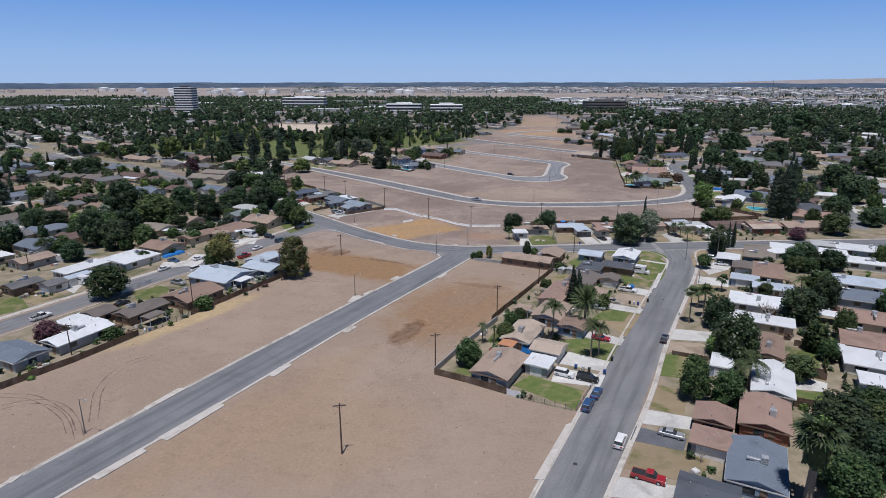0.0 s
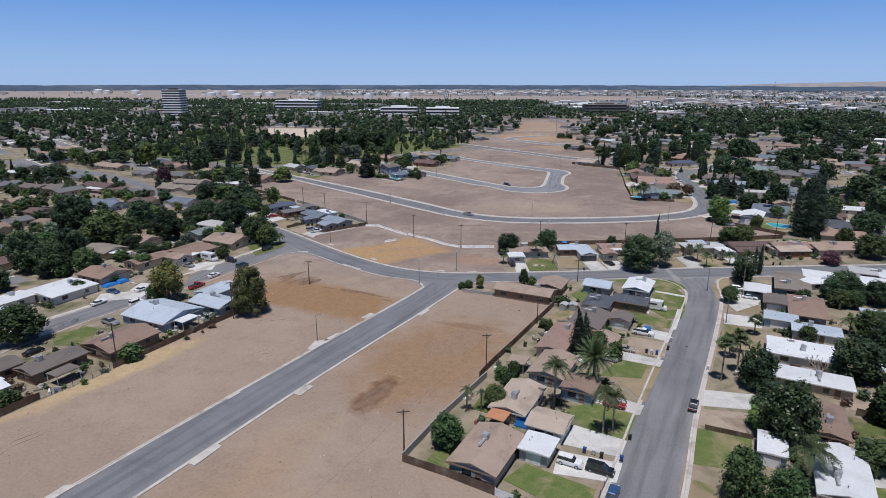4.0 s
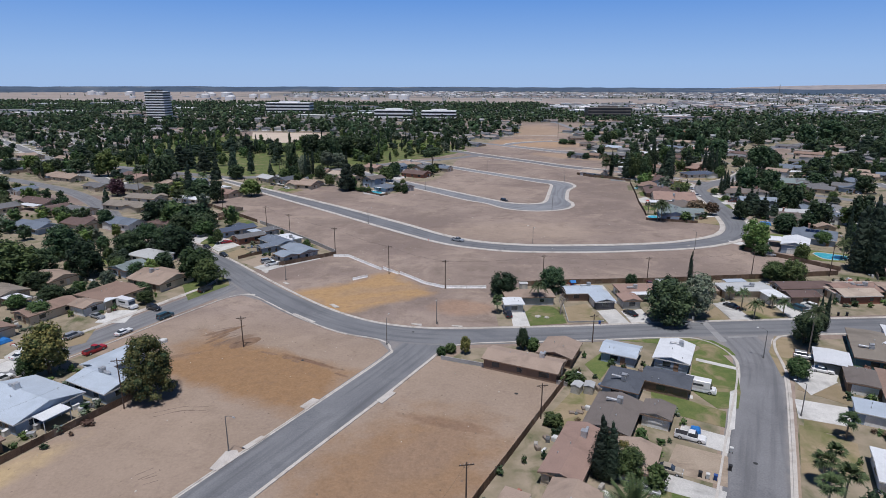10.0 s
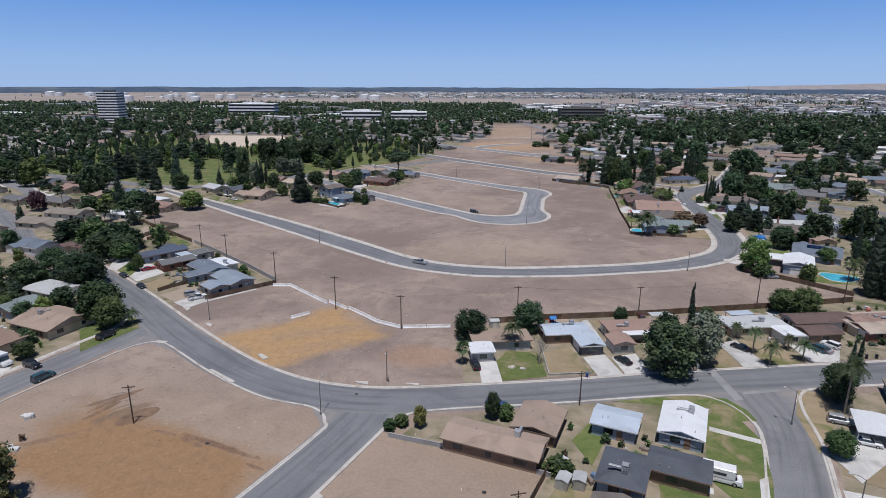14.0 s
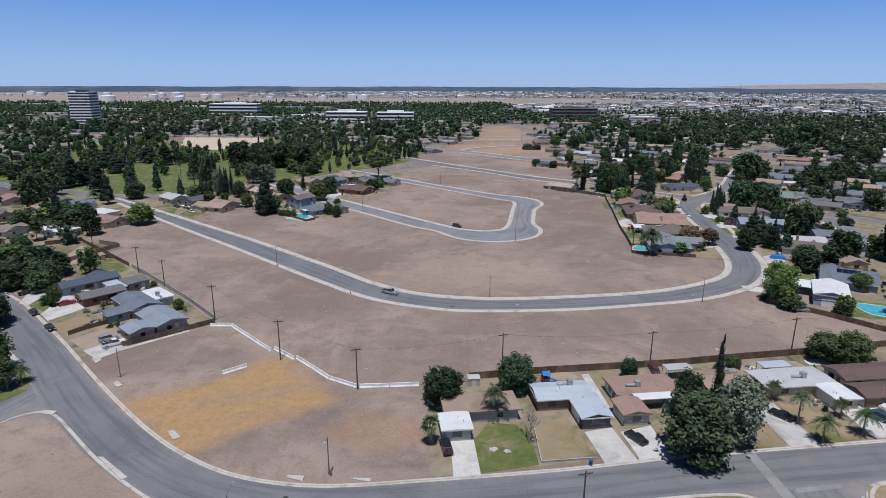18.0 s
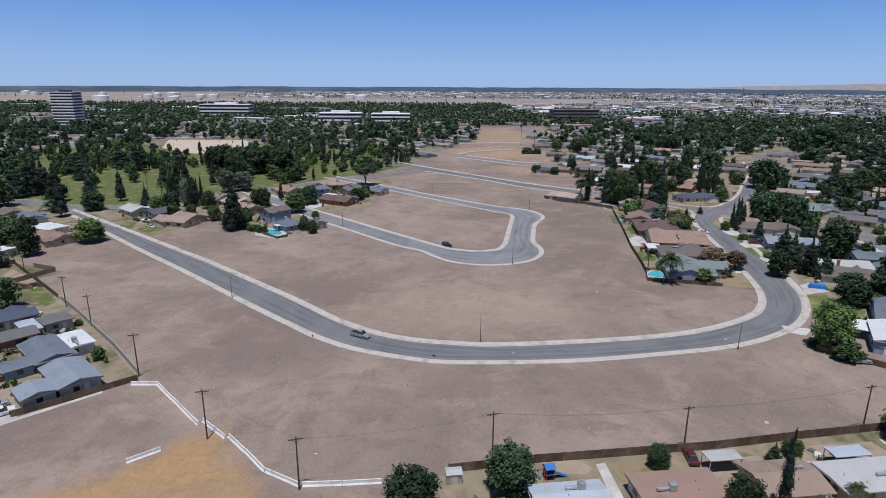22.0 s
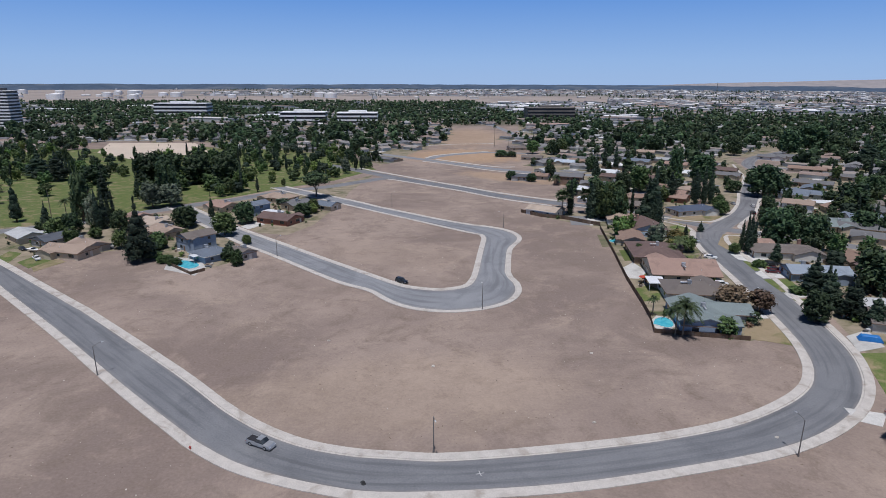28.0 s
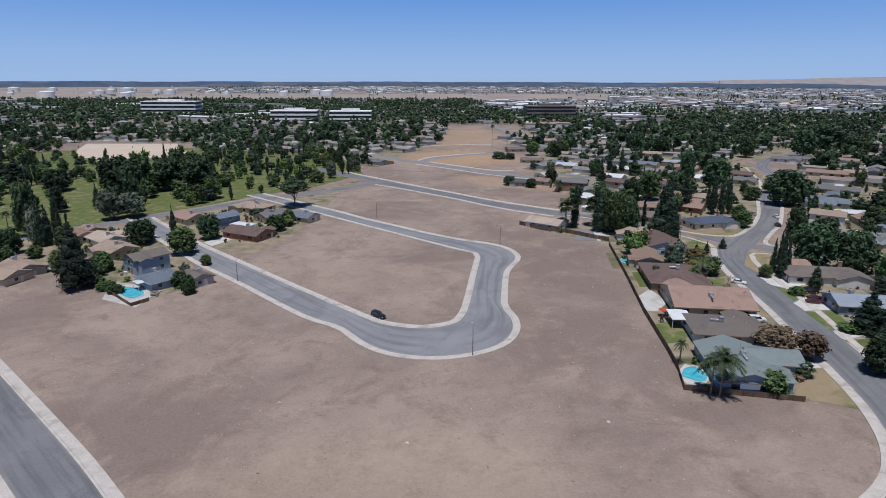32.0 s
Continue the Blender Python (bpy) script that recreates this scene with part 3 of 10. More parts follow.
WALL = {k: varied("stucco_" + k, tuple(v * 0.93 for v in c), c, 0.5, 6.0, 0.9, 0.1, 0.2, tuple(v * 0.8 for v in c)) for k, c in {
    "cream": (0.58, 0.50, 0.39), "white": (0.72, 0.71, 0.68), "grey": (0.42, 0.42, 0.41), "blue": (0.30, 0.37, 0.47), "brown": (0.26, 0.18, 0.13), "brick": (0.30, 0.14, 0.10),
    "teal": (0.14, 0.28, 0.33), "charcoal": (0.12, 0.12, 0.13), "paleblue": (0.45, 0.55, 0.66)}.items()}
M["trim"] = varied("painted_trim", (0.60, 0.58, 0.54), (0.68, 0.66, 0.62), 0.8, 5.0, 0.6, 0.2, 0.1)
M["glass"], gnt, gb = base_mat("window_glass", 0.08, 0, 0.6)
link(gnt, mix(gnt, noise_fac(gnt, 0.7, 2), (0.02, 0.025, 0.03), (0.06, 0.07, 0.08)), gb.inputs["Base Color"])
M["metal"] = varied("galvanised_metal", (0.48, 0.49, 0.50), (0.60, 0.61, 0.62), 1.0, 6.0, 0.5, 0.2, 0.1, (0.38, 0.37, 0.35), 0.6)
M["solar"] = varied("solar_glass", (0.015, 0.03, 0.09), (0.02, 0.04, 0.11), 0.5, 3.0, 0.12, 0, 0.0, None, 0, 0.6)
M["white_paint"] = varied("white_paint", (0.74, 0.74, 0.73), (0.82, 0.82, 0.81), 0.7, 5.0, 0.55, 0.1, 0.1, (0.62, 0.61, 0.58))
M["brickwork"] = varied("chimney_brick", (0.30, 0.17, 0.13), (0.38, 0.24, 0.19), 1.5, 9.0, 0.9, 0.1, 0.3)


def window_mesh(w, h):
    bm = bmesh.new()
    box(bm, -w / 2, w / 2, -0.06, 0.03, 0, h)
    bm.faces.ensure_lookup_table()
    front = bm.faces[2]
    bmesh.ops.inset_individual(bm, faces=[front], thickness=0.08, depth=-0.04)
    front.material_index = 1
    return to_mesh("window", bm, M["trim"], M["glass"])


def door_mesh(w, h, mat):
    bm = bmesh.new()
    box(bm, -w / 2 - 0.08, w / 2 + 0.08, -0.06, 0.02, 0, h + 0.08)
    bm.faces.ensure_lookup_table()
    front = bm.faces[2]
    bmesh.ops.inset_individual(bm, faces=[front], thickness=0.08, depth=-0.03)
    bmesh.ops.subdivide_edges(bm, edges=[e for e in front.edges if abs(e.verts[0].co.z - e.verts[1].co.z) > 0.5], cuts=3, use_grid_fill=True)
    fs = [f for f in bm.faces if f.normal.y < -0.9 and f.calc_area() > 0.2 and abs(f.calc_center_median().y + 0.03) < 0.02]
    if fs:
        bmesh.ops.inset_individual(bm, faces=fs, thickness=0.06, depth=0.02)
    return to_mesh("door", bm, mat)


WIN = [window_mesh(1.8, 1.2), window_mesh(1.2, 1.1), window_mesh(2.4, 1.3)]
DOOR = [door_mesh(0.95, 2.05, WALL["brown"]), door_mesh(0.95, 2.05, M["trim"])]
GARAGE = [door_mesh(4.8, 2.1, M["white_paint"]), door_mesh(2.6, 2.1, M["white_paint"])]


def cooler_mesh():
    bm = bmesh.new()
    prof = [(-0.5, -0.3), (0.5, -0.3), (0.5, 0.2)]
    for k in range(5):
        prof += [(0.55, 0.2 + k * 0.18), (0.55, 0.32 + k * 0.18), (0.5, 0.34 + k * 0.18)]
    prof += [(0.6, 1.12), (0.6, 1.22), (-0.6, 1.22), (-0.6, 1.12)]
    for k in range(4, -1, -1):
        prof += [(-0.5, 0.34 + k * 0.18), (-0.55, 0.32 + k * 0.18), (-0.55, 0.2 + k * 0.18)]
    prism(bm, prof + [(-0.5, 0.2)], -0.55, 0.55, 0)
    return to_mesh("roof_cooler", bm, M["metal"])


db = bmesh.new()
box(db, 0.55, 2.7, -0.25, 0.25, 0.1, 0.55)
bmesh.ops.bevel(db, geom=db.edges[:], offset=0.05, segments=1, affect="EDGES")
DUCT = to_mesh("duct", db, M["metal"])
COOLER = cooler_mesh()
COLOUR_WORD = {"tan": "tan", "beige": "beige", "brown": "brown", "pink": "pinkish brown", "darkbrown": "dark brown", "greybrown": "grey-brown", "greytan": "grey-tan", "grey": "grey",
               "charcoal": "charcoal", "slate": "slate blue-grey", "navy": "dark navy", "sage": "grey-green", "orange": "orange", "white": "white", "palegrey": "pale grey", "paleblue": "pale blue-grey", "steel": "steel blue-grey"}
house_rng = random.Random(5)
HOUSES = []                             # footprints: x, y, half width, half depth, turn


def house(x, y, w, d, ang, roof, colour, wall="cream", h=2.6, storeys=1, cooler=False, garage=False, porch=False, chimney=False, solar=False, light=False):
    rng = house_rng
    HOUSES.append((x, y, w / 2, d / 2, radians(ang)))
    if storeys == 2:
        h = 5.3
    along = 0 if w >= d else 1          # the ridge runs along the longer side
    span, length = (d, w) if along == 0 else (w, d)
    rise = span / 2 * {"gable": 0.24 if y < 330 and not light else 0.31, "flat": 0.05, "hip": 0.3}[roof]
    word = COLOUR_WORD[colour]
    if porch:
        ob = root("patio_cover", x, y, 0, ang, f"{word} patio roof on slim posts beside a house", "patio cover")
    elif garage:
        ob = root("garage", x, y, 0, ang, f"{roof}-roofed garage wing with {word} roof and {wall} walls", "garage")
    else:
        ob = root("house", x, y, 0, ang, f"{'two-storey' if storeys == 2 else 'single-storey'} house with {word} {roof} roof and {wall} walls", "house")
    bm = bmesh.new()
    t = 0.16
    if roof == "hip":
        k = max(0.0, length / 2 - span / 2)
        e = [(-w / 2, -d / 2), (w / 2, -d / 2), (w / 2, d / 2), (-w / 2, d / 2)]
        lo = [bm.verts.new((a, b, h)) for a, b in e]
        up = [bm.verts.new((a, b, h + t)) for a, b in e]
        r = [bm.verts.new((s * k, 0, h + t + rise) if along == 0 else (0, s * k, h + t + rise)) for s in (-1, 1)]
        bm.faces.new(lo[::-1])
        for i in range(4):
            bm.faces.new((lo[i], lo[(i + 1) % 4], up[(i + 1) % 4], up[i]))
        if along == 0:
            for f in ((up[0], up[1], r[1], r[0]), (up[2], up[3], r[0], r[1]), (up[1], up[2], r[1]), (up[3], up[0], r[0])):
                bm.faces.new(f)
        else:
            for f in ((up[1], up[2], r[1], r[0]), (up[3], up[0], r[0], r[1]), (up[0], up[1], r[0]), (up[2], up[3], r[1])):
                bm.faces.new(f)
    else:
        s = span / 2
        prism(bm, [(-s, h), (-s, h + t), (0, h + rise + t), (s, h + t), (s, h), (0, h + rise)], -length / 2, length / 2, along)
    wing = None
    if not (porch or garage) and length >= 12.5 and roof != "flat" and (light or y > 330):
        ws, off, front = length * rng.uniform(0.36, 0.46), length * rng.choice((-0.25, 0.25)), rng.choice((-1, 1)) * (span / 2 + 2.3)
        rw = min(rise * 0.92, ws / 2 * 0.3)
        wing = (ws, off, front, rw)
        prism(bm, [(off - ws / 2, h), (off - ws / 2, h + t), (off, h + rw + t), (off + ws / 2, h + t), (off + ws / 2, h), (off, h + rw)], 0.0, front, 1 - along)
    part("roof", bm, ROOF[colour], ob, f"{word} roof")
    if porch:
        for sx in (-1, 1):
            for sy in (-1, 1):
                bm = bmesh.new()
                box(bm, sx * (w / 2 - 0.2) - 0.06, sx * (w / 2 - 0.2) + 0.06, sy * (d / 2 - 0.2) - 0.06, sy * (d / 2 - 0.2) + 0.06, 0, h)
                part("post", bm, M["white_paint"], ob)
        return ob
    ins = 0.5 if min(w, d) > 5 else 0.25
    s, l = span / 2 - ins, length / 2 - ins
    bm = bmesh.new()
    gr = (rise * (1 - ins / (span / 2)) if roof != "hip" else 0)
    prism(bm, [(-s, 0), (s, 0), (s, h + 0.02), (0, h + gr + 0.02), (-s, h + 0.02)], -l, l, along)
    if wing:
        ws, off, front, rw = wing
        e = ws / 2 - 0.4
        prism(bm, [(off - e, 0), (off + e, 0), (off + e, h + 0.02), (off, h + rw * e / (ws / 2)), (off - e, h + 0.02)], 0.0, front * (1 - 0.45 / abs(front)), 1 - along)
    part("wall", bm, WALL[wall], ob, f"{wall} stucco wall")
    if not light:                       # eave boards
        bm = bmesh.new()
        rings = [[bm.verts.new((sx * (w / 2 + o), sy * (d / 2 + o), z)) for sx, sy in ((-1, -1), (1, -1), (1, 1), (-1, 1))]
                 for o, z in ((-0.03, h - 0.1), (0.03, h - 0.1), (0.03, h + t - 0.01), (-0.03, h + t - 0.01))]
        for r0, r1 in zip(rings, rings[1:] + rings[:1]):
            for i in range(4):
                bm.faces.new((r0[i], r0[(i + 1) % 4], r1[(i + 1) % 4], r1[i]))
        bmesh.ops.recalc_face_normals(bm, faces=bm.faces)
        part("fascia", bm, M["trim"] if colour in ("white", "palegrey", "paleblue", "slate", "beige") else WALL["brown"], ob, "eave board")
    hw, hd = w / 2 - ins, d / 2 - ins
    sides = [((0, -hd), 0, hw), ((hw, 0), 90, hd), ((0, hd), 180, hw), ((-hw, 0), 270, hd)]
    for k, ((cx, cy), rz, half) in enumerate(sides):
        for level in range(storeys):
            n = 1 if light else max(1, int(half * 2 / 5.5))
            for i in range(n):
                o = -half + (i + 0.5) * 2 * half / n
                if half < 1.4:
                    continue
                px, py = cx + o * math.cos(radians(rz)), cy + o * math.sin(radians(rz))
                if garage and k == 3 and i == 0:
                    shared("garage_door", GARAGE[0 if half > 2.7 else 1], ob, pose(cx, cy, 0.02, 0, 0, rz))
                    break
                if not garage and level == 0 and i == n // 2 and k in (1, 3) and not light:
                    shared("door", DOOR[k == 1], ob, pose(px + 1.2 * math.cos(radians(rz)), py + 1.2 * math.sin(radians(rz)), 0.02, 0, 0, rz))
                    px, py = px - 0.9 * math.cos(radians(rz)), py - 0.9 * math.sin(radians(rz))
                shared("window", WIN[(i + k) % 3] if half > 2 else WIN[1], ob, pose(px, py, 0.95 + level * 2.7, 0, 0, rz))
    if cooler:
        cx, cy = (rng.uniform(-0.25, 0.25) * w, rng.uniform(-0.15, 0.15) * d)
        off = abs(cy if along == 0 else cx)
        z = h + t + rise * (1 - off / (span / 2))
        cl = shared("roof_cooler", COOLER, ob, pose(cx, cy, z + 0.05, 0, 0, rng.choice((0, 90, 180))), "metal roof cooler")
        shared("duct", DUCT, cl)
    if not light:
        for k in range(2):
            cx, cy = rng.uniform(-0.38, 0.38) * w, rng.uniform(-0.3, 0.3) * d
            off = abs(cy if along == 0 else cx)
            bm = bmesh.new()
            z = h + t + rise * (1 - off / (span / 2)) - 0.1
            tube(bm, (cx, cy, z), (cx, cy, z + 0.5), 0.08, 0.08)
            tube(bm, (cx, cy, z + 0.45), (cx, cy, z + 0.56), 0.13, 0.04)
            part("vent_pipe", bm, M["metal"], ob)
    if chimney:
        bm = bmesh.new()
        box(bm, w * 0.2, w * 0.2 + 1.2, d * 0.12, d * 0.12 + 0.8, h, h + rise + 1.4)
        box(bm, w * 0.2 - 0.08, w * 0.2 + 1.28, d * 0.12 - 0.08, d * 0.12 + 0.88, h + rise + 1.4, h + rise + 1.55)
        part("chimney", bm, M["brickwork"], ob, "brick chimney")
    if solar:
        for i in range(4):
            for j in range(2):
                bm = bmesh.new()
                s2 = rise / (span / 2)
                a0, b0 = -3.4 + i * 1.75, 0.7 + j * 1.2
                for k in (0,):
                    if along == 0:
                        v = [bm.verts.new((a0 + da, -(b0 + db), h + t + rise - (b0 + db) * s2 + 0.12)) for da, db in ((0, 0), (0, 1.1), (1.65, 1.1), (1.65, 0))]
                    else:
                        v = [bm.verts.new((-(b0 + db), a0 + da, h + t + rise - (b0 + db) * s2 + 0.12)) for da, db in ((0, 0), (0, 1.1), (1.65, 1.1), (1.65, 0))]
                    bm.faces.new(v)
                    bmesh.ops.solidify(bm, geom=bm.faces[:], thickness=0.05)
                part("solar_panel", bm, M["solar"], ob, "dark blue solar panel")
    return ob


# ---------- plants ----------
def leaf_mat(name, c1, c2, rough=0.65):
    m, nt, b = base_mat(name, rough, 0, 0.25)
    g = nt.nodes.new("ShaderNodeNewGeometry")
    oi = nt.nodes.new("ShaderNodeObjectInfo")
    col = mix(nt, g.outputs["Random Per Island"], c1, c2)
    at = nt.nodes.new("ShaderNodeAttribute")
    at.attribute_name = "tree_tint"      # a value for each tree where many share one mesh
    which = maths(nt, "FRACT", maths(nt, "ADD", oi.outputs["Random"], at.outputs["Fac"]))
    v = maths(nt, "MULTIPLY_ADD", which, 0.9)
    v.node.inputs[2].default_value = 0.55
    hsv = nt.nodes.new("ShaderNodeHueSaturation")
    link(nt, v, hsv.inputs["Value"])
    hv = maths(nt, "MULTIPLY_ADD", maths(nt, "FRACT", maths(nt, "MULTIPLY", which, 7.3)), -0.05)
    hv.node.inputs[2].default_value = 0.525
    link(nt, hv, hsv.inputs["Hue"])
    link(nt, col, hsv.inputs["Color"])
    link(nt, hsv.outputs[0], b.inputs["Base Color"])
    return m


LEAF = {"green": leaf_mat("leaf_green", (0.026, 0.052, 0.0175), (0.09, 0.132, 0.043)), "dark": leaf_mat("leaf_dark", (0.016, 0.034, 0.0169), (0.058, 0.092, 0.038)),
        "bronze": leaf_mat("leaf_bronze", (0.025, 0.048, 0.0182), (0.145, 0.125, 0.045)), "bright": leaf_mat("leaf_bright", (0.06, 0.11, 0.026), (0.14, 0.19, 0.052)), "yellow": leaf_mat("leaf_yellow", (0.07, 0.09, 0.026), (0.24, 0.19, 0.065)),
        "grey": leaf_mat("leaf_grey", (0.06, 0.088, 0.0546), (0.15, 0.175, 0.124)), "rust": leaf_mat("leaf_rust", (0.09, 0.06, 0.039), (0.17, 0.11, 0.078)),
        "plum": leaf_mat("leaf_plum", (0.06, 0.03, 0.039), (0.13, 0.06, 0.0715)), "needle": leaf_mat("leaf_needle", (0.013, 0.026, 0.0169), (0.034, 0.052, 0.0299)),
        "palm": leaf_mat("leaf_palm", (0.035, 0.06, 0.0234), (0.1, 0.13, 0.0546)), "magnolia": leaf_mat("leaf_magnolia", (0.03, 0.065, 0.0234), (0.085, 0.13, 0.052), 0.4)}
M["bark"] = varied("bark", (0.12, 0.09, 0.065), (0.18, 0.14, 0.105), 1.5, 8.0, 0.95, 0.3, 0.5)
M["twig"] = varied("grey_twigs", (0.20, 0.17, 0.15), (0.30, 0.26, 0.23), 1.5, 8.0, 0.95, 0.2, 0.3)
M["palm_bark"] = varied("palm_bark", (0.20, 0.16, 0.12), (0.30, 0.25, 0.19), 2.0, 9.0, 0.95, 0.2, 0.5)

ICO = bmesh.new()
bmesh.ops.create_icosphere(ICO, subdivisions=2, radius=1.0)
ICO_V = np.array([v.co[:] for v in ICO.verts])
ICO_F = np.array([[v.index for v in f.verts] for f in ICO.faces])
ICO.free()
ICO1 = bmesh.new()
bmesh.ops.create_icosphere(ICO1, subdivisions=1, radius=1.0)
ICO1_V = np.array([v.co[:] for v in ICO1.verts])
ICO1_F = np.array([[v.index for v in f.verts] for f in ICO1.faces])
ICO1.free()


def crown_lobes(kind, rng):
    """Lobes (centre, radii) of a crown of radius about 1 and height 1."""
    out = []
    if kind == "cypress":
        for k in range(12):
            z = 0.05 + 0.89 * k / 11
            r = 0.9 * (1 - (k / 11.8) ** 1.9) * min(1.0, 0.7 + 0.15 * k) + 0.08
            out.append(((rng.uniform(-0.12, 0.12), rng.uniform(-0.12, 0.12), z), (r, r, 0.085)))
    elif kind == "conifer":
        for k in range(10):
            z = 0.04 + 0.88 * k / 9
            r = 0.92 * (1 - (k / 9.6) ** 1.25) + 0.07
            for j in range(4 if k < 7 else 1):
                a = j * 1.57 + rng.uniform(-0.5, 0.5)
                o = r * rng.uniform(0.32, 0.52) * (k < 7)
                out.append(((o * math.cos(a), o * math.sin(a), z + rng.uniform(-0.03, 0.03)), (r * 0.56, r * 0.56, 0.085)))
    elif kind == "umbrella":
        for k in range(16):
            a, o = rng.uniform(0, 6.3), rng.uniform(0, 0.62)
            out.append(((o * math.cos(a), o * math.sin(a), 0.55 + 0.22 * (1 - o) + rng.uniform(-0.08, 0.08)), (0.36, 0.36, 0.26)))
    elif kind == "oval":
        for k in range(64):
            z = 0.04 + 0.9 * ((k * 0.5698) % 1)
            o = 0.82 * math.sin(math.pi * min(1, (1 - z) * 0.62 + 0.06)) * rng.uniform(0.55, 1.05)
            a = k * 4.743 + rng.uniform(-0.4, 0.4)
            r = rng.uniform(0.14, 0.25)
            out.append(((o * math.cos(a), o * math.sin(a), z), (r, r, r * 0.4)))
        out.append(((0, 0, 0.36), (0.6, 0.6, 0.36)))
    else:
        n = 36 if kind == "round" else 42
        for k in range(n):
            a = k * 4.743 + rng.uniform(-0.5, 0.5)
            z = 0.08 + 0.8 * ((k * 0.5698 + rng.uniform(-0.1, 0.1)) % 1)
            o = math.sqrt(max(0, 1 - (1.9 * z - 0.72) ** 2)) * 0.74 * rng.uniform(0.62, 1.04)
            r = rng.uniform(0.18, 0.31)
            out.append(((o * math.cos(a), o * math.sin(a), z), (r, r, r * (0.62 if kind == "round" else 0.54))))
        out.append(((0, 0, 0.44), (0.74, 0.74, 0.42)))
    return out


def crown_arrays(kind, n, leaf, seed, core=0.72, few=0):
    rng = random.Random(seed)
    nr = np.random.RandomState(seed)
    lobes = crown_lobes(kind, rng)
    if few and len(lobes) > few:
        lobes = [(c, tuple(v * 1.25 for v in r)) for c, r in lobes[:few - 1]] + lobes[-1:]
    verts, faces, base = [], [], 0
    if kind in ("cypress", "conifer"):
        core = max(core, 0.86)
    for c, r in lobes:
        jit = 1 + nr.uniform(-0.2, 0.12, (len(ICO1_V), 1))
        verts.append(ICO1_V * jit * np.array(r) * core + np.array(c))
        faces += (ICO1_F + base).tolist()
        base += len(ICO1_V)
    wts = np.array([r[0] * r[1] for _, r in lobes])
    pick = nr.choice(len(lobes), n, p=wts / wts.sum())
    d = nr.normal(size=(n, 3))
    d /= np.linalg.norm(d, axis=1)[:, None]
    c = np.array([l[0] for l in lobes])[pick]
    r = np.array([l[1] for l in lobes])[pick]
    p = c + d * r * (nr.uniform(0.8, 1.12, (n, 1)) if kind in ("cypress", "conifer") else nr.uniform(0.75, 1.24, (n, 1)))
    nrm = d + nr.normal(size=(n, 3)) * 0.55 + np.array((0, 0, 0.25))
    nrm /= np.linalg.norm(nrm, axis=1)[:, None]
    t1 = np.cross(nrm, nr.normal(size=(n, 3)))
    t1 /= np.linalg.norm(t1, axis=1)[:, None]
    t2 = np.cross(nrm, t1)
    s = leaf * nr.uniform(0.6, 1.4, (n, 1))
    zs = np.array((1, 1, 0.42 if kind not in ("cypress", "conifer") else 0.2))
    quad = np.stack([p - t1 * s * zs, p - t2 * s * 0.6 * zs, p + t1 * s * zs, p + t2 * s * 0.6 * zs], 1).reshape(-1, 3)
    verts.append(quad)
    faces += (np.arange(4 * n).reshape(-1, 4) + base).tolist()
    v = np.concatenate(verts)
    v[:, 2] = v[:, 2].clip(0, 1.1)
    return v, faces


def crown_mesh(kind, n, leaf, seed, mat):
    v, faces = crown_arrays(kind, n, leaf, seed)
    me = bpy.data.meshes.new("crown")
    me.from_pydata(v.tolist(), [], faces)
    me.materials.append(mat)
    return me


def trunk_mesh(seed):
    """A forked trunk of a tree one metre high."""
    rng = random.Random(seed)
    bm = bmesh.new()
    tube(bm, (0, 0, -0.01), (0.01, 0.005, 0.3), 0.034, 0.026, 8)
    tube(bm, (0.01, 0.005, 0.28), (0.0, 0.015, 0.62), 0.026, 0.01, 7)
    for k in range(4):
        a = k * 1.6 + rng.uniform(-0.4, 0.4)
        tube(bm, (0.008, 0.006, 0.22 + 0.06 * k), (0.16 * math.cos(a), 0.16 * math.sin(a), 0.48 + 0.05 * k), 0.015, 0.006, 6)
    return to_mesh("trunk", bm, M["bark"])


TRUNKS = [trunk_mesh(s) for s in (1, 2)]
pole_bm = bmesh.new()
tube(pole_bm, (0, 0, -0.01), (0, 0, 0.85), 0.018, 0.006, 7)
SLIM_TRUNK = to_mesh("trunk", pole_bm, M["bark"])
crown_cache = {}
KIND = {"round": ("round", "green", 0.14, "leafy green round tree"), "broad": ("broad", "green", 0.12, "broad leafy green tree"), "dark": ("broad", "dark", 0.08, "dense dark green tree"),
        "bright": ("round", "bright", 0.12, "bright green bushy tree"), "yellow": ("broad", "yellow", 0.14, "yellow-green tree turning brown"), "oval": ("oval", "bronze", 0.06, "tall oval green and bronze tree"),
        "grey": ("broad", "grey", 0.14, "loose airy grey-green tree"), "rust": ("broad", "rust", 0.2, "tree with rusty brown leaves"), "plum": ("round", "plum", 0.1, "low spreading dark plum-coloured tree"),
        "magnolia": ("round", "magnolia", 0.08, "big glossy green tree"), "conifer": ("conifer", "needle", 0.08, "tall dark green conifer tree"), "cypress": ("cypress", "needle", 0.02, "slim dark green cypress tree"),
        "umbrella": ("umbrella", "dark", 0.3, "dark umbrella-shaped tree with bare trunk"), "shrub": ("round", "green", 0.0, "rounded leafy green shrub")}


def crown_for(kind, near, k):
    key = (kind, near, k)
    if key not in crown_cache:
        shape, leaf, _, _ = KIND[kind]
        n = 800 if kind == "shrub" else 9000 if kind == "oval" else 3700 if near else 1500
        size = 0.14 if kind == "shrub" else 0.036 if kind == "oval" else 0.061 if near else 0.095
        if shape in ("cypress", "conifer"):
            size *= 0.8
        crown_cache[key] = crown_mesh(shape, n, size, hash_seed(kind) + 7 * k + near, LEAF[leaf])
    return crown_cache[key]


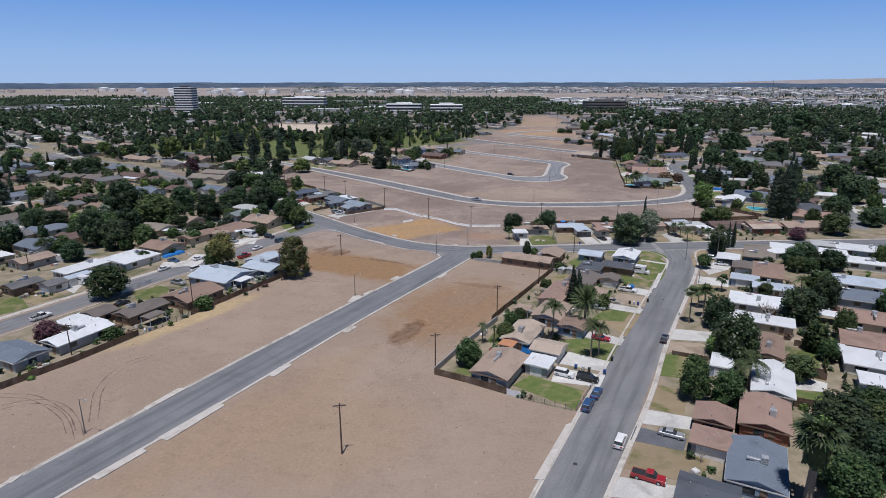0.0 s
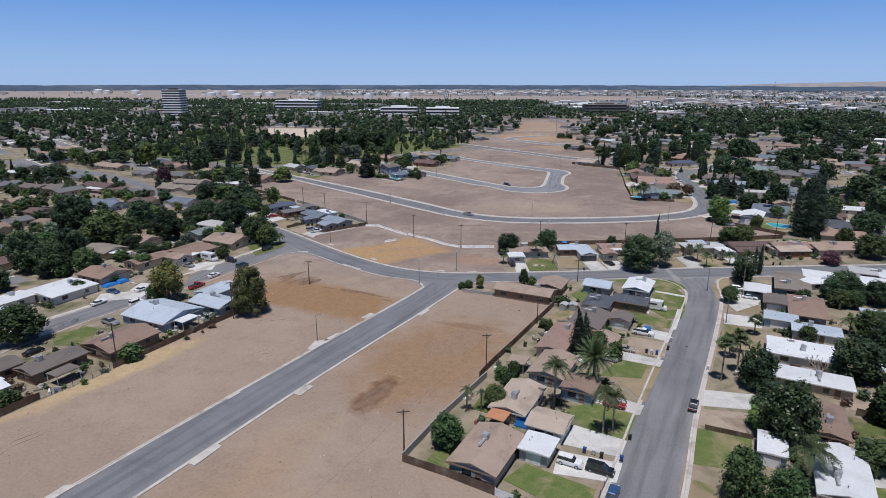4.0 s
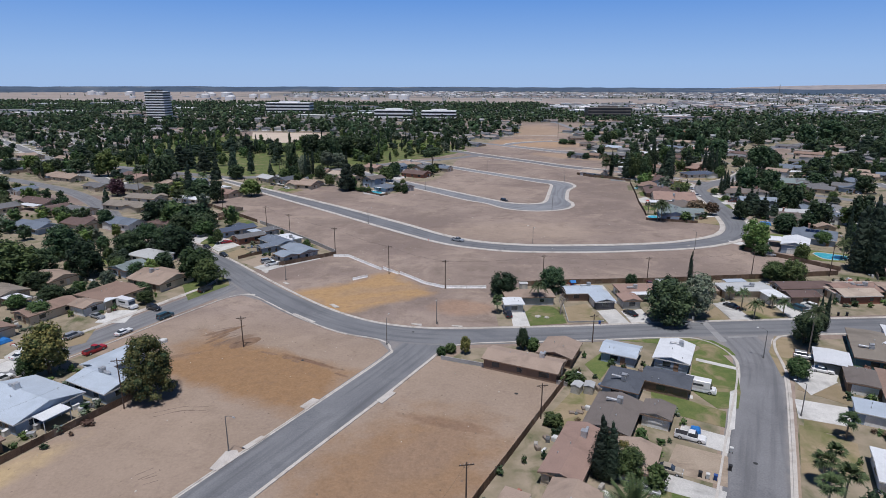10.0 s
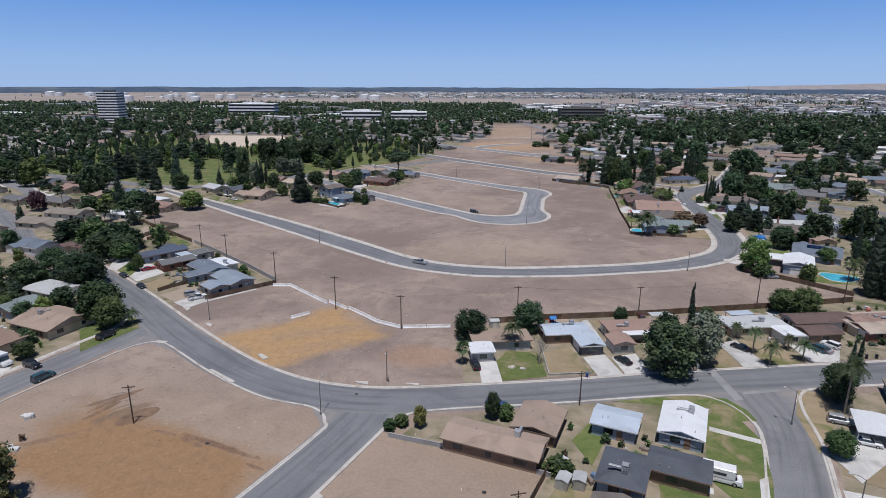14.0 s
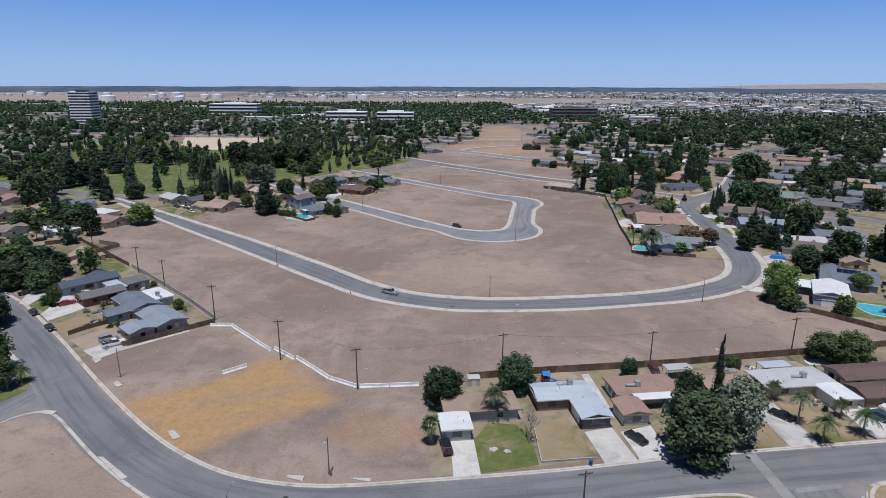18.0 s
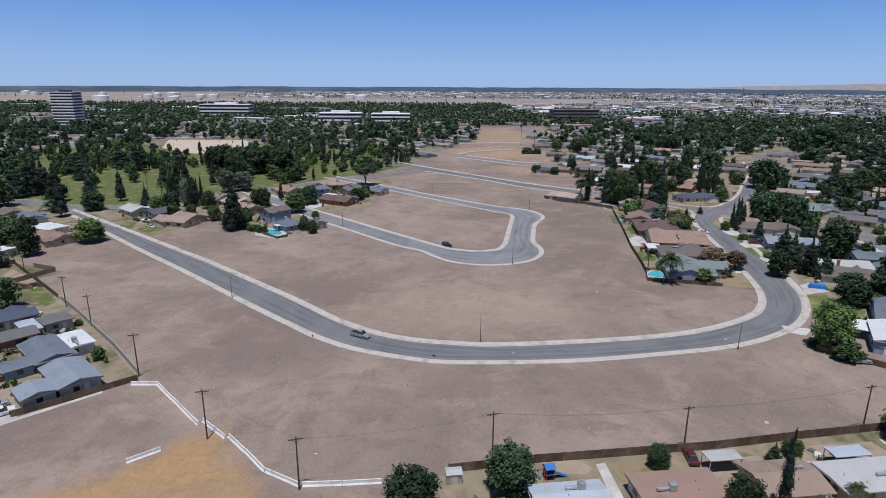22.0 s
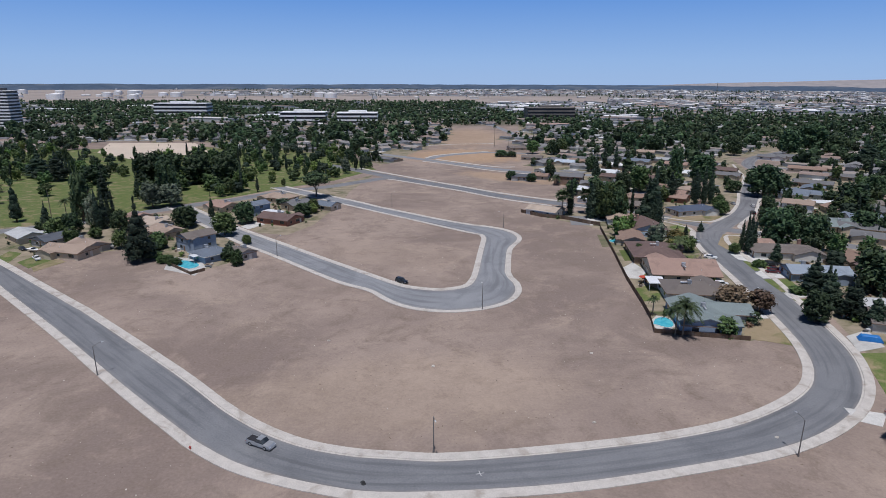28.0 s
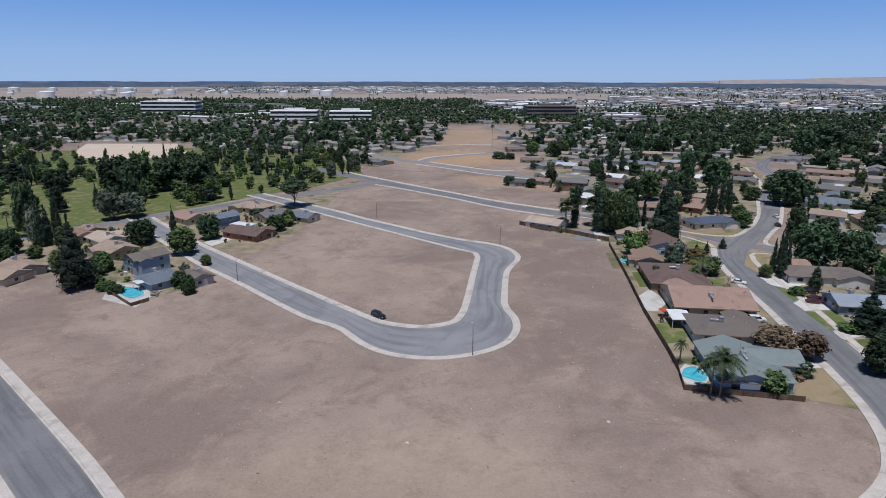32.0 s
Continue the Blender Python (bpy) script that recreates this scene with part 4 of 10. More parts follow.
def hash_seed(s):
    return sum((i + 3) * ord(c) for i, c in enumerate(s)) % 9973


tree_rng = random.Random(11)


def frond(bm, rng, az, up, length, width, droop, segs=7):
    """A feather frond: two rows of leaflets hanging from an arched rib."""
    ca, sa = math.cos(az), math.sin(az)
    rib = []
    for i in range(segs + 1):
        t = i / segs
        rad = length * (t * math.cos(up) * (1 - 0.12 * t))
        z = length * (t * math.sin(up) - droop * t * t)
        rib.append(Vector((rad * ca, rad * sa, z)))
    side = Vector((-sa, ca, 0))
    for i in range(segs):
        for sgn in (-1, 1):
            for j in range(2):
                t = (i + j * 0.5) / segs
                w = width * (0.35 + 0.65 * math.sin(math.pi * min(1, 0.15 + t * 0.85)))
                a = rib[i].lerp(rib[i + 1], j * 0.5)
                b = rib[i].lerp(rib[i + 1], j * 0.5 + 0.42)
                tip = (a + b) / 2 + side * sgn * w + Vector((ca, sa, 0)) * w * 0.45 + Vector((0, 0, -w * rng.uniform(0.35, 0.7)))
                bm.faces.new([bm.verts.new(p) for p in (a, b, tip)])


def palm_meshes(kind, seed):
    rng = random.Random(seed)
    bm = bmesh.new()
    if kind in ("queen", "palm", "date"):
        n = {"queen": 34, "palm": 28, "date": 110}[kind]
        for k in range(n):
            frond(bm, rng, k * 2.4 + rng.uniform(-0.2, 0.2), rng.uniform(-0.2, 1.25) if kind != "date" else rng.uniform(-0.75, 1.4), rng.uniform(0.85, 1.1), 0.2 if kind != "date" else 0.1,
                  rng.uniform(0.45, 0.8) if kind != "date" else rng.uniform(0.1, 0.3), 8)
    else:
        for k in range(34 if kind != "fanlow" else 26):
            az, up = k * 2.4, rng.uniform(-0.7, 1.35)
            d = Vector((math.cos(az) * math.cos(up), math.sin(az) * math.cos(up), math.sin(up)))
            side = Vector((-math.sin(az), math.cos(az), 0))
            nrm = d.cross(side)
            c = d * rng.uniform(0.12, 0.55)
            for j in range(9):
                a = (j - 4) * 0.34
                tip = c + (d * math.cos(a) + side * math.sin(a)) * 0.5 + Vector((0, 0, -0.14 * rng.uniform(0.5, 1.5)))
                e = (d * math.cos(a + 0.2) + side * math.sin(a + 0.2)) * 0.22
                f = (d * math.cos(a - 0.2) + side * math.sin(a - 0.2)) * 0.22
                bm.faces.new([bm.verts.new(p) for p in (c, c + f, tip, c + e)])
        if kind == "bigfan":
            for k in range(60):
                az, z = rng.uniform(0, 6.3), rng.uniform(-0.9, -0.1)
                d = Vector((math.cos(az), math.sin(az), 0))
                s = Vector((-d.y, d.x, 0)) * 0.12
                p = d * 0.3 + Vector((0, 0, z))
                bm.faces.new([bm.verts.new(q) for q in (p - s, p + s, p + d * 0.08 + s * 0.6 + Vector((0, 0, -0.4)), p + d * 0.08 - s * 0.6 + Vector((0, 0, -0.4)))])
    return to_mesh("crown", bm, LEAF["palm"])


def palm_trunk_mesh():
    bm = bmesh.new()
    for k in range(10):
        tube(bm, (0, 0, k / 10 - 0.01), (0, 0, (k + 1) / 10), 1.05 - 0.03 * k, 0.9 - 0.03 * k, 8)
    return to_mesh("trunk", bm, M["palm_bark"])


PALM_TRUNK = palm_trunk_mesh()
palm_cache = {}


def bare_mesh(seed):
    rng = random.Random(seed)
    bm = bmesh.new()

    def grow(p, d, l, r, depth):
        q = p + d * l
        tube(bm, p, q, r, r * 0.65, 4)
        if depth == 0:
            return
        for k in range(3 if depth > 1 else 4):
            e = (d + Vector((rng.uniform(-0.75, 0.75), rng.uniform(-0.75, 0.75), rng.uniform(-0.1, 0.5)))).normalized()
            grow(p.lerp(q, rng.uniform(0.6, 1)), e, l * rng.uniform(0.6, 0.85), r * 0.6, depth - 1)
    grow(Vector((0, 0, 0)), Vector((0, 0, 1)), 0.28, 0.028, 4)
    return to_mesh("twig_crown", bm, M["twig"])


BARE = bare_mesh(3)


def tree(x, y, h, r, kind, near=True, group=""):
    rng = tree_rng
    r = max(0.6, r)
    h = max(1.0, h)
    turn = rng.uniform(0, 360)
    if kind == "bare":
        ob = root("bare_tree", x, y, 0, turn, "leafless grey tree with fine twigs", "tree", group)
        shared("twig_crown", BARE, ob, Matrix.Diagonal((h, h, h, 1)))
        return ob
    if kind in ("queen", "palm", "date", "fan", "bigfan", "fanlow"):
        k = rng.randrange(2)
        if (kind, k) not in palm_cache:
            palm_cache[(kind, k)] = palm_meshes(kind, 31 + k)
        lab = {"queen": "palm with arching feather fronds", "palm": "small palm with feather fronds", "date": "stout date palm with a dense crown", "fan": "tall fan palm on a slim trunk",
               "bigfan": "thick fan palm with a skirt of dead leaves", "fanlow": "low fan palm beside a drive"}[kind]
        ob = root("palm_tree", x, y, 0, turn, lab, "palm", group)
        tr = {"bigfan": 0.75, "date": 0.4}.get(kind, 0.2)
        ct = max(0.4, h - r * (1.0 if kind == "date" else 0.75 if kind in ("fan", "bigfan", "fanlow") else 0.55))
        shared("trunk", PALM_TRUNK, ob, Matrix.Diagonal((tr, tr, ct, 1)))
        shared("crown", palm_cache[(kind, k)], ob, pose(0, 0, ct) @ Matrix.Diagonal((r * 1.05, r * 1.05, r * 1.0, 1)) @ Matrix.Scale(1.2 if kind == "date" else 1.0, 4))
        return ob
    near = near and y < 345              # only the southern trees stand close to the way
    shape, leaf, cb, lab = KIND[kind]
    name = "shrub" if kind == "shrub" else "tree"
    ob = root(name, x, y, 0, turn, lab, name, group)
    if kind != "shrub":
        shared("trunk", SLIM_TRUNK if kind in ("cypress", "conifer") else TRUNKS[rng.randrange(2)], ob, Matrix.Diagonal((h, h, h, 1)))
    zc = h * cb
    shared("crown", crown_for(kind, near, rng.randrange(3 if near else 2)), ob, pose(0, 0, zc) @ Matrix.Diagonal((r, r, (h - zc) * 0.97, 1)))
    return ob


# ---------- vehicles ----------
PAINT = {}
for k, c in {"white": (0.78, 0.78, 0.77), "black": (0.015, 0.016, 0.018), "silver": (0.42, 0.43, 0.44), "red": (0.36, 0.02, 0.025), "blue": (0.06, 0.13, 0.27), "tan": (0.36, 0.31, 0.24),
             "teal": (0.05, 0.12, 0.15), "maroon": (0.10, 0.022, 0.026)}.items():
    pm, pnt, pb = base_mat("paint_" + k, 0.3, 0.35 if k in ("silver", "blue", "teal") else 0.0, 0.5)
    link(pnt, mix(pnt, noise_fac(pnt, 1.2, 3), tuple(v * 0.9 for v in c), c), pb.inputs["Base Color"])
    pb.inputs["Coat Weight"].default_value = 0.5
    PAINT[k] = pm
M["tyre"] = varied("tyre_rubber", (0.02, 0.02, 0.02), (0.035, 0.035, 0.035), 2.0, 10.0, 0.9, 0, 0.2)
M["lamp_red"] = varied("tail_lamp", (0.30, 0.01, 0.01), (0.36, 0.02, 0.02), 2.0, 10.0, 0.2, 0, 0.0)
M["lamp_clear"] = varied("head_lamp", (0.55, 0.56, 0.58), (0.65, 0.66, 0.68), 2.0, 10.0, 0.15, 0, 0.0)
M["bedliner"] = varied("bed_liner", (0.02, 0.02, 0.022), (0.035, 0.035, 0.04), 2.0, 10.0, 0.8, 0, 0.2)

# kind: length, width, height, bonnet height, cabin base (rear, front) and cabin top (rear, front) as shares of the length from the middle, wheel radius
CARS = {"sedan": (4.7, 1.8, 1.45, 0.92, (-0.36, 0.22), (-0.20, 0.06), 0.33), "suv": (4.6, 1.85, 1.78, 1.08, (-0.48, 0.22), (-0.44, 0.10), 0.38),
        "van": (4.9, 1.9, 1.8, 1.05, (-0.48, 0.30), (-0.45, 0.12), 0.35), "pickup": (5.7, 1.95, 1.85, 1.12, (-0.08, 0.24), (-0.05, 0.13), 0.40),
        "stepvan": (6.6, 2.3, 2.9, 1.2, (-0.49, 0.36), (-0.49, 0.30), 0.42), "camper": (7.2, 2.3, 3.0, 1.2, (-0.49, 0.34), (-0.49, 0.30), 0.42)}


def frustum(bm, b, t, z0, z1):
    """b and t: (x0, x1, half width) at the bottom and the top."""
    v = [bm.verts.new(p) for x0, x1, w, z in ((*b, z0), (*t, z1)) for p in ((x0, -w, z), (x1, -w, z), (x1, w, z), (x0, w, z))]
    for f in ((0, 3, 2, 1), (4, 5, 6, 7), (0, 1, 5, 4), (1, 2, 6, 5), (2, 3, 7, 6), (3, 0, 4, 7)):
        bm.faces.new([v[i] for i in f])


def wheel_mesh(r):
    bm = bmesh.new()
    tube(bm, (0, -0.11, 0), (0, 0.11, 0), r, r, 14)
    n = len(bm.faces)
    tube(bm, (0, -0.125, 0), (0, 0.125, 0), r * 0.6, r * 0.6, 10)
    bm.faces.ensure_lookup_table()
    for f in bm.faces[n:]:
        f.material_index = 1
    return to_mesh("wheel", bm, M["tyre"], M["metal"])


WHEEL = {r: wheel_mesh(r) for r in {v[-1] for v in CARS.values()}}
car_cache = {}


def car_meshes(kind, col):
    L, W, Hh, hb, (c0, c1), (t0, t1), r = CARS[kind]
    bm = bmesh.new()
    w = W / 2
    tall = kind in ("stepvan", "camper")
    frustum(bm, (-L / 2, L / 2, w - 0.04), (-L / 2 + 0.02, L / 2, w), 0.28, 0.62)
    frustum(bm, (-L / 2 + 0.02, L / 2, w), (-L / 2 + 0.1, L / 2 - 0.22, w - 0.07), 0.62, hb if kind != "pickup" else hb - 0.08)
    if kind == "pickup":
        for s in (-1, 1):
            box(bm, -L / 2 + 0.08, c0 * L, s * (w - 0.1) - 0.05, s * (w - 0.1) + 0.05, hb - 0.1, hb + 0.02)
        box(bm, -L / 2 + 0.06, -L / 2 + 0.14, -w + 0.1, w - 0.1, hb - 0.1, hb + 0.02)
    if tall:
        frustum(bm, (c0 * L, c1 * L - 0.3, w), (t0 * L, t1 * L, w - 0.05), hb, Hh - 0.1)
    bmesh.ops.bevel(bm, geom=[e for e in bm.edges], offset=0.05, segments=1, affect="EDGES")
    body = to_mesh("body", bm, PAINT[col])
    bm = bmesh.new()
    if tall:
        frustum(bm, (c1 * L - 0.75, c1 * L + 0.02, w - 0.1), (t1 * L - 0.4, t1 * L + 0.12, w - 0.12), 1.45, 2.25)
        box(bm, -L * 0.3, L * 0.1, -w - 0.012, w + 0.012, 1.7, 2.2)
    else:
        frustum(bm, (c0 * L, c1 * L, w - 0.09), (t0 * L, t1 * L, w - 0.26), hb - 0.06, Hh - 0.05)
    glass = to_mesh("glazing", bm, M["glass"])
    bm = bmesh.new()
    if tall:
        frustum(bm, (t0 * L - 0.02, t1 * L + 0.1, w - 0.02), (t0 * L + 0.1, t1 * L, w - 0.15), Hh - 0.1, Hh)
    else:
        frustum(bm, (t0 * L - 0.08, t1 * L + 0.06, w - 0.22), (t0 * L + 0.05, t1 * L - 0.05, w - 0.32), Hh - 0.1, Hh)
    top = to_mesh("roof_panel", bm, PAINT[col])
    lamps = []
    for x, mat in ((L / 2 - 0.02, M["lamp_clear"]), (-L / 2 + 0.04, M["lamp_red"])):
        bm = bmesh.new()
        box(bm, x - 0.06, x + 0.06, -0.2, 0.2, 0.62, 0.80)
        lamps.append(to_mesh("lamp", bm, mat))
    bm = bmesh.new()
    box(bm, L / 2 - 0.06, L / 2 + 0.08, -w + 0.08, w - 0.08, 0.34, 0.52)
    bumper = to_mesh("bumper", bm, M["metal"] if kind == "pickup" else PAINT[col])
    bed = None
    if kind == "pickup":
        bm = bmesh.new()
        box(bm, -L / 2 + 0.16, c0 * L - 0.04, -w + 0.17, w - 0.17, hb - 0.09, hb - 0.05)
        bed = to_mesh("load_bed", bm, M["bedliner"])
    return body, glass, top, lamps, bumper, bed


def car(x, y, ang, kind, col):
    if (kind, col) not in car_cache:
        car_cache[(kind, col)] = car_meshes(kind, col)
    body, glass, top, lamps, bumper, bed = car_cache[(kind, col)]
    L, W, r = CARS[kind][0], CARS[kind][1], CARS[kind][-1]
    name = {"sedan": "car", "suv": "suv", "van": "minivan", "pickup": "pickup_truck", "stepvan": "step_van", "camper": "camper_van"}[kind]
    ob = root(name, x, y, 0.03, ang, f"parked {col} {name.replace('_', ' ')} with dark tinted windows", "car" if kind in ("sedan", "suv") else name.replace("_", " "))
    shared("body", body, ob)
    shared("glazing", glass, ob, None, "dark glass")
    shared("roof_panel", top, ob)
    shared("bumper", bumper, ob)
    if bed:
        shared("load_bed", bed, ob, None, "black load bed")
    for s in (-1, 1):
        for u in (-0.31, 0.31):
            shared("wheel", WHEEL[r], ob, pose(u * L, s * (W / 2 - 0.1), r))
        shared("headlight", lamps[0], ob, pose(0, s * (W / 2 - 0.32), 0))
        shared("tail_light", lamps[1], ob, pose(0, s * (W / 2 - 0.3), 0))
    return ob


# ---------- street furniture ----------
M["pole_wood"] = varied("pole_wood", (0.075, 0.055, 0.045), (0.12, 0.09, 0.07), 1.0, 8.0, 0.95, 0.2, 0.3)
M["fence_wood"] = varied("fence_wood", (0.10, 0.07, 0.05), (0.17, 0.115, 0.08), 0.8, 6.0, 0.95, 0.5, 0.3, (0.20, 0.16, 0.13))
M["block"] = varied("grey_block", (0.30, 0.30, 0.30), (0.38, 0.37, 0.36), 0.6, 5.0, 0.95, 0.15, 0.3)
M["barrier"] = varied("white_barrier", (0.70, 0.69, 0.67), (0.80, 0.79, 0.77), 0.6, 5.0, 0.9, 0.1, 0.2, (0.55, 0.53, 0.50))
M["wire"] = varied("dark_wire", (0.03, 0.03, 0.03), (0.05, 0.05, 0.05), 1.0, 5.0, 0.6, 0, 0)
M["lamp_steel"] = varied("weathered_steel", (0.16, 0.155, 0.15), (0.24, 0.23, 0.22), 1.0, 6.0, 0.6, 0.1, 0.1, None, 0.4)
POLES = []
pole_bm = bmesh.new()
tube(pole_bm, (0, 0, -0.2), (0, 0, 1.0), 0.17, 0.11, 8)
POLE_ME = to_mesh("pole", pole_bm, M["pole_wood"])
arm_bm = bmesh.new()
box(arm_bm, -1.2, 1.2, -0.07, 0.07, -0.08, 0.08)
tube(arm_bm, (-0.7, 0, -0.05), (0, 0.1, -0.75), 0.03, 0.03, 4)
tube(arm_bm, (0.7, 0, -0.05), (0, 0.1, -0.75), 0.03, 0.03, 4)
ARM_ME = to_mesh("crossarm", arm_bm, M["pole_wood"])
ins_bm = bmesh.new()
tube(ins_bm, (0, 0, 0.06), (0, 0, 0.26), 0.06, 0.04, 6)
INS_ME = to_mesh("insulator", ins_bm, M["block"])


def utility_pole(x, y, h):
    ob = root("utility_pole", x, y, 0, 12, "dark wooden utility pole with a crossarm", "utility pole")
    shared("pole", POLE_ME, ob, Matrix.Diagonal((1, 1, h, 1)))
    shared("crossarm", ARM_ME, ob, pose(0, 0, h - 0.5))
    for k in (-1.0, -0.4, 0.4, 1.0):
        shared("insulator", INS_ME, ob, pose(k, 0, h - 0.5))
    return Vector((x, y, h - 0.3))


def cable(a, b, sag=0.9):
    bm = bmesh.new()
    pts = [a.lerp(b, t / 8) - Vector((0, 0, sag * 4 * (t / 8) * (1 - t / 8))) for t in range(9)]
    side = (b - a).cross(Vector((0, 0, 1))).normalized()
    rings = [[bm.verts.new(p + side * (0.013 * math.cos(k * 2.0944)) + Vector((0, 0, 0.013 * math.sin(k * 2.0944)))) for k in range(3)] for p in pts]
    for r, n in zip(rings, rings[1:]):
        for k in range(3):
            bm.faces.new((r[k], r[(k + 1) % 3], n[(k + 1) % 3], n[k]))
    bm.faces.new(rings[0][::-1])
    bm.faces.new(rings[-1])
    tagged(mesh_ob("overhead_cable", bm, M["wire"]), "thin dark overhead cable between utility poles", "cable")


lp_bm = bmesh.new()
tube(lp_bm, (0, 0, -0.1), (0, 0, 7.4), 0.13, 0.07, 8)
LAMP_POST = to_mesh("post", lp_bm, M["lamp_steel"])
la_bm = bmesh.new()
tube(la_bm, (0, 0, 7.25), (0.9, 0, 7.75), 0.045, 0.04, 6)
tube(la_bm, (0.9, 0, 7.75), (2.0, 0, 7.85), 0.04, 0.035, 6)
LAMP_ARM = to_mesh("arm", la_bm, M["lamp_steel"])
lh_bm = bmesh.new()
frustum(lh_bm, (1.85, 2.5, 0.10), (1.9, 2.45, 0.16), 7.72, 7.84)
frustum(lh_bm, (1.9, 2.45, 0.16), (2.0, 2.35, 0.08), 7.84, 7.93)
LAMP_HEAD = to_mesh("lamp_head", lh_bm, M["metal"])
lb_bm = bmesh.new()
tube(lb_bm, (0, 0, 0), (0, 0, 0.5), 0.22, 0.18, 8)
LAMP_FOOT = to_mesh("base", lb_bm, M["lamp_steel"])


def street_lamp(x, y, ang):
    ob = root("street_lamp", x, y, 0, ang, "slim grey steel street lamp with a curved arm", "street lamp")
    for n, me in (("post", LAMP_POST), ("arm", LAMP_ARM), ("lamp_head", LAMP_HEAD), ("base", LAMP_FOOT)):
        shared(n, me, ob)


def panel_mesh(kind, h):
    """One fence bay: boards set proud in turn, or courses of blocks with raked joints."""
    bm = bmesh.new()
    if kind in ("wood", "white"):
        line = []
        for k in range(15):
            x, y = -1.2 + k * 0.16, 0.02 * (k % 2)
            line += [(x, y), (x + 0.16, y)]
        prof = [(y, x) for x, y in line] + [(y - 0.03, x) for x, y in line[::-1]]
        rows = [[bm.verts.new((x, y, z)) for y, x in prof] for z in (0.03, h)]
        n = len(prof)
        for i in range(n):
            bm.faces.new((rows[0][i], rows[0][(i + 1) % n], rows[1][(i + 1) % n], rows[1][i]))
        for i in range(n // 2 - 1):
            bm.faces.new((rows[1][i], rows[1][i + 1], rows[1][n - 2 - i], rows[1][n - 1 - i]))
        return to_mesh("panel", bm, M["fence_wood"] if kind == "wood" else M["white_paint"])
    if kind == "block":
        prof = []
        for j in range(int(h / 0.2)):
            prof += [(0.09, j * 0.2), (0.09, j * 0.2 + 0.185), (0.075, j * 0.2 + 0.19)]
        prof += [(0.11, h - 0.05), (0.11, h), (-0.11, h), (-0.11, h - 0.05)]
        prism(bm, prof + [(-0.09, h - 0.05), (-0.09, 0)], -1.2, 1.2, 0)
        return to_mesh("panel", bm, M["block"])
    for k in range(13):
        tube(bm, (-1.2 + k * 0.2, 0, 0.05), (-1.2 + k * 0.2, 0, h), 0.008, 0.008, 3)
    for k in range(6):
        tube(bm, (-1.2, 0, 0.1 + k * (h - 0.1) / 5), (1.2, 0, 0.1 + k * (h - 0.1) / 5), 0.012, 0.012, 3)
    return to_mesh("panel", bm, M["lamp_steel"])


PANEL = {}
fp_bm = bmesh.new()
box(fp_bm, -0.06, 0.06, -0.06, 0.06, 0, 1)
FENCE_POST = {k: to_mesh("post", fp_bm.copy(), m) for k, m in (("wood", M["fence_wood"]), ("white", M["white_paint"]), ("block", M["block"]), ("wire", M["lamp_steel"]))}
fp_bm.free()


def fence(pts, kind, h):
    lab = {"wood": "weathered dark brown board fence", "white": "white painted board fence", "block": "grey concrete block wall", "wire": "thin wire mesh fence on steel posts"}[kind]
    ob = root("garden_wall" if kind == "block" else "fence", pts[0][0], pts[0][1], 0, 0, lab, "wall" if kind == "block" else "fence")
    o = Vector((pts[0][0], pts[0][1], 0))
    if (kind, h) not in PANEL:
        PANEL[(kind, h)] = panel_mesh(kind, h)
    for (x0, y0), (x1, y1) in zip(pts, pts[1:]):
        a, b = Vector((x0, y0, 0)), Vector((x1, y1, 0))
        n = max(1, round((b - a).length / 2.4))
        rz = math.degrees(math.atan2(b.y - a.y, b.x - a.x))
        sc = (b - a).length / n / 2.4
        for k in range(n):
            c = a.lerp(b, (k + 0.5) / n) - o
            shared("panel", PANEL[(kind, h)], ob, pose(c.x, c.y, 0, 0, 0, rz) @ Matrix.Diagonal((sc, 1, 1, 1)))
            if kind != "block":
                p = a.lerp(b, k / n) - o
                shared("post", FENCE_POST[kind], ob, pose(p.x, p.y, 0, 0, 0, rz) @ Matrix.Diagonal((1, 1, h + 0.1, 1)))
    return ob


br_bm = bmesh.new()
prism(br_bm, [(-0.30, 0), (0.30, 0), (0.30, 0.10), (0.12, 0.33), (0.08, 0.82), (-0.08, 0.82), (-0.12, 0.33), (-0.30, 0.10)], -3.0, 3.0, 0)
bmesh.ops.bevel(br_bm, geom=br_bm.edges[:], offset=0.02, segments=1, affect="EDGES")
BARRIER = to_mesh("barrier", br_bm, M["barrier"])


def barriers(pts):
    for (x0, y0), (x1, y1) in zip(pts, pts[1:]):
        a, b = Vector((x0, y0, 0)), Vector((x1, y1, 0))
        n = max(1, round((b - a).length / 6.1))
        for k in range(n):
            c = a.lerp(b, (k + 0.5) / n)
            ob = new("concrete_barrier", BARRIER)
            ob.matrix_basis = pose(c.x, c.y, 0, 0, 0, math.degrees(math.atan2(b.y - a.y, b.x - a.x)) + (0.8 if k % 2 else -0.6)) @ Matrix.Diagonal(((b - a).length / n / 6.1, 1.25, 1.1, 1))
            tagged(ob, "white concrete traffic barrier in a row across the lot", "barrier", "row of concrete barriers")


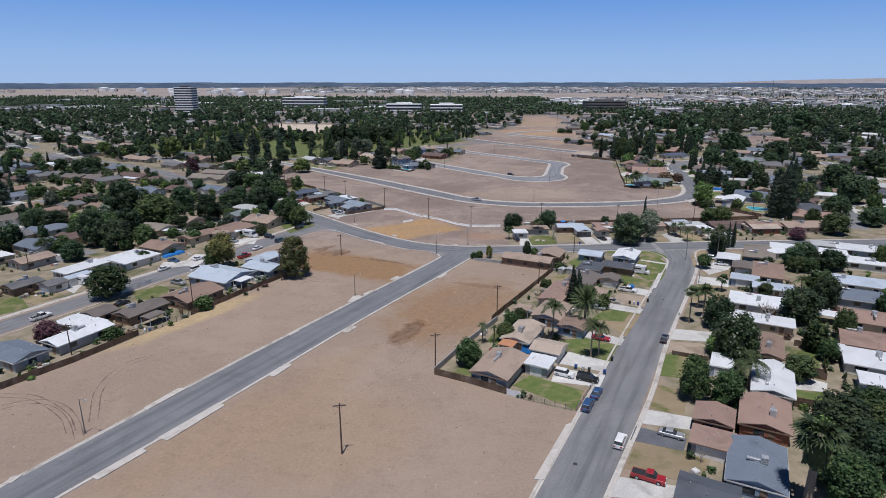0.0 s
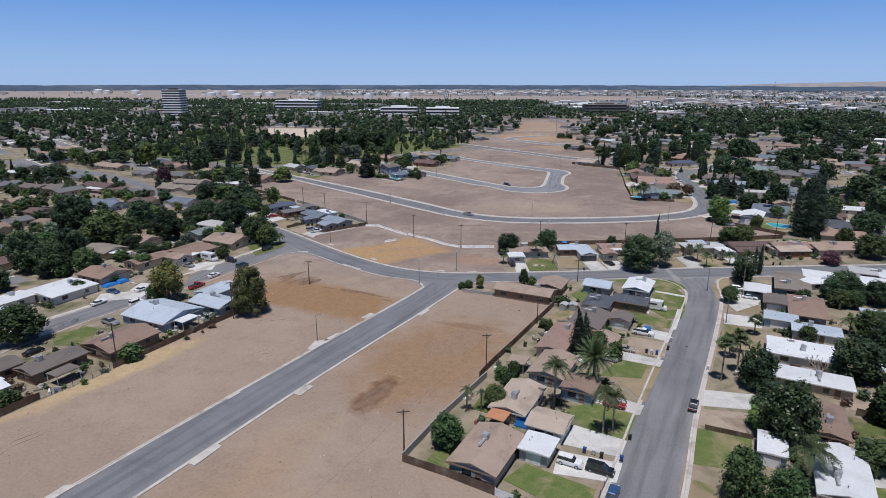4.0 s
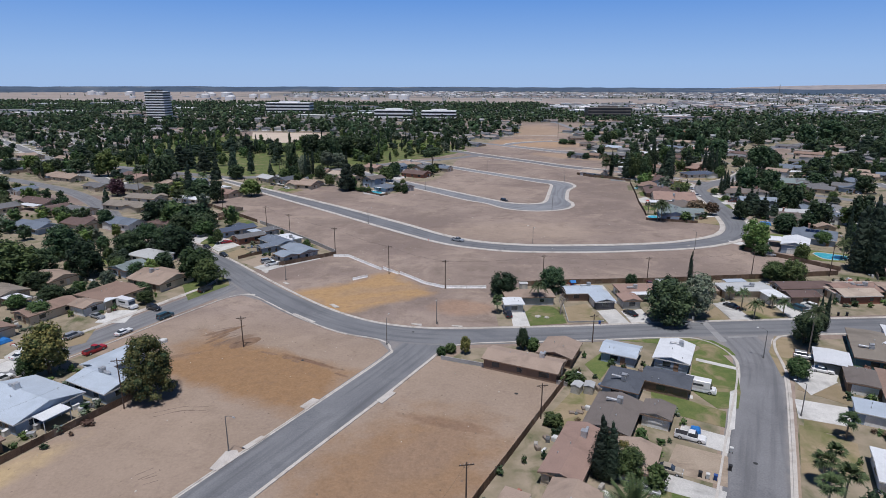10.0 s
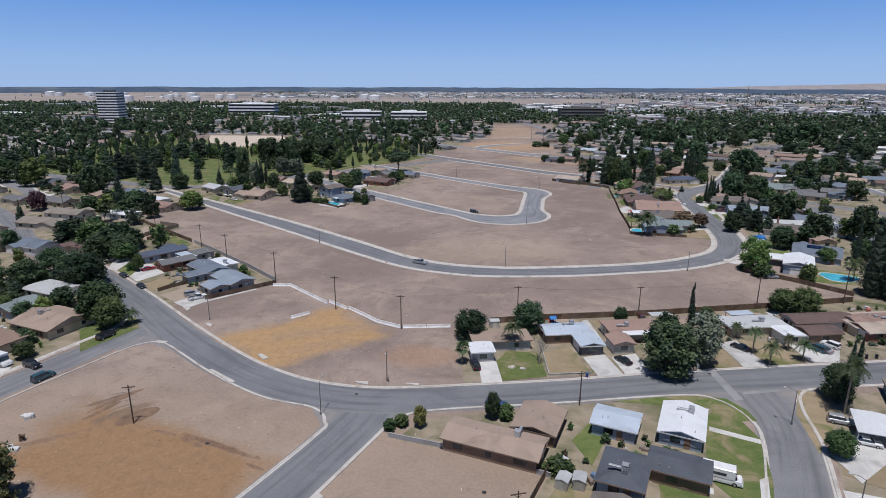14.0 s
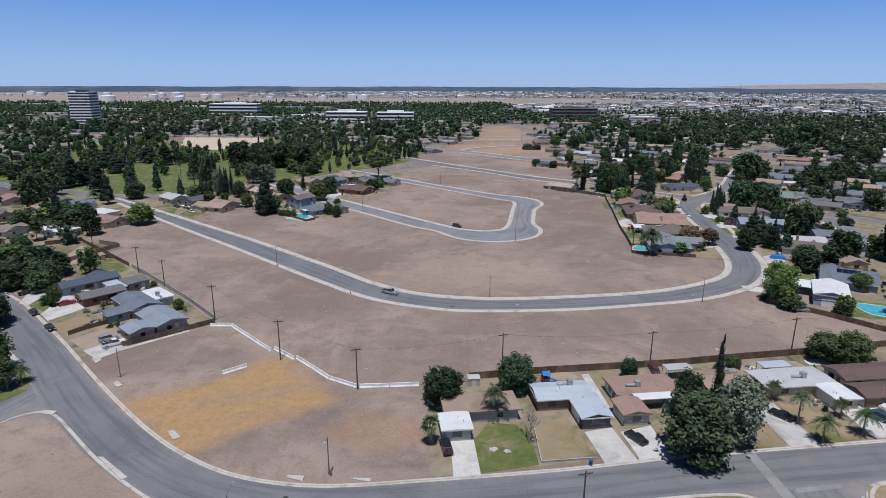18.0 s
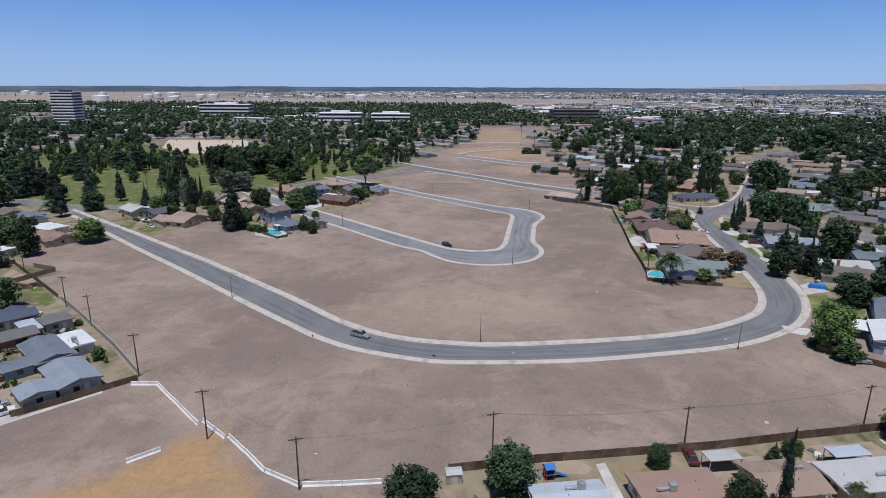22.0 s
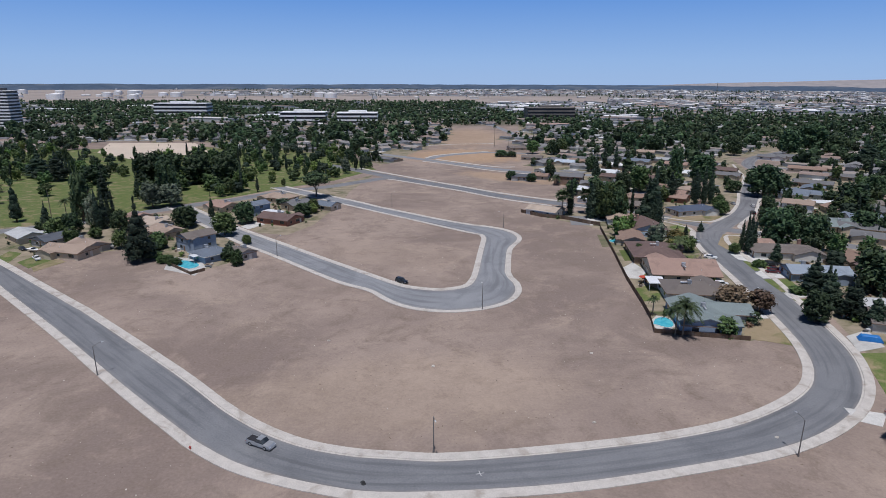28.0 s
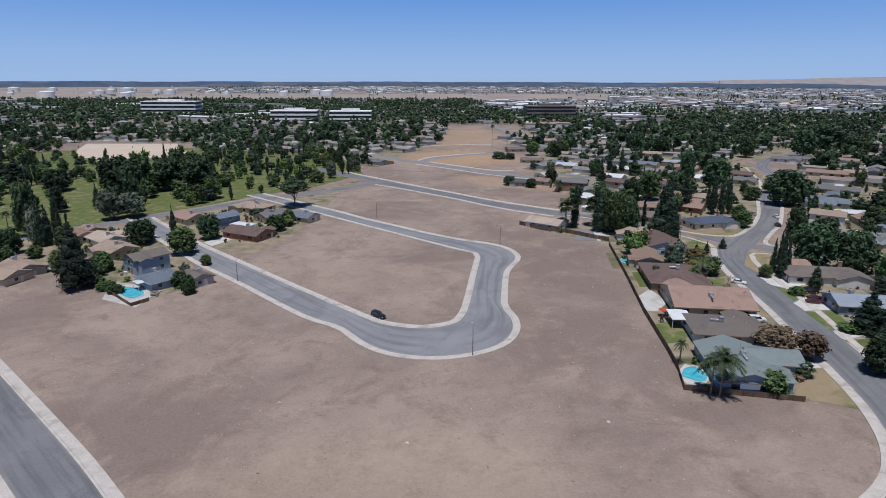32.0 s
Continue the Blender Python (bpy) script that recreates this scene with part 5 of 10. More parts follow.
def pool(*pts):
    cx, cy = sum(p[0] for p in pts) / len(pts), sum(p[1] for p in pts) / len(pts)
    ob = root("swimming_pool", cx, cy, 0, 0, "bright blue garden swimming pool with a pale rim", "pool")
    line = smooth_line([(x - cx, y - cy) for x, y in pts] + [(pts[0][0] - cx, pts[0][1] - cy)], 1.0)[:-1]
    bm = bmesh.new()
    bm.faces.new([bm.verts.new((p.x, p.y, 0.10)) for p in line])
    bmesh.ops.recalc_face_normals(bm, faces=bm.faces)
    w = part("water", bm, M["water"], ob, "blue water")
    for f in w.data.polygons:
        if f.normal.z < 0:
            f.flip()
    closed = line + line[:1]
    bm = bmesh.new()
    for d1, z1, d2, z2 in ((-0.05, 0.09, -0.02, 0.2), (-0.02, 0.2, 0.35, 0.2), (0.35, 0.2, 0.38, 0.0)):
        ribbon(bm, [p * (1 + d1 / max(1, p.length)) for p in closed], [p * (1 + d2 / max(1, p.length)) for p in closed], z1, z2)
    part("rim", bm, M["concrete"], ob, "pale concrete rim")


BIN = {}
for k, c in (("blue", (0.03, 0.08, 0.26)), ("black", (0.03, 0.03, 0.032)), ("white", (0.62, 0.62, 0.60))):
    mt = varied("bin_" + k, tuple(v * 0.9 for v in c), c, 1.5, 8.0, 0.55, 0.1, 0.1)
    bm = bmesh.new()
    frustum(bm, (-0.24, 0.24, 0.24), (-0.32, 0.32, 0.30), 0.05, 0.98)
    body_me = to_mesh("body", bm, mt)
    bm = bmesh.new()
    frustum(bm, (-0.36, 0.36, 0.34), (-0.30, 0.30, 0.28), 0.98, 1.08)
    lid_me = to_mesh("lid", bm, mt)
    BIN[k] = (body_me, lid_me)
bm = bmesh.new()
tube(bm, (0, -0.04, 0), (0, 0.04, 0), 0.13, 0.13, 10)
BIN_WHEEL = to_mesh("wheel", bm, M["tyre"])


def wheelie_bin(x, y, col):
    ob = root("wheelie_bin", x, y, 0.05, 64, f"{col} plastic wheelie bin beside a drive", "bin")
    shared("body", BIN[col][0], ob)
    shared("lid", BIN[col][1], ob)
    for s in (-1, 1):
        shared("wheel", BIN_WHEEL, ob, pose(-0.26, s * 0.28, 0.13))


M["rock"] = varied("pale_rock", (0.42, 0.38, 0.33), (0.54, 0.50, 0.45), 1.2, 7.0, 0.95, 0.2, 0.4)


def boulder(x, y, s):
    bm = bmesh.new()
    bmesh.ops.create_icosphere(bm, subdivisions=2, radius=1.0)
    for v in bm.verts:
        v.co *= 1 + 0.35 * noise.noise(v.co * 1.3 + Vector((x, y, 0)))
        v.co = Vector((v.co.x * s, v.co.y * s * 0.8, max(-0.1, v.co.z * s * 0.6)))
    ob = mesh_ob("boulder", bm, M["rock"])
    ob.location = (x, y, 0.06)
    tagged(ob, "pale weathered boulder lying on the ground", "boulder")


M["hydrant"] = varied("hydrant_red", (0.40, 0.03, 0.02), (0.50, 0.06, 0.04), 2.0, 9.0, 0.5, 0, 0.1)


def hydrant(x, y):
    ob = root("fire_hydrant", x, y, 0.1, 0, "short red fire hydrant beside the kerb", "fire hydrant")
    bm = bmesh.new()
    tube(bm, (0, 0, 0), (0, 0, 0.62), 0.14, 0.13, 10)
    part("barrel", bm, M["hydrant"], ob)
    bm = bmesh.new()
    tube(bm, (0, 0, 0.6), (0, 0, 0.8), 0.17, 0.06, 10)
    part("cap", bm, M["hydrant"], ob)
    for s in (-1, 1):
        bm = bmesh.new()
        tube(bm, (0.1 * s, 0, 0.45), (0.26 * s, 0, 0.45), 0.07, 0.07, 8)
        part("outlet", bm, M["hydrant"], ob)


M["plastic_blue"] = varied("plastic_blue", (0.02, 0.14, 0.42), (0.04, 0.20, 0.52), 1.0, 6.0, 0.45, 0, 0.1)
M["plastic_red"] = varied("plastic_red", (0.42, 0.05, 0.03), (0.52, 0.09, 0.05), 1.0, 6.0, 0.45, 0, 0.1)


def play_set(x, y, ang):
    ob = root("play_set", x, y, 0, ang, "blue and red plastic garden play set with slide", "play set")
    for sx in (-0.7, 0.7):
        for sy in (-0.7, 0.7):
            bm = bmesh.new()
            box(bm, sx - 0.06, sx + 0.06, sy - 0.06, sy + 0.06, 0, 2.3)
            part("post", bm, M["plastic_red"], ob)
    bm = bmesh.new()
    box(bm, -0.8, 0.8, -0.8, 0.8, 1.1, 1.22)
    part("deck", bm, M["plastic_blue"], ob)
    bm = bmesh.new()
    prism(bm, [(-0.95, 2.3), (0, 3.0), (0.95, 2.3)], -0.95, 0.95, 0)
    part("roof", bm, M["plastic_blue"], ob)
    bm = bmesh.new()
    prism(bm, [(0.8, 1.15), (2.9, 0.1), (3.3, 0.1), (3.3, 0.2), (2.95, 0.25), (0.8, 1.35)], -0.35, 0.35, 1)
    part("slide", bm, M["plastic_blue"], ob, "blue slide")
    for sx in (-0.85, -2.5):
        bm = bmesh.new()
        tube(bm, (sx - 0.3, -0.8, 0), (sx, 0, 2.0), 0.06, 0.06, 6)
        tube(bm, (sx + 0.3, 0.8, 0), (sx, 0, 2.0), 0.06, 0.06, 6)
        part("swing_frame", bm, M["plastic_red"], ob, "red leaning swing legs")
    bm = bmesh.new()
    tube(bm, (-0.75, 0, 2.0), (-2.6, 0, 2.0), 0.06, 0.06, 6)
    part("swing_beam", bm, M["plastic_red"], ob)
    bm = bmesh.new()
    box(bm, -1.9, -1.45, -0.15, 0.15, 0.5, 0.56)
    for sx in (-1.88, -1.47):
        box(bm, sx - 0.015, sx + 0.015, -0.015, 0.015, 0.5, 2.0)
    part("swing_seat", bm, M["plastic_blue"], ob)
    bm = bmesh.new()
    box(bm, -0.8, -0.72, -0.62, 0.62, 1.22, 1.75)
    box(bm, -0.62, 0.62, 0.72, 0.8, 1.22, 1.75)
    part("guard_panel", bm, M["plastic_red"], ob)


def sun_umbrella(x, y):
    ob = root("sun_umbrella", x, y, 0, 0, "red garden sun umbrella on a pole", "umbrella")
    bm = bmesh.new()
    tube(bm, (0, 0, 0), (0, 0, 2.4), 0.03, 0.03, 6)
    part("pole", bm, M["metal"], ob)
    bm = bmesh.new()
    tube(bm, (0, 0, 2.0), (0, 0, 2.55), 1.5, 0.03, 8)
    part("canopy", bm, M["plastic_red"], ob)


def boat(x, y, ang):
    ob = root("motor_boat", x, y, 0.5, ang, "white motor boat on a trailer in a yard", "boat")
    bm = bmesh.new()
    secs = []
    for u, w, z in ((-3.0, 1.1, 0.0), (-1, 1.15, 0.0), (1.2, 1.0, 0.05), (2.4, 0.6, 0.2), (3.3, 0.06, 0.45)):
        secs.append([bm.verts.new(p) for p in ((u, -w, 0.9 + 0.1 * z), (u, -w * 0.75, 0.3 + z), (u, 0, 0.05 + z), (u, w * 0.75, 0.3 + z), (u, w, 0.9 + 0.1 * z))])
    for a, b in zip(secs, secs[1:]):
        for i in range(4):
            bm.faces.new((a[i], a[i + 1], b[i + 1], b[i]))
        bm.faces.new((a[0], b[0], b[4], a[4]))
    bm.faces.new(secs[0])
    bmesh.ops.recalc_face_normals(bm, faces=bm.faces)
    part("hull", bm, M["white_paint"], ob)
    bm = bmesh.new()
    frustum(bm, (-0.4, 1.0, 0.75), (-0.3, 0.5, 0.6), 0.85, 1.4)
    part("windscreen", bm, M["glass"], ob, "dark windscreen")
    for s in (-1, 1):
        shared("trailer_wheel", BIN_WHEEL, ob, pose(-0.6, s * 1.0, -0.12) @ Matrix.Diagonal((2.4, 2.4, 2.4, 1)))
    bm = bmesh.new()
    box(bm, -2.8, 3.6, -0.06, 0.06, -0.15, 0.0)
    part("trailer_frame", bm, M["lamp_steel"], ob)


def tarp(x, y, w, d, h, ang):
    """A sheet draped over what stands beneath, sagging and creased."""
    bm = bmesh.new()
    n = 8
    g = []
    for i in range(n + 1):
        for j in range(n + 1):
            u, v = i / n * 2 - 1, j / n * 2 - 1
            z = h * (1 - 0.85 * max(abs(u), abs(v)) ** 6) + 0.12 * noise.noise(Vector((u * 2.2 + x, v * 2.2, 1)))
            g.append(bm.verts.new((u * w / 2, v * d / 2, max(0.02, z))))
    for i in range(n):
        for j in range(n):
            a = i * (n + 1) + j
            bm.faces.new((g[a], g[a + n + 1], g[a + n + 2], g[a + 1]))
    rim = [g[i * (n + 1)] for i in range(n + 1)] + [g[n * (n + 1) + j] for j in range(1, n + 1)] + [g[i * (n + 1) + n] for i in range(n - 1, -1, -1)] + [g[j] for j in range(n - 1, 0, -1)]
    low = [bm.verts.new((v.co.x, v.co.y, 0.0)) for v in rim]
    for i in range(len(rim)):
        bm.faces.new((rim[i], rim[i - 1], low[i - 1], low[i]))
    ob = mesh_ob("tarpaulin", bm, M["plastic_blue"])
    ob.matrix_basis = pose(x, y, 0.03, 0, 0, ang)
    tagged(ob, "bright blue tarpaulin draped over stored goods", "tarpaulin")


def manhole(x, y):
    bm = bmesh.new()
    tube(bm, (0, 0, 0), (0, 0, 0.012), 0.42, 0.40, 14)
    ob = mesh_ob("manhole_cover", bm, M["wire"])
    ob.location = (x, y, 0.03)
    tagged(ob, "dark round manhole cover in the asphalt", "manhole cover", kind="structure")


M["worn_marking"] = varied("worn_road_paint", (0.52, 0.52, 0.51), (0.38, 0.38, 0.38), 0.8, 6.0, 0.85, 0, 0.2)


def survey_cross(x, y):
    bm = bmesh.new()
    box(bm, -0.75, 0.75, -0.08, 0.08, 0, 0.006)
    box(bm, -0.08, 0.08, -0.75, 0.75, 0, 0.008)
    ob = mesh_ob("road_marking", bm, M["worn_marking"])
    ob.matrix_basis = pose(x, y, 0.026, 0, 0, 10)
    tagged(ob, "white painted survey cross on the asphalt", "road marking", kind="structure")


M["track"] = varied("wheel_track_soil", (0.13, 0.092, 0.072), (0.19, 0.14, 0.115), 0.6, 4.0, 0.95, 0, 0.3)


def wheel_track(pts):
    line = smooth_line(pts, 1.0)
    bm = bmesh.new()
    for d in (-0.8, 0.8):
        w = [0.03 + 0.3 * abs(noise.noise(p * 0.4 + Vector((d, 0, 0)))) for p in line]
        a = [p + (q - p).normalized() * s for p, q, s in zip(offset(line, d), offset(line, d + 1), w)]
        b = [p - (q - p).normalized() * s for p, q, s in zip(offset(line, d), offset(line, d + 1), w)]
        ribbon(bm, a, b, 0.004, 0.004)
    tagged(mesh_ob("wheel_tracks", bm, M["track"]), "old wheel tracks pressed into the dirt", "tracks", kind="stuff")



BOX_RNG = random.Random(4)


def storage_box(x, y, k):
    """A lidded box or crate standing in a yard."""
    w, d, h = BOX_RNG.uniform(0.7, 1.5), BOX_RNG.uniform(0.6, 1.0), BOX_RNG.uniform(0.6, 1.2)
    mat = (M["white_paint"], M["metal"], WALL["grey"])[k % 3]
    ob = root("storage_box", x, y, 0, BOX_RNG.uniform(0, 90), ("white plastic box", "grey metal box", "dull grey crate")[k % 3] + " kept in a cluttered back yard", "box")
    bm = bmesh.new()
    box(bm, -w / 2, w / 2, -d / 2, d / 2, 0, h)
    bmesh.ops.bevel(bm, geom=bm.edges[:], offset=0.04, segments=1, affect="EDGES")
    part("body", bm, mat, ob)
    bm = bmesh.new()
    prism(bm, [(-d / 2 - 0.04, h), (d / 2 + 0.04, h), (d / 2 + 0.04, h + 0.06), (0, h + 0.1), (-d / 2 - 0.04, h + 0.06)], -w / 2 - 0.04, w / 2 + 0.04, 0)
    part("lid", bm, mat, ob)


def shed(x, y, ang):
    ob = root("garden_shed", x, y, 0, ang, "small pale metal garden shed with ribbed walls", "shed")
    bm = bmesh.new()
    line = [(-1.3 + 0.13 * k, -1.0 + 0.03 * (k % 2)) for k in range(21)] + [(1.3 - 0.13 * k, 1.0 - 0.03 * (k % 2)) for k in range(21)]
    low, top = [bm.verts.new((x, y, 0)) for x, y in line], [bm.verts.new((x, y, 1.9)) for x, y in line]
    for k in range(len(line)):
        bm.faces.new((low[k - 1], low[k], top[k], top[k - 1]))
    bm.faces.new(top)
    part("wall", bm, M["metal"], ob)
    bm = bmesh.new()
    prism(bm, [(-1.15, 1.86), (-1.15, 1.92), (0, 2.25), (1.15, 1.92), (1.15, 1.86), (0, 2.19)], -1.42, 1.42, 0)
    part("roof", bm, ROOF["palegrey"], ob, "pale grey ridged roof")
    shared("door", DOOR[1], ob, pose(0, -1.0, 0.02) @ Matrix.Diagonal((1, 1, 0.85, 1)))

# houses west of the worn street
house(14.2, 125.4, 14.0, 9.5, 64, "gable", "tan", "grey", cooler=True)
house(23.6, 127.1, 6.4, 6.2, 64, "flat", "white", "grey", garage=True)
house(21.4, 143.6, 13.4, 8.0, 64, "gable", "beige", "white", cooler=True)
house(26.7, 134.9, 7.5, 7.7, 64, "gable", "beige", "white")
house(16.9, 136.7, 4.5, 4.0, 64, "flat", "orange", "cream", porch=True)
house(30.9, 158.6, 13.0, 8.6, 64, "gable", "tan", "blue")
house(35.4, 149.4, 7.5, 7.5, 64, "gable", "brown", "blue")
house(22.9, 160.8, 4.3, 4.5, 64, "flat", "tan", "blue", porch=True)
house(34.7, 173.9, 17.6, 7.5, 64, "gable", "pink", "cream", cooler=True)
house(45.3, 172.7, 9.6, 7.7, 64, "gable", "tan", "blue", garage=True)
house(44.9, 186.8, 14.2, 9.3, 64, "gable", "greybrown", "cream", cooler=True)
house(54.2, 188.4, 6.6, 6.1, 64, "gable", "greybrown", "white", garage=True)
house(50.7, 201.0, 10.7, 8.2, 64, "hip", "charcoal", "blue", cooler=True)
house(60.6, 202.1, 7.5, 10.5, 64, "gable", "charcoal", "brown")
house(66.8, 215.9, 12.5, 8.5, 64, "gable", "white", "blue", cooler=True)
house(54.0, 216.7, 7.9, 9.0, 64, "gable", "paleblue", "blue")
house(29.5, 210.1, 18.7, 8.2, -24, "gable", "tan", "brown", cooler=True)
house(38.9, 216.8, 10.5, 9.0, 66, "gable", "tan", "brown")

# houses east of the worn street
house(44.7, 81.9, 7.5, 9.4, 64, "gable", "charcoal", "grey")
house(56.0, 89.7, 14.4, 9.4, 64, "gable", "slate", "blue", cooler=True)
house(65.2, 106.0, 13.3, 9.3, 64, "gable", "pink", "brick", cooler=True)
house(55.0, 105.1, 7.5, 7.5, 64, "gable", "pink", "brick")
house(51.5, 97.1, 7.0, 7.6, 64, "flat", "pink", "grey", garage=True)
house(73.7, 120.2, 16.2, 8.5, 64, "gable", "white", "white", cooler=True)
house(66.2, 128.5, 7.8, 5.0, 64, "flat", "white", "blue", garage=True)
house(80.5, 136.8, 13.5, 7.5, 64, "gable", "brown", "cream", cooler=True)
house(87.3, 154.7, 7.5, 16.8, 64, "flat", "white", "cream", cooler=True)
house(92.9, 168.9, 11.2, 14.9, 64, "flat", "white", "white", cooler=True)
house(103.8, 181.4, 7.5, 11.8, 64, "flat", "paleblue", "white", cooler=True)
house(99.0, 190.2, 6.9, 8.7, 64, "flat", "paleblue", "blue", garage=True)
house(110.5, 198.4, 18.8, 9.8, 64, "hip", "brown", "grey", cooler=True)
house(104.8, 204.2, 9.5, 7.4, 64, "flat", "greybrown", "brown", garage=True)
house(118.3, 221.1, 20.5, 10.6, 64, "flat", "greytan", "teal", cooler=True)
house(103.7, 214.1, 9.3, 7.9, 64, "flat", "white", "blue", porch=True)

# houses north of the cross street
house(35.3, 256.1, 15.6, 7.5, 5.5, "flat", "tan", "grey")
house(30.0, 249.1, 6.2, 6.4, 5.5, "flat", "white", "grey", garage=True)
house(53.0, 260.5, 12.4, 7.5, 5.5, "gable", "paleblue", "brown", cooler=True)
house(57.5, 254.3, 6.6, 9.5, 5.5, "gable", "paleblue", "charcoal", garage=True)
house(71.3, 262.8, 14.7, 8.2, 5.5, "flat", "pink", "white", cooler=True)
house(65.9, 253.8, 6.1, 6.6, 5.5, "gable", "pink", "grey", garage=True)
house(89.8, 264.6, 11.6, 9.4, 5.5, "gable", "tan", "cream", cooler=True)
house(82.4, 270.9, 6.2, 3.0, 5.5, "flat", "palegrey", "white", porch=True)
house(105.5, 271.7, 7.0, 3.2, 5.5, "flat", "paleblue", "white", porch=True)
house(72.0, 258.0, 8.5, 3.0, 5.5, "flat", "white", "white", porch=True)
house(105.7, 265.3, 16.9, 8.4, 5.5, "flat", "palegrey", "cream", cooler=True)
house(112.0, 258.9, 5.9, 7.1, 5.5, "flat", "white", "cream", garage=True)
house(125.9, 268.0, 18.9, 7.5, 5.5, "gable", "darkbrown", "white")
house(120.7, 259.5, 10.0, 6.5, 5.5, "gable", "darkbrown", "brown", garage=True)
house(141.3, 266.7, 20.6, 10.7, 5.5, "flat", "beige", "cream", cooler=True)
house(138.6, 261.8, 13.0, 8.6, 5.5, "gable", "beige", "brick", garage=True)
house(158.6, 267.4, 21.9, 10.6, 5.5, "gable", "tan", "grey")
house(132.4, 223.2, 22.1, 7.5, 5.5, "flat", "white", "white", cooler=True)

# houses by the end of the cross street
house(-49.6, 304.3, 14.6, 9.0, -44, "gable", "steel", "grey")
house(-52.6, 296.5, 7.5, 7.0, -44, "gable", "steel", "grey", garage=True)
house(-64.2, 308.6, 6.0, 6.9, -44, "gable", "slate", "blue", garage=True)
house(-62.2, 316.6, 15.7, 8.9, -44, "gable", "slate", "blue")
house(-59.1, 322.1, 11.2, 7.5, -44, "flat", "white", "white", cooler=True)
house(-76.8, 324.4, 7.5, 12.9, -44, "gable", "grey", "brick")
house(-87.0, 336.1, 7.5, 17.7, -44, "gable", "navy", "blue")
house(-71.8, 336.2, 7.5, 7.5, -44, "flat", "grey", "grey")

# houses on the western street
house(-87.4, 268.6, 14.4, 16.3, 66, "gable", "tan", "cream", cooler=True)
house(-95.5, 252.8, 14.8, 14.1, 66, "flat", "brown", "cream")
house(-96.6, 242.3, 7.2, 7.4, 66, "gable", "tan", "white", garage=True)
house(-93.1, 246.3, 5.0, 5.6, 66, "flat", "white", "white", porch=True)
house(-106.6, 239.2, 15.2, 8.3, 66, "gable", "brown", "cream", cooler=True)
house(-113.2, 222.3, 11.7, 13.1, 66, "gable", "brown", "cream", cooler=True)
house(-117.5, 206.6, 15.1, 14.6, 66, "flat", "white", "white", cooler=True)
house(-128.2, 194.3, 16.5, 8.5, 66, "flat", "white", "white", cooler=True)
house(-123.6, 184.7, 8.8, 4.4, 66, "gable", "paleblue", "white", garage=True)
house(-136.1, 176.1, 10.2, 7.5, 66, "gable", "grey", "brown", cooler=True)
house(-126.8, 177.2, 6.9, 6.6, 66, "gable", "grey", "white", garage=True)
house(-152.4, 203.2, 12.7, 9.8, 66, "gable", "tan", "grey", cooler=True)
house(-102.2, 127.8, 8.8, 13.2, 66, "gable", "slate", "grey")
house(-94.0, 138.9, 15.5, 7.5, 66, "gable", "white", "grey", cooler=True)
house(-98.0, 146.4, 7.5, 12.0, 66, "flat", "white", "white")
house(-86.6, 156.4, 13.5, 7.5, 66, "gable", "greybrown", "brown", cooler=True)
house(-97.2, 153.6, 7.5, 7.5, 66, "gable", "greybrown", "brown")
house(-80.8, 151.7, 5.6, 4.0, 66, "flat", "greybrown", "brown", porch=True)
house(-77.4, 169.3, 14.6, 11.8, 66, "gable", "brown", "brown", cooler=True)
house(-75.7, 187.9, 14.4, 17.3, 66, "gable", "paleblue", "blue", cooler=True)
house(-66.7, 182.8, 5.6, 3.7, 66, "flat", "white", "white", porch=True)
house(-64.3, 196.8, 13.4, 9.0, 154, "gable", "paleblue", "blue", cooler=True)
house(-67.9, 207.0, 12.0, 8.0, 66, "gable", "paleblue", "blue")

# houses at the west ends of the curving streets
house(-139.7, 408.7, 18.5, 10.0, -20, "flat", "white", "white")
house(-127.0, 427.9, 17.8, 11.0, -30, "gable", "pink", "cream")
house(-139.2, 445.3, 15.9, 10.0, -30, "flat", "white", "white")
house(-160.1, 465.0, 15.8, 11.0, -42, "gable", "slate", "white")
house(-177.2, 476.6, 15.2, 10.0, -42, "gable", "greybrown", "cream")
house(-103.8, 477.9, 14.5, 11.0, 60, "gable", "charcoal", "grey")
house(-118.9, 484.2, 15.7, 11.0, -42, "gable", "palegrey", "cream")
house(-88.5, 459.3, 19.1, 11.0, -20, "gable", "tan", "cream")
house(-86.7, 509.7, 12.0, 11.0, -42, "gable", "brown", "cream")
house(-63.5, 488.9, 11.1, 11.0, -42, "gable", "beige", "cream")
house(-176.3, 459.5, 13.9, 11.0, -42, "gable", "tan", "cream")
house(-167.7, 434.8, 12.9, 11.0, -42, "gable", "grey", "cream")
house(-73.7, 503.7, 15.8, 11.0, -42, "gable", "beige", "white", cooler=True)
house(-63.0, 488.0, 15.3, 12.0, -42, "gable", "tan", "cream", cooler=True)
house(-43.7, 468.1, 12.9, 10.0, 48, "gable", "greybrown", "blue", storeys=2)
house(-33.4, 452.0, 11.9, 12.0, -42, "hip", "slate", "blue", cooler=True)
house(-22.0, 451.9, 9.3, 9.0, -42, "gable", "greybrown", "grey", cooler=True)
house(-85.1, 466.0, 14.3, 11.0, -35, "gable", "tan", "grey", cooler=True)
house(-86.6, 517.5, 10.1, 10.0, -42, "gable", "pink", "cream", cooler=True)
house(-18.9, 510.8, 19.2, 12.0, -30, "gable", "darkbrown", "brick", cooler=True)
house(-33.9, 529.6, 11.4, 9.0, 48, "gable", "slate", "blue", storeys=2)
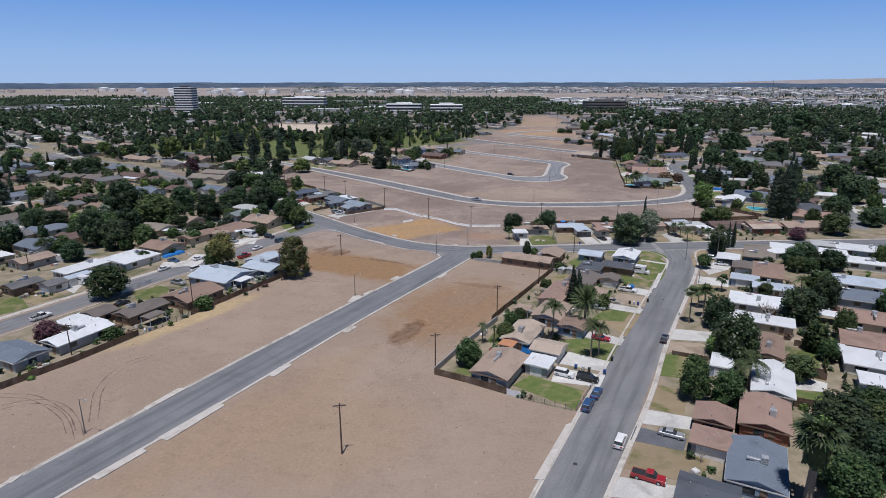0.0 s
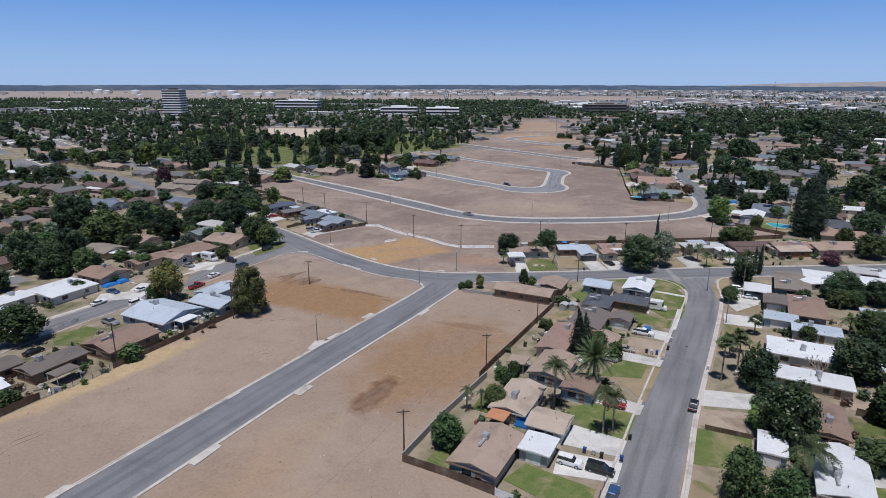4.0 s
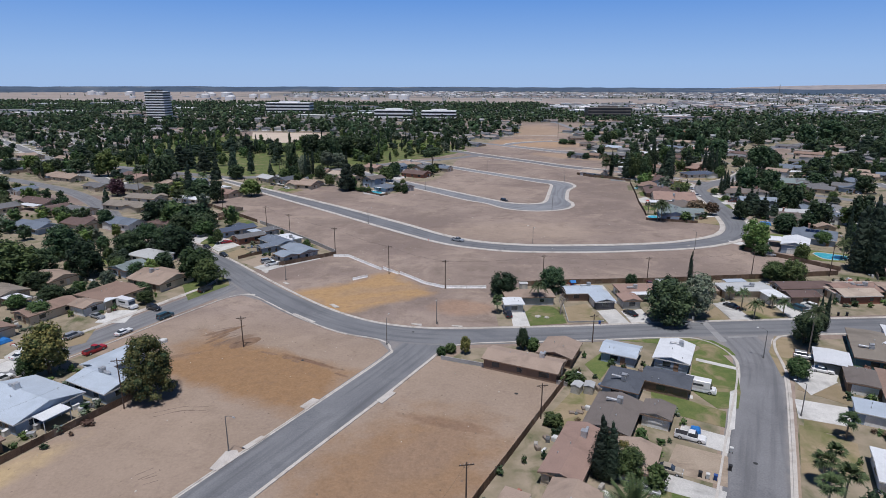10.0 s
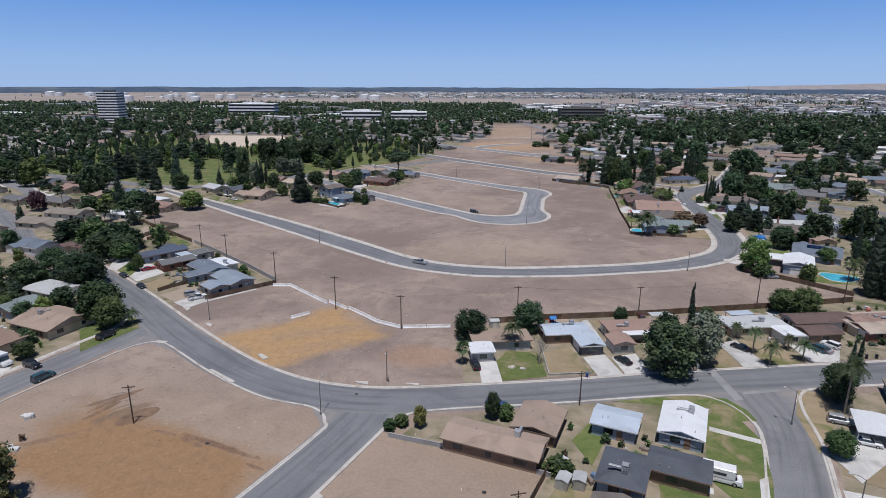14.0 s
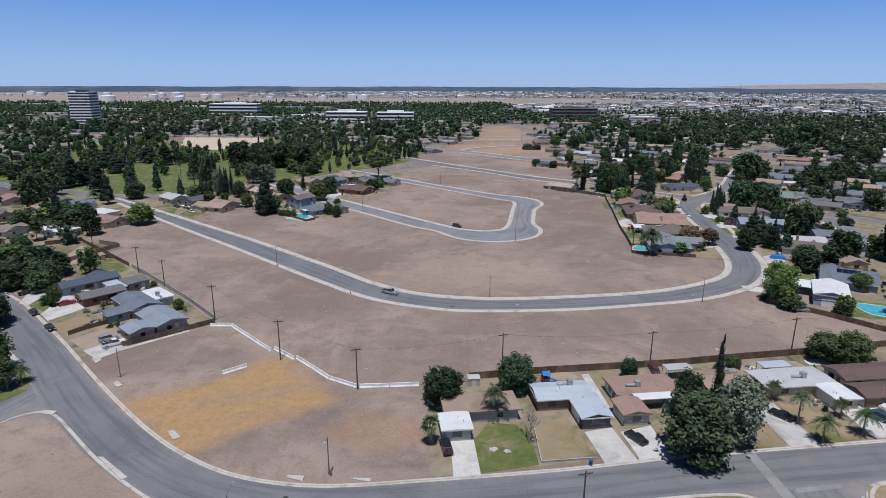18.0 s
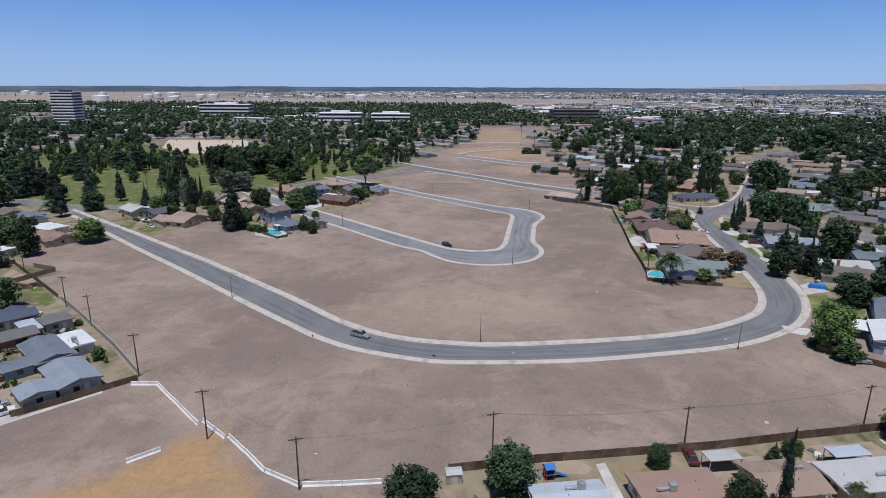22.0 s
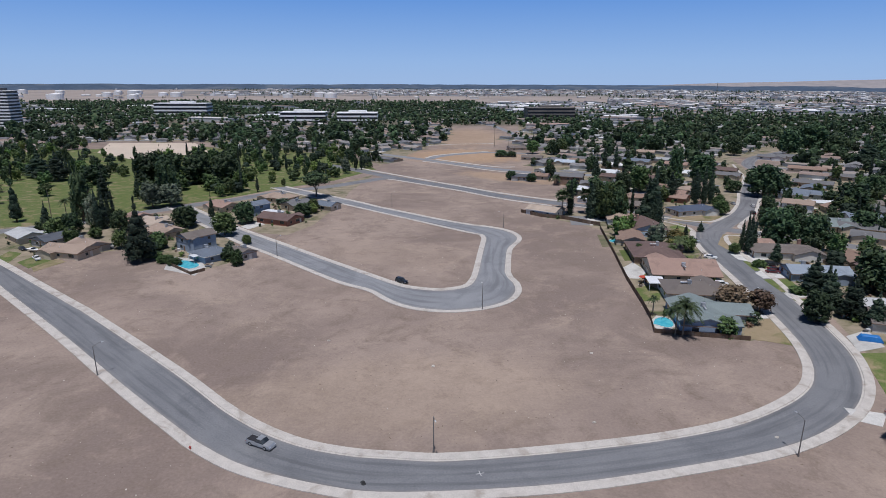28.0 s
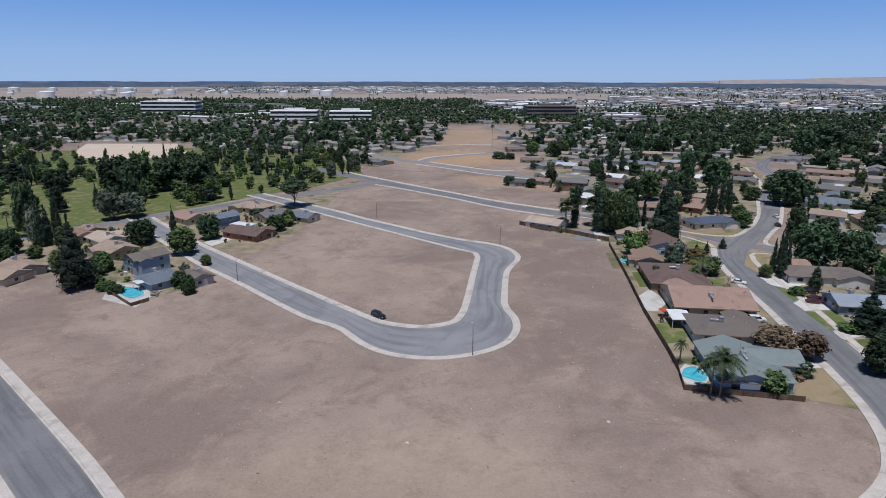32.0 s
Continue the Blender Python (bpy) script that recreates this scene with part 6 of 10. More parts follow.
house(-29.5, 563.5, 19.9, 13.0, -30, "hip", "tan", "cream", cooler=True)
house(-53.5, 541.6, 15.6, 12.0, -42, "gable", "pink", "cream", cooler=True)
house(-16.1, 543.2, 14.0, 11.0, 48, "gable", "grey", "cream", cooler=True)
house(0.3, 539.9, 11.5, 10.0, -30, "gable", "slate", "cream", cooler=True)
house(-37.0, 447.7, 4.0, 5.0, -42, "flat", "white", "white", porch=True)
house(-24.3, 523.2, 10.6, 6.0, -30, "flat", "white", "white", porch=True)

# tall park trees
tree(-138.6, 566.0, 19.0, 5.2, "conifer")
tree(-124.4, 565.0, 19.5, 4.6, "conifer")
tree(-89.5, 563.0, 25.0, 6.6, "dark")
tree(-91.8, 547.0, 15.0, 6.2, "grey")
tree(-127.0, 536.0, 9.0, 3.4, "queen")
tree(-122.5, 533.5, 8.5, 3.2, "queen")
tree(-110.5, 574.0, 15.0, 2.6, "conifer")

# houses east of the bare lots
house(122.2, 381.4, 20.6, 14.0, 79, "gable", "sage", "blue", cooler=True)
house(131.9, 383.9, 10.5, 12.5, 79, "gable", "sage", "grey", garage=True)
house(130.7, 401.9, 14.4, 19.6, 79, "hip", "greybrown", "white", cooler=True)
house(136.2, 422.9, 20.3, 23.1, 79, "gable", "pink", "cream", cooler=True)
house(136.0, 444.9, 22.5, 19.0, 79, "hip", "darkbrown", "brown", cooler=True)
house(147.6, 482.4, 19.6, 18.4, 79, "gable", "darkbrown", "paleblue", chimney=True)
house(121.8, 409.5, 7.6, 5.6, 79, "flat", "white", "blue", porch=True)
house(187.2, 443.1, 26.0, 13.0, -12, "hip", "greybrown", "white", chimney=True)
house(183.6, 454.2, 10.3, 9.0, -12, "gable", "pink", "white", garage=True)
house(181.7, 416.5, 20.5, 12.0, -12, "gable", "steel", "blue", cooler=True)
house(173.1, 400.3, 5.7, 6.0, -12, "flat", "white", "white", garage=True)
house(176.2, 373.5, 14.2, 17.2, 64, "gable", "greybrown", "white", chimney=True)
house(151.4, 320.4, 15.9, 10.1, 59, "gable", "white", "blue", h=3.6, garage=True)
house(148.3, 328.4, 8.8, 6.4, 59, "flat", "white", "white", porch=True)
house(167.8, 336.1, 16.0, 16.9, 59, "gable", "slate", "blue", chimney=True, solar=True)
house(187.5, 519.3, 24.6, 12.0, 12, "hip", "navy", "white", chimney=True)
house(111.4, 521.2, 17.0, 11.0, -40, "gable", "beige", "white")
house(275.7, 559.0, 25.0, 11.0, -40, "gable", "slate", "white")
house(242.7, 517.6, 14.7, 11.0, -40, "gable", "tan", "white", storeys=2)
house(303.5, 592.9, 23.4, 11.0, -40, "gable", "grey", "cream")
house(164.0, 530.5, 18.6, 11.0, -40, "gable", "greybrown", "cream")
house(194.5, 550.2, 11.0, 11.0, -40, "gable", "pink", "brick")
house(121.0, 629.0, 12.6, 9.0, -30, "gable", "charcoal", "grey")
house(134.5, 632.5, 12.6, 10.0, -30, "gable", "brown", "grey")
house(143.0, 657.0, 13.0, 10.0, 40, "gable", "palegrey", "white")
house(149.0, 612.0, 19.0, 12.0, -24, "gable", "grey", "brown", storeys=2)
house(161.0, 597.5, 17.0, 10.0, -24, "gable", "grey", "cream")
house(171.0, 701.0, 17.0, 11.0, -30, "gable", "paleblue", "cream")
house(190.0, 719.0, 16.0, 11.0, -30, "gable", "grey", "cream")
house(150.5, 806.0, 17.0, 11.0, 10, "gable", "greybrown", "cream")
house(172.0, 803.0, 16.0, 11.0, 10, "gable", "grey", "white")
house(150.0, 731.0, 18.0, 10.0, -20, "gable", "greybrown", "cream")
house(248.0, 938.0, 20.0, 12.0, -10, "gable", "navy", "cream")
house(197.0, 880.0, 20.0, 12.0, 0, "gable", "tan", "cream")
house(307.5, 901.5, 18.0, 13.0, -20, "gable", "orange", "cream")
house(263.0, 767.0, 18.0, 11.0, -30, "gable", "tan", "cream")
house(141.5, 550.0, 9.0, 6.0, -40, "flat", "white", "white")
tree(114.0, 630.5, 6.5, 4.6, "dark")
tree(126.0, 621.5, 6.0, 4.2, "dark")
tree(142.3, 637.5, 10.0, 4.6, "dark")
tree(139.0, 606.5, 8.0, 4.6, "queen")
tree(134.0, 838.0, 22.0, 2.6, "fan")
tree(148.0, 834.0, 17.0, 3.2, "fan")
tree(127.5, 756.0, 6.5, 6.8, "dark")
tree(136.5, 754.0, 5.5, 5.2, "dark")
tree(160.0, 777.0, 13.0, 7.5, "broad")
tree(178.0, 768.0, 15.0, 7.0, "dark")
tree(187.5, 780.0, 14.0, 7.5, "broad")
tree(172.5, 830.0, 15.0, 4.6, "conifer")
tree(180.0, 664.0, 13.0, 5.4, "dark")
tree(197.0, 684.0, 17.0, 2.6, "cypress")
tree(203.0, 676.0, 19.0, 2.8, "cypress")
tree(209.0, 668.0, 17.0, 2.5, "cypress")
house(238.4, 642.0, 13.9, 11.0, -40, "gable", "white", "white")
house(361.6, 653.4, 14.5, 11.0, -40, "gable", "tan", "cream")
house(374.1, 728.1, 18.0, 11.0, -40, "gable", "grey", "white")
house(265.4, 629.3, 18.9, 11.0, -40, "gable", "grey", "cream")
house(234.4, 484.1, 16.4, 21.3, 79, "gable", "sage", "cream")

# more houses east of the worn street
house(138.2, 224.6, 26.0, 11.0, 154, "flat", "white", "white", cooler=True)
house(151.7, 232.4, 14.5, 9.0, 154, "flat", "palegrey", "cream", cooler=True)
house(159.3, 227.7, 15.6, 11.0, 154, "flat", "white", "blue", cooler=True)
house(150.8, 210.3, 15.1, 10.0, 154, "flat", "white", "white", cooler=True)
house(132.0, 188.4, 20.7, 11.0, 154, "flat", "paleblue", "white", cooler=True)
house(125.1, 174.4, 20.2, 12.0, 154, "gable", "slate", "blue", cooler=True)
house(117.7, 156.4, 14.3, 12.0, 154, "gable", "pink", "cream", cooler=True)
house(108.6, 141.0, 14.9, 12.0, 154, "gable", "pink", "cream", cooler=True)
house(157.6, 264.6, 19.6, 10.0, 5.5, "gable", "tan", "cream", cooler=True)
house(141.4, 266.2, 17.5, 10.0, 5.5, "gable", "pink", "cream", cooler=True)
house(211.3, 341.0, 23.0, 12.0, -20, "flat", "white", "white", cooler=True)
house(301.8, 515.5, 20.5, 11.0, -30, "gable", "tan", "cream", cooler=True)
house(241.6, 477.9, 25.5, 11.0, -30, "gable", "grey", "cream", cooler=True)
house(257.1, 370.5, 17.2, 11.0, -30, "gable", "palegrey", "cream", cooler=True)
house(285.8, 442.9, 20.1, 11.0, -30, "gable", "tan", "cream", cooler=True)
house(107.2, 159.3, 6.5, 5.0, 154, "flat", "white", "white", porch=True)
house(96.9, 137.0, 4.7, 5.0, 154, "flat", "white", "white", porch=True)

# gardens behind the eastern row
house(102.1, 130.4, 13.0, 11.0, 154, "flat", "white", "white", cooler=True)
house(97.0, 119.9, 9.0, 7.0, 154, "flat", "white", "blue")
fence([(82.4, 128.2), (88.1, 124.6)], "wood", 1.8)
fence([(88.1, 124.6), (95.9, 140.6), (108.1, 163.3)], "wood", 1.7)
fence([(74.5, 113.5), (77.4, 111.8)], "wood", 1.6)
fence([(90.6, 143.1), (95.4, 140.6)], "wood", 1.7)
yard((88.5, 139.7), (94.0, 138.6), (89.6, 129.8), (84.7, 132.5), mat="lawn")
yard((78.7, 120.2), (84.9, 119.0), (82.2, 114.2), (75.5, 114.9), mat="lawn")
yard((81.9, 127.1), (87.3, 123.6), (85.5, 120.5), (79.7, 122.8), mat="concrete")
yard((104.0, 151.3), (108.8, 150.7), (104.1, 143.5), (100.6, 144.8), mat="lawn")
yard((92.5, 150.9), (101.1, 153.0), (96.8, 144.0), (91.0, 145.1), mat="soil")
tree(77.4, 102.9, 9.5, 5.6, "dark")
tree(85.9, 106.7, 8.5, 5.0, "broad")
tree(77.4, 95.0, 8.0, 5.2, "dark")
tree(68.8, 85.0, 7.5, 5.0, "broad")
tree(67.3, 88.3, 4.5, 2.6, "round")
tree(100.0, 158.9, 11.0, 6.2, "dark")
tree(118.8, 182.3, 8.5, 5.0, "broad")
tree(133.1, 218.1, 8.0, 4.6, "dark")
tree(125.9, 212.3, 7.0, 4.0, "dark")

# houses round the western streets
house(-226.6, 376.1, 17.9, 11.0, 66, "gable", "grey", "cream")
house(-239.9, 384.6, 20.2, 11.0, -24, "gable", "greybrown", "cream")
house(-254.4, 387.7, 19.1, 11.0, -24, "gable", "greybrown", "cream")
house(-217.0, 394.9, 24.0, 11.0, -24, "gable", "darkbrown", "cream")
house(-197.7, 377.3, 13.5, 10.0, 66, "gable", "darkbrown", "cream")
house(-180.5, 339.0, 20.2, 11.0, -24, "gable", "slate", "blue")
house(-162.9, 345.4, 16.7, 11.0, -24, "gable", "darkbrown", "cream")
house(-142.9, 347.6, 17.0, 11.0, -24, "gable", "slate", "white")
house(-124.8, 348.3, 14.1, 10.0, -24, "gable", "darkbrown", "cream")
house(-163.5, 387.7, 25.8, 12.0, -15, "gable", "greytan", "cream")
house(-166.1, 409.0, 20.9, 11.0, -15, "gable", "greytan", "white")
house(-182.0, 374.5, 16.1, 10.0, -24, "gable", "grey", "cream")
house(-203.5, 318.7, 10.7, 11.0, 66, "gable", "darkbrown", "cream")
house(-182.7, 294.9, 11.0, 10.0, -24, "gable", "brown", "white")
house(-161.8, 283.9, 13.1, 11.0, 66, "gable", "grey", "cream")
house(-148.0, 262.1, 12.0, 11.0, 66, "flat", "palegrey", "white")
house(-130.2, 251.6, 14.6, 11.0, -24, "gable", "greytan", "cream")
house(-123.3, 267.0, 12.1, 11.0, -24, "gable", "tan", "cream")
house(-104.3, 294.8, 14.9, 10.0, -24, "flat", "palegrey", "white")
house(-104.4, 279.6, 10.7, 10.0, 66, "gable", "sage", "blue")
house(-257.1, 479.1, 22.4, 11.0, -24, "gable", "tan", "cream")
house(-215.4, 445.6, 16.7, 11.0, -24, "gable", "grey", "cream")
house(-188.8, 439.4, 19.4, 11.0, -24, "gable", "grey", "cream")
house(-366.6, 557.4, 26.0, 11.0, -24, "gable", "pink", "cream")
house(-367.9, 596.8, 25.5, 11.0, -24, "gable", "tan", "cream")
house(-323.1, 580.6, 22.8, 11.0, -24, "gable", "tan", "cream")
house(-321.2, 473.4, 15.5, 11.0, -24, "gable", "grey", "cream")
house(-252.1, 429.6, 13.4, 10.0, 66, "gable", "slate", "white")
house(-173.2, 266.0, 11.1, 11.0, 66, "gable", "greytan", "cream")
house(-200.3, 297.3, 12.7, 11.0, 66, "gable", "grey", "cream")
house(-232.6, 345.5, 14.8, 11.0, 66, "gable", "tan", "cream")
house(-121.3, 246.3, 8.0, 5.0, -24, "flat", "white", "white", porch=True)
house(-215.1, 383.8, 14.0, 5.0, -24, "flat", "white", "white", porch=True)

# houses beyond the eastern bend
house(343.6, 617.4, 26.0, 11.0, -40, "gable", "grey", "cream")
house(266.6, 556.6, 15.9, 11.0, -40, "gable", "slate", "white")
house(289.0, 574.1, 16.8, 11.0, 50, "gable", "slate", "cream")
house(239.1, 459.6, 19.7, 11.0, -40, "gable", "grey", "cream")
house(259.9, 471.2, 14.9, 11.0, -40, "gable", "grey", "white")
house(263.5, 462.3, 14.7, 11.0, 50, "gable", "slate", "blue")
house(342.1, 654.7, 25.7, 11.0, -40, "gable", "brown", "cream")
house(358.7, 725.7, 22.4, 11.0, -40, "gable", "grey", "white")
house(180.9, 383.5, 18.3, 12.0, -10, "gable", "palegrey", "cream")
house(182.3, 355.0, 8.7, 10.0, -10, "gable", "tan", "cream")
house(254.2, 684.5, 19.6, 11.0, -40, "gable", "pink", "cream")
house(277.0, 654.0, 19.0, 11.0, -40, "gable", "darkbrown", "cream")
house(186.6, 645.8, 14.6, 11.0, -40, "gable", "white", "white")
house(231.6, 705.3, 22.1, 11.0, -40, "gable", "slate", "cream")
house(206.8, 619.3, 18.8, 11.0, -40, "gable", "darkbrown", "cream")
house(243.3, 769.2, 22.1, 11.0, -40, "gable", "grey", "cream")
house(199.3, 563.5, 12.5, 10.0, -40, "gable", "pink", "cream")
house(184.5, 704.6, 19.4, 11.0, -40, "gable", "brown", "cream")
house(313.2, 536.3, 18.0, 11.0, -40, "gable", "tan", "cream")

# trees
tree(-130.5, 352.9, 12.5, 8.5, "dark")
tree(-120.0, 350.0, 11.9, 8.1, "broad")
tree(-109.0, 345.8, 12.5, 8.5, "dark")
tree(-105.7, 349.8, 9.0, 6.1, "dark")
tree(-111.5, 335.1, 9.8, 5.6, "dark")
tree(-100.1, 333.2, 7.6, 5.2, "broad")
tree(-97.7, 302.9, 12.4, 7.3, "dark")
tree(-96.9, 308.2, 7.6, 3.6, "broad")
tree(-76.9, 273.6, 11.8, 7.4, "round")
tree(-88.3, 319.7, 6.8, 2.4, "round")
tree(-91.6, 320.8, 3.2, 2.1, "shrub")
tree(-73.6, 310.6, 4.0, 1.6, "bare")
tree(-73.8, 337.6, 2.9, 1.3, "yellow")
tree(-49.7, 316.0, 3.7, 1.7, "shrub")
tree(-66.4, 337.5, 2.0, 1.1, "shrub")
tree(-162.7, 421.8, 9.1, 5.6, "dark")
tree(-149.8, 413.6, 8.6, 2.8, "fan")
tree(-146.7, 413.5, 8.1, 2.5, "fan")
tree(-145.9, 425.2, 10.3, 6.4, "dark")
tree(-140.5, 425.2, 11.7, 5.5, "dark")
tree(-52.7, 193.9, 14.8, 6.3, "oval")
tree(-105.2, 171.2, 10.9, 6.6, "round")
tree(-81.7, 203.6, 13.0, 5.2, "yellow")
tree(-85.2, 201.9, 6.0, 3.2, "round")
tree(-103.1, 140.0, 5.4, 3.7, "plum")
tree(6.9, 129.5, 7.3, 3.4, "broad")
tree(10.7, 142.2, 6.1, 1.8, "palm")
tree(13.7, 142.4, 5.1, 1.5, "palm")
tree(16.7, 143.0, 5.5, 2.8, "round")
tree(28.9, 143.4, 12.5, 4.1, "queen")
tree(37.1, 134.8, 10.7, 3.4, "queen")
tree(39.2, 135.8, 9.6, 3.0, "queen")
tree(39.1, 153.1, 12.3, 4.5, "date")
tree(38.5, 170.0, 12.7, 2.1, "cypress")
tree(40.2, 169.4, 11.7, 2.1, "cypress")
tree(43.5, 169.3, 6.8, 3.1, "round")
tree(69.0, 157.1, 11.1, 2.4, "fan")
tree(74.4, 161.3, 10.1, 2.7, "fan")
tree(75.4, 154.5, 10.1, 4.5, "dark")
tree(70.6, 132.4, 13.8, 5.7, "magnolia")
tree(68.9, 121.0, 9.4, 4.6, "queen")
tree(54.8, 115.5, 10.5, 4.0, "broad")
tree(60.9, 113.5, 8.4, 3.7, "broad")
tree(60.1, 81.5, 17.2, 4.4, "bigfan")
tree(75.4, 99.3, 8.9, 4.7, "dark")
tree(85.4, 105.2, 7.4, 4.6, "broad")
tree(68.0, 83.7, 8.5, 5.0, "broad")
tree(77.3, 89.6, 8.9, 4.7, "dark")
tree(90.5, 156.5, 8.8, 4.0, "bare")
tree(92.5, 207.8, 5.5, 3.0, "round")
tree(105.1, 228.3, 9.0, 3.9, "dark")
tree(103.1, 222.3, 13.6, 4.0, "queen")
tree(112.3, 234.9, 11.2, 1.2, "cypress")
tree(114.9, 236.1, 11.4, 1.2, "cypress")
tree(99.4, 260.6, 4.8, 2.5, "queen")
tree(98.9, 251.1, 7.6, 2.6, "queen")
tree(99.6, 244.4, 6.6, 2.9, "queen")
tree(109.1, 253.2, 4.6, 2.2, "queen")
tree(109.1, 246.8, 6.2, 3.0, "queen")
tree(73.2, 240.5, 13.5, 7.3, "dark")
tree(83.0, 245.0, 14.0, 5.4, "grey")
tree(84.7, 256.7, 17.5, 1.3, "cypress")
tree(78.9, 256.6, 9.6, 3.2, "dark")
tree(97.4, 274.4, 3.6, 2.2, "round")
tree(93.0, 272.6, 4.2, 1.7, "conifer")
tree(27.7, 260.6, 8.6, 5.0, "dark")
tree(44.4, 265.6, 9.2, 4.8, "dark")
tree(38.1, 253.7, 8.1, 3.2, "queen")
tree(43.8, 245.5, 8.9, 2.6, "bare")
tree(25.1, 245.9, 6.0, 2.5, "fanlow")
tree(71.5, 271.4, 5.0, 2.3, "dark")
tree(126.6, 275.5, 9.3, 4.9, "round")
tree(15.5, 218.1, 5.1, 1.5, "yellow")
tree(30.2, 221.1, 6.5, 1.7, "dark")
tree(32.9, 221.1, 3.5, 1.9, "shrub")
tree(-71.3, 268.0, 9.4, 4.8, "round")
tree(-78.5, 273.3, 8.9, 4.6, "round")
tree(-68.1, 268.1, 5.4, 2.8, "queen")
tree(-67.0, 271.2, 5.1, 2.8, "queen")
tree(-89.2, 258.9, 3.9, 2.4, "dark")
tree(-92.2, 267.2, 3.3, 2.2, "dark")
tree(-92.2, 267.2, 3.3, 3.0, "shrub")
tree(-111.7, 428.2, 10.6, 7.2, "bright")
tree(-58.7, 467.3, 7.0, 4.3, "shrub")
tree(-55.1, 455.2, 2.2, 3.1, "shrub")
tree(-49.9, 449.7, 2.2, 3.0, "shrub")
tree(-10.0, 571.9, 14.3, 10.1, "umbrella")
tree(-37.7, 486.5, 11.1, 6.1, "broad")
tree(-25.1, 472.9, 3.8, 2.3, "round")
tree(133.8, 318.8, 13.8, 5.8, "bright")
tree(136.7, 389.5, 8.0, 5.4, "rust")
tree(144.1, 387.2, 7.4, 4.1, "rust")
tree(147.8, 420.7, 8.8, 4.6, "bare")
tree(178.8, 452.0, 14.9, 1.9, "cypress")
tree(178.8, 449.5, 12.7, 1.5, "cypress")
tree(125.2, 372.2, 5.2, 3.8, "shrub")
tree(136.4, 380.0, 3.4, 2.5, "shrub")
tree(158.8, 292.9, 25.1, 4.7, "cypress")
tree(163.3, 288.7, 30.4, 5.3, "cypress")
tree(122.2, 278.9, 7.4, 5.0, "round")
tree(167.3, 299.3, 27.8, 4.8, "cypress")
tree(168.1, 295.6, 10.1, 5.3, "queen")
tree(163.3, 307.7, 9.2, 4.4, "queen")
tree(148.3, 455.4, 5.9, 3.7, "palm")
tree(134.2, 513.4, 20.2, 4.1, "dark")
tree(138.0, 505.7, 19.8, 5.4, "round")
tree(142.6, 505.5, 18.3, 5.4, "dark")
tree(119.8, 518.7, 13.3, 4.8, "fan")
tree(123.6, 518.5, 19.5, 2.3, "cypress")
tree(124.4, 522.6, 15.8, 4.5, "fan")
tree(121.1, 524.9, 12.7, 4.0, "palm")
tree(132.7, 511.7, 17.7, 3.9, "cypress")
tree(135.8, 509.5, 16.9, 3.3, "dark")
tree(138.6, 506.4, 21.1, 4.0, "dark")
tree(150.4, 521.1, 13.2, 4.7, "round")
tree(160.8, 505.2, 25.9, 4.5, "cypress")
tree(159.5, 508.2, 20.6, 3.7, "cypress")
tree(155.8, 505.5, 11.3, 2.9, "cypress")
tree(206.0, 557.2, 14.4, 1.8, "cypress")
tree(209.2, 557.0, 15.3, 2.1, "cypress")
tree(211.2, 553.6, 13.6, 1.8, "cypress")
tree(266.4, 571.8, 13.4, 9.1, "dark")
tree(204.7, 450.5, 16.3, 6.7, "dark")
tree(210.4, 493.0, 15.7, 4.4, "dark")
tree(201.9, 434.3, 12.1, 3.7, "round")
tree(156.6, 489.3, 15.6, 2.8, "cypress")
tree(154.4, 491.6, 11.7, 1.9, "cypress")
tree(201.2, 515.6, 8.2, 4.4, "round")
tree(221.3, 490.1, 10.8, 6.6, "dark")
tree(213.0, 469.7, 10.1, 4.9, "dark")
tree(211.4, 428.8, 8.6, 5.5, "round")
tree(247.9, 477.8, 10.4, 7.1, "dark")
tree(262.9, 512.2, 10.2, 6.9, "broad")
tree(317.2, 554.8, 16.5, 8.8, "dark")
tree(264.2, 595.9, 10.9, 5.3, "round")
tree(166.3, 562.7, 16.4, 5.9, "dark")
tree(183.2, 579.9, 17.2, 7.8, "broad")
tree(207.4, 598.7, 14.5, 6.7, "dark")
tree(145.1, 512.2, 11.4, 3.3, "round")
tree(152.1, 451.0, 7.0, 4.2, "round")
tree(173.4, 482.0, 5.2, 1.9, "conifer")
tree(153.3, 463.8, 6.1, 4.1, "yellow")
tree(-163.4, 285.5, 18.2, 9.3, "dark")
tree(-137.4, 265.4, 15.8, 10.0, "broad")
tree(-134.6, 277.7, 9.5, 5.7, "dark")
tree(-138.9, 295.9, 13.9, 6.7, "dark")
tree(-116.3, 274.2, 13.9, 6.6, "dark")
tree(-128.6, 262.0, 6.7, 5.0, "palm")
tree(-116.6, 301.7, 10.3, 6.0, "dark")
tree(-117.4, 317.8, 9.5, 5.8, "dark")
tree(-103.6, 307.4, 11.8, 5.5, "dark")
tree(-101.4, 336.7, 10.1, 6.0, "dark")
tree(-136.8, 379.4, 7.2, 4.9, "dark")
tree(-144.0, 240.9, 12.3, 6.3, "broad")
tree(-137.1, 241.1, 14.3, 6.2, "dark")
tree(-124.4, 229.8, 9.7, 4.8, "broad")
tree(-111.1, 248.5, 6.4, 4.4, "dark")
tree(-82.7, 249.5, 4.3, 2.9, "round")
tree(-108.1, 278.7, 6.0, 3.3, "broad")
tree(-153.4, 348.1, 9.0, 4.3, "dark")
tree(-180.7, 395.3, 11.9, 2.7, "conifer")
tree(-264.2, 411.4, 12.5, 7.5, "dark")
tree(-270.0, 432.8, 11.3, 7.7, "dark")
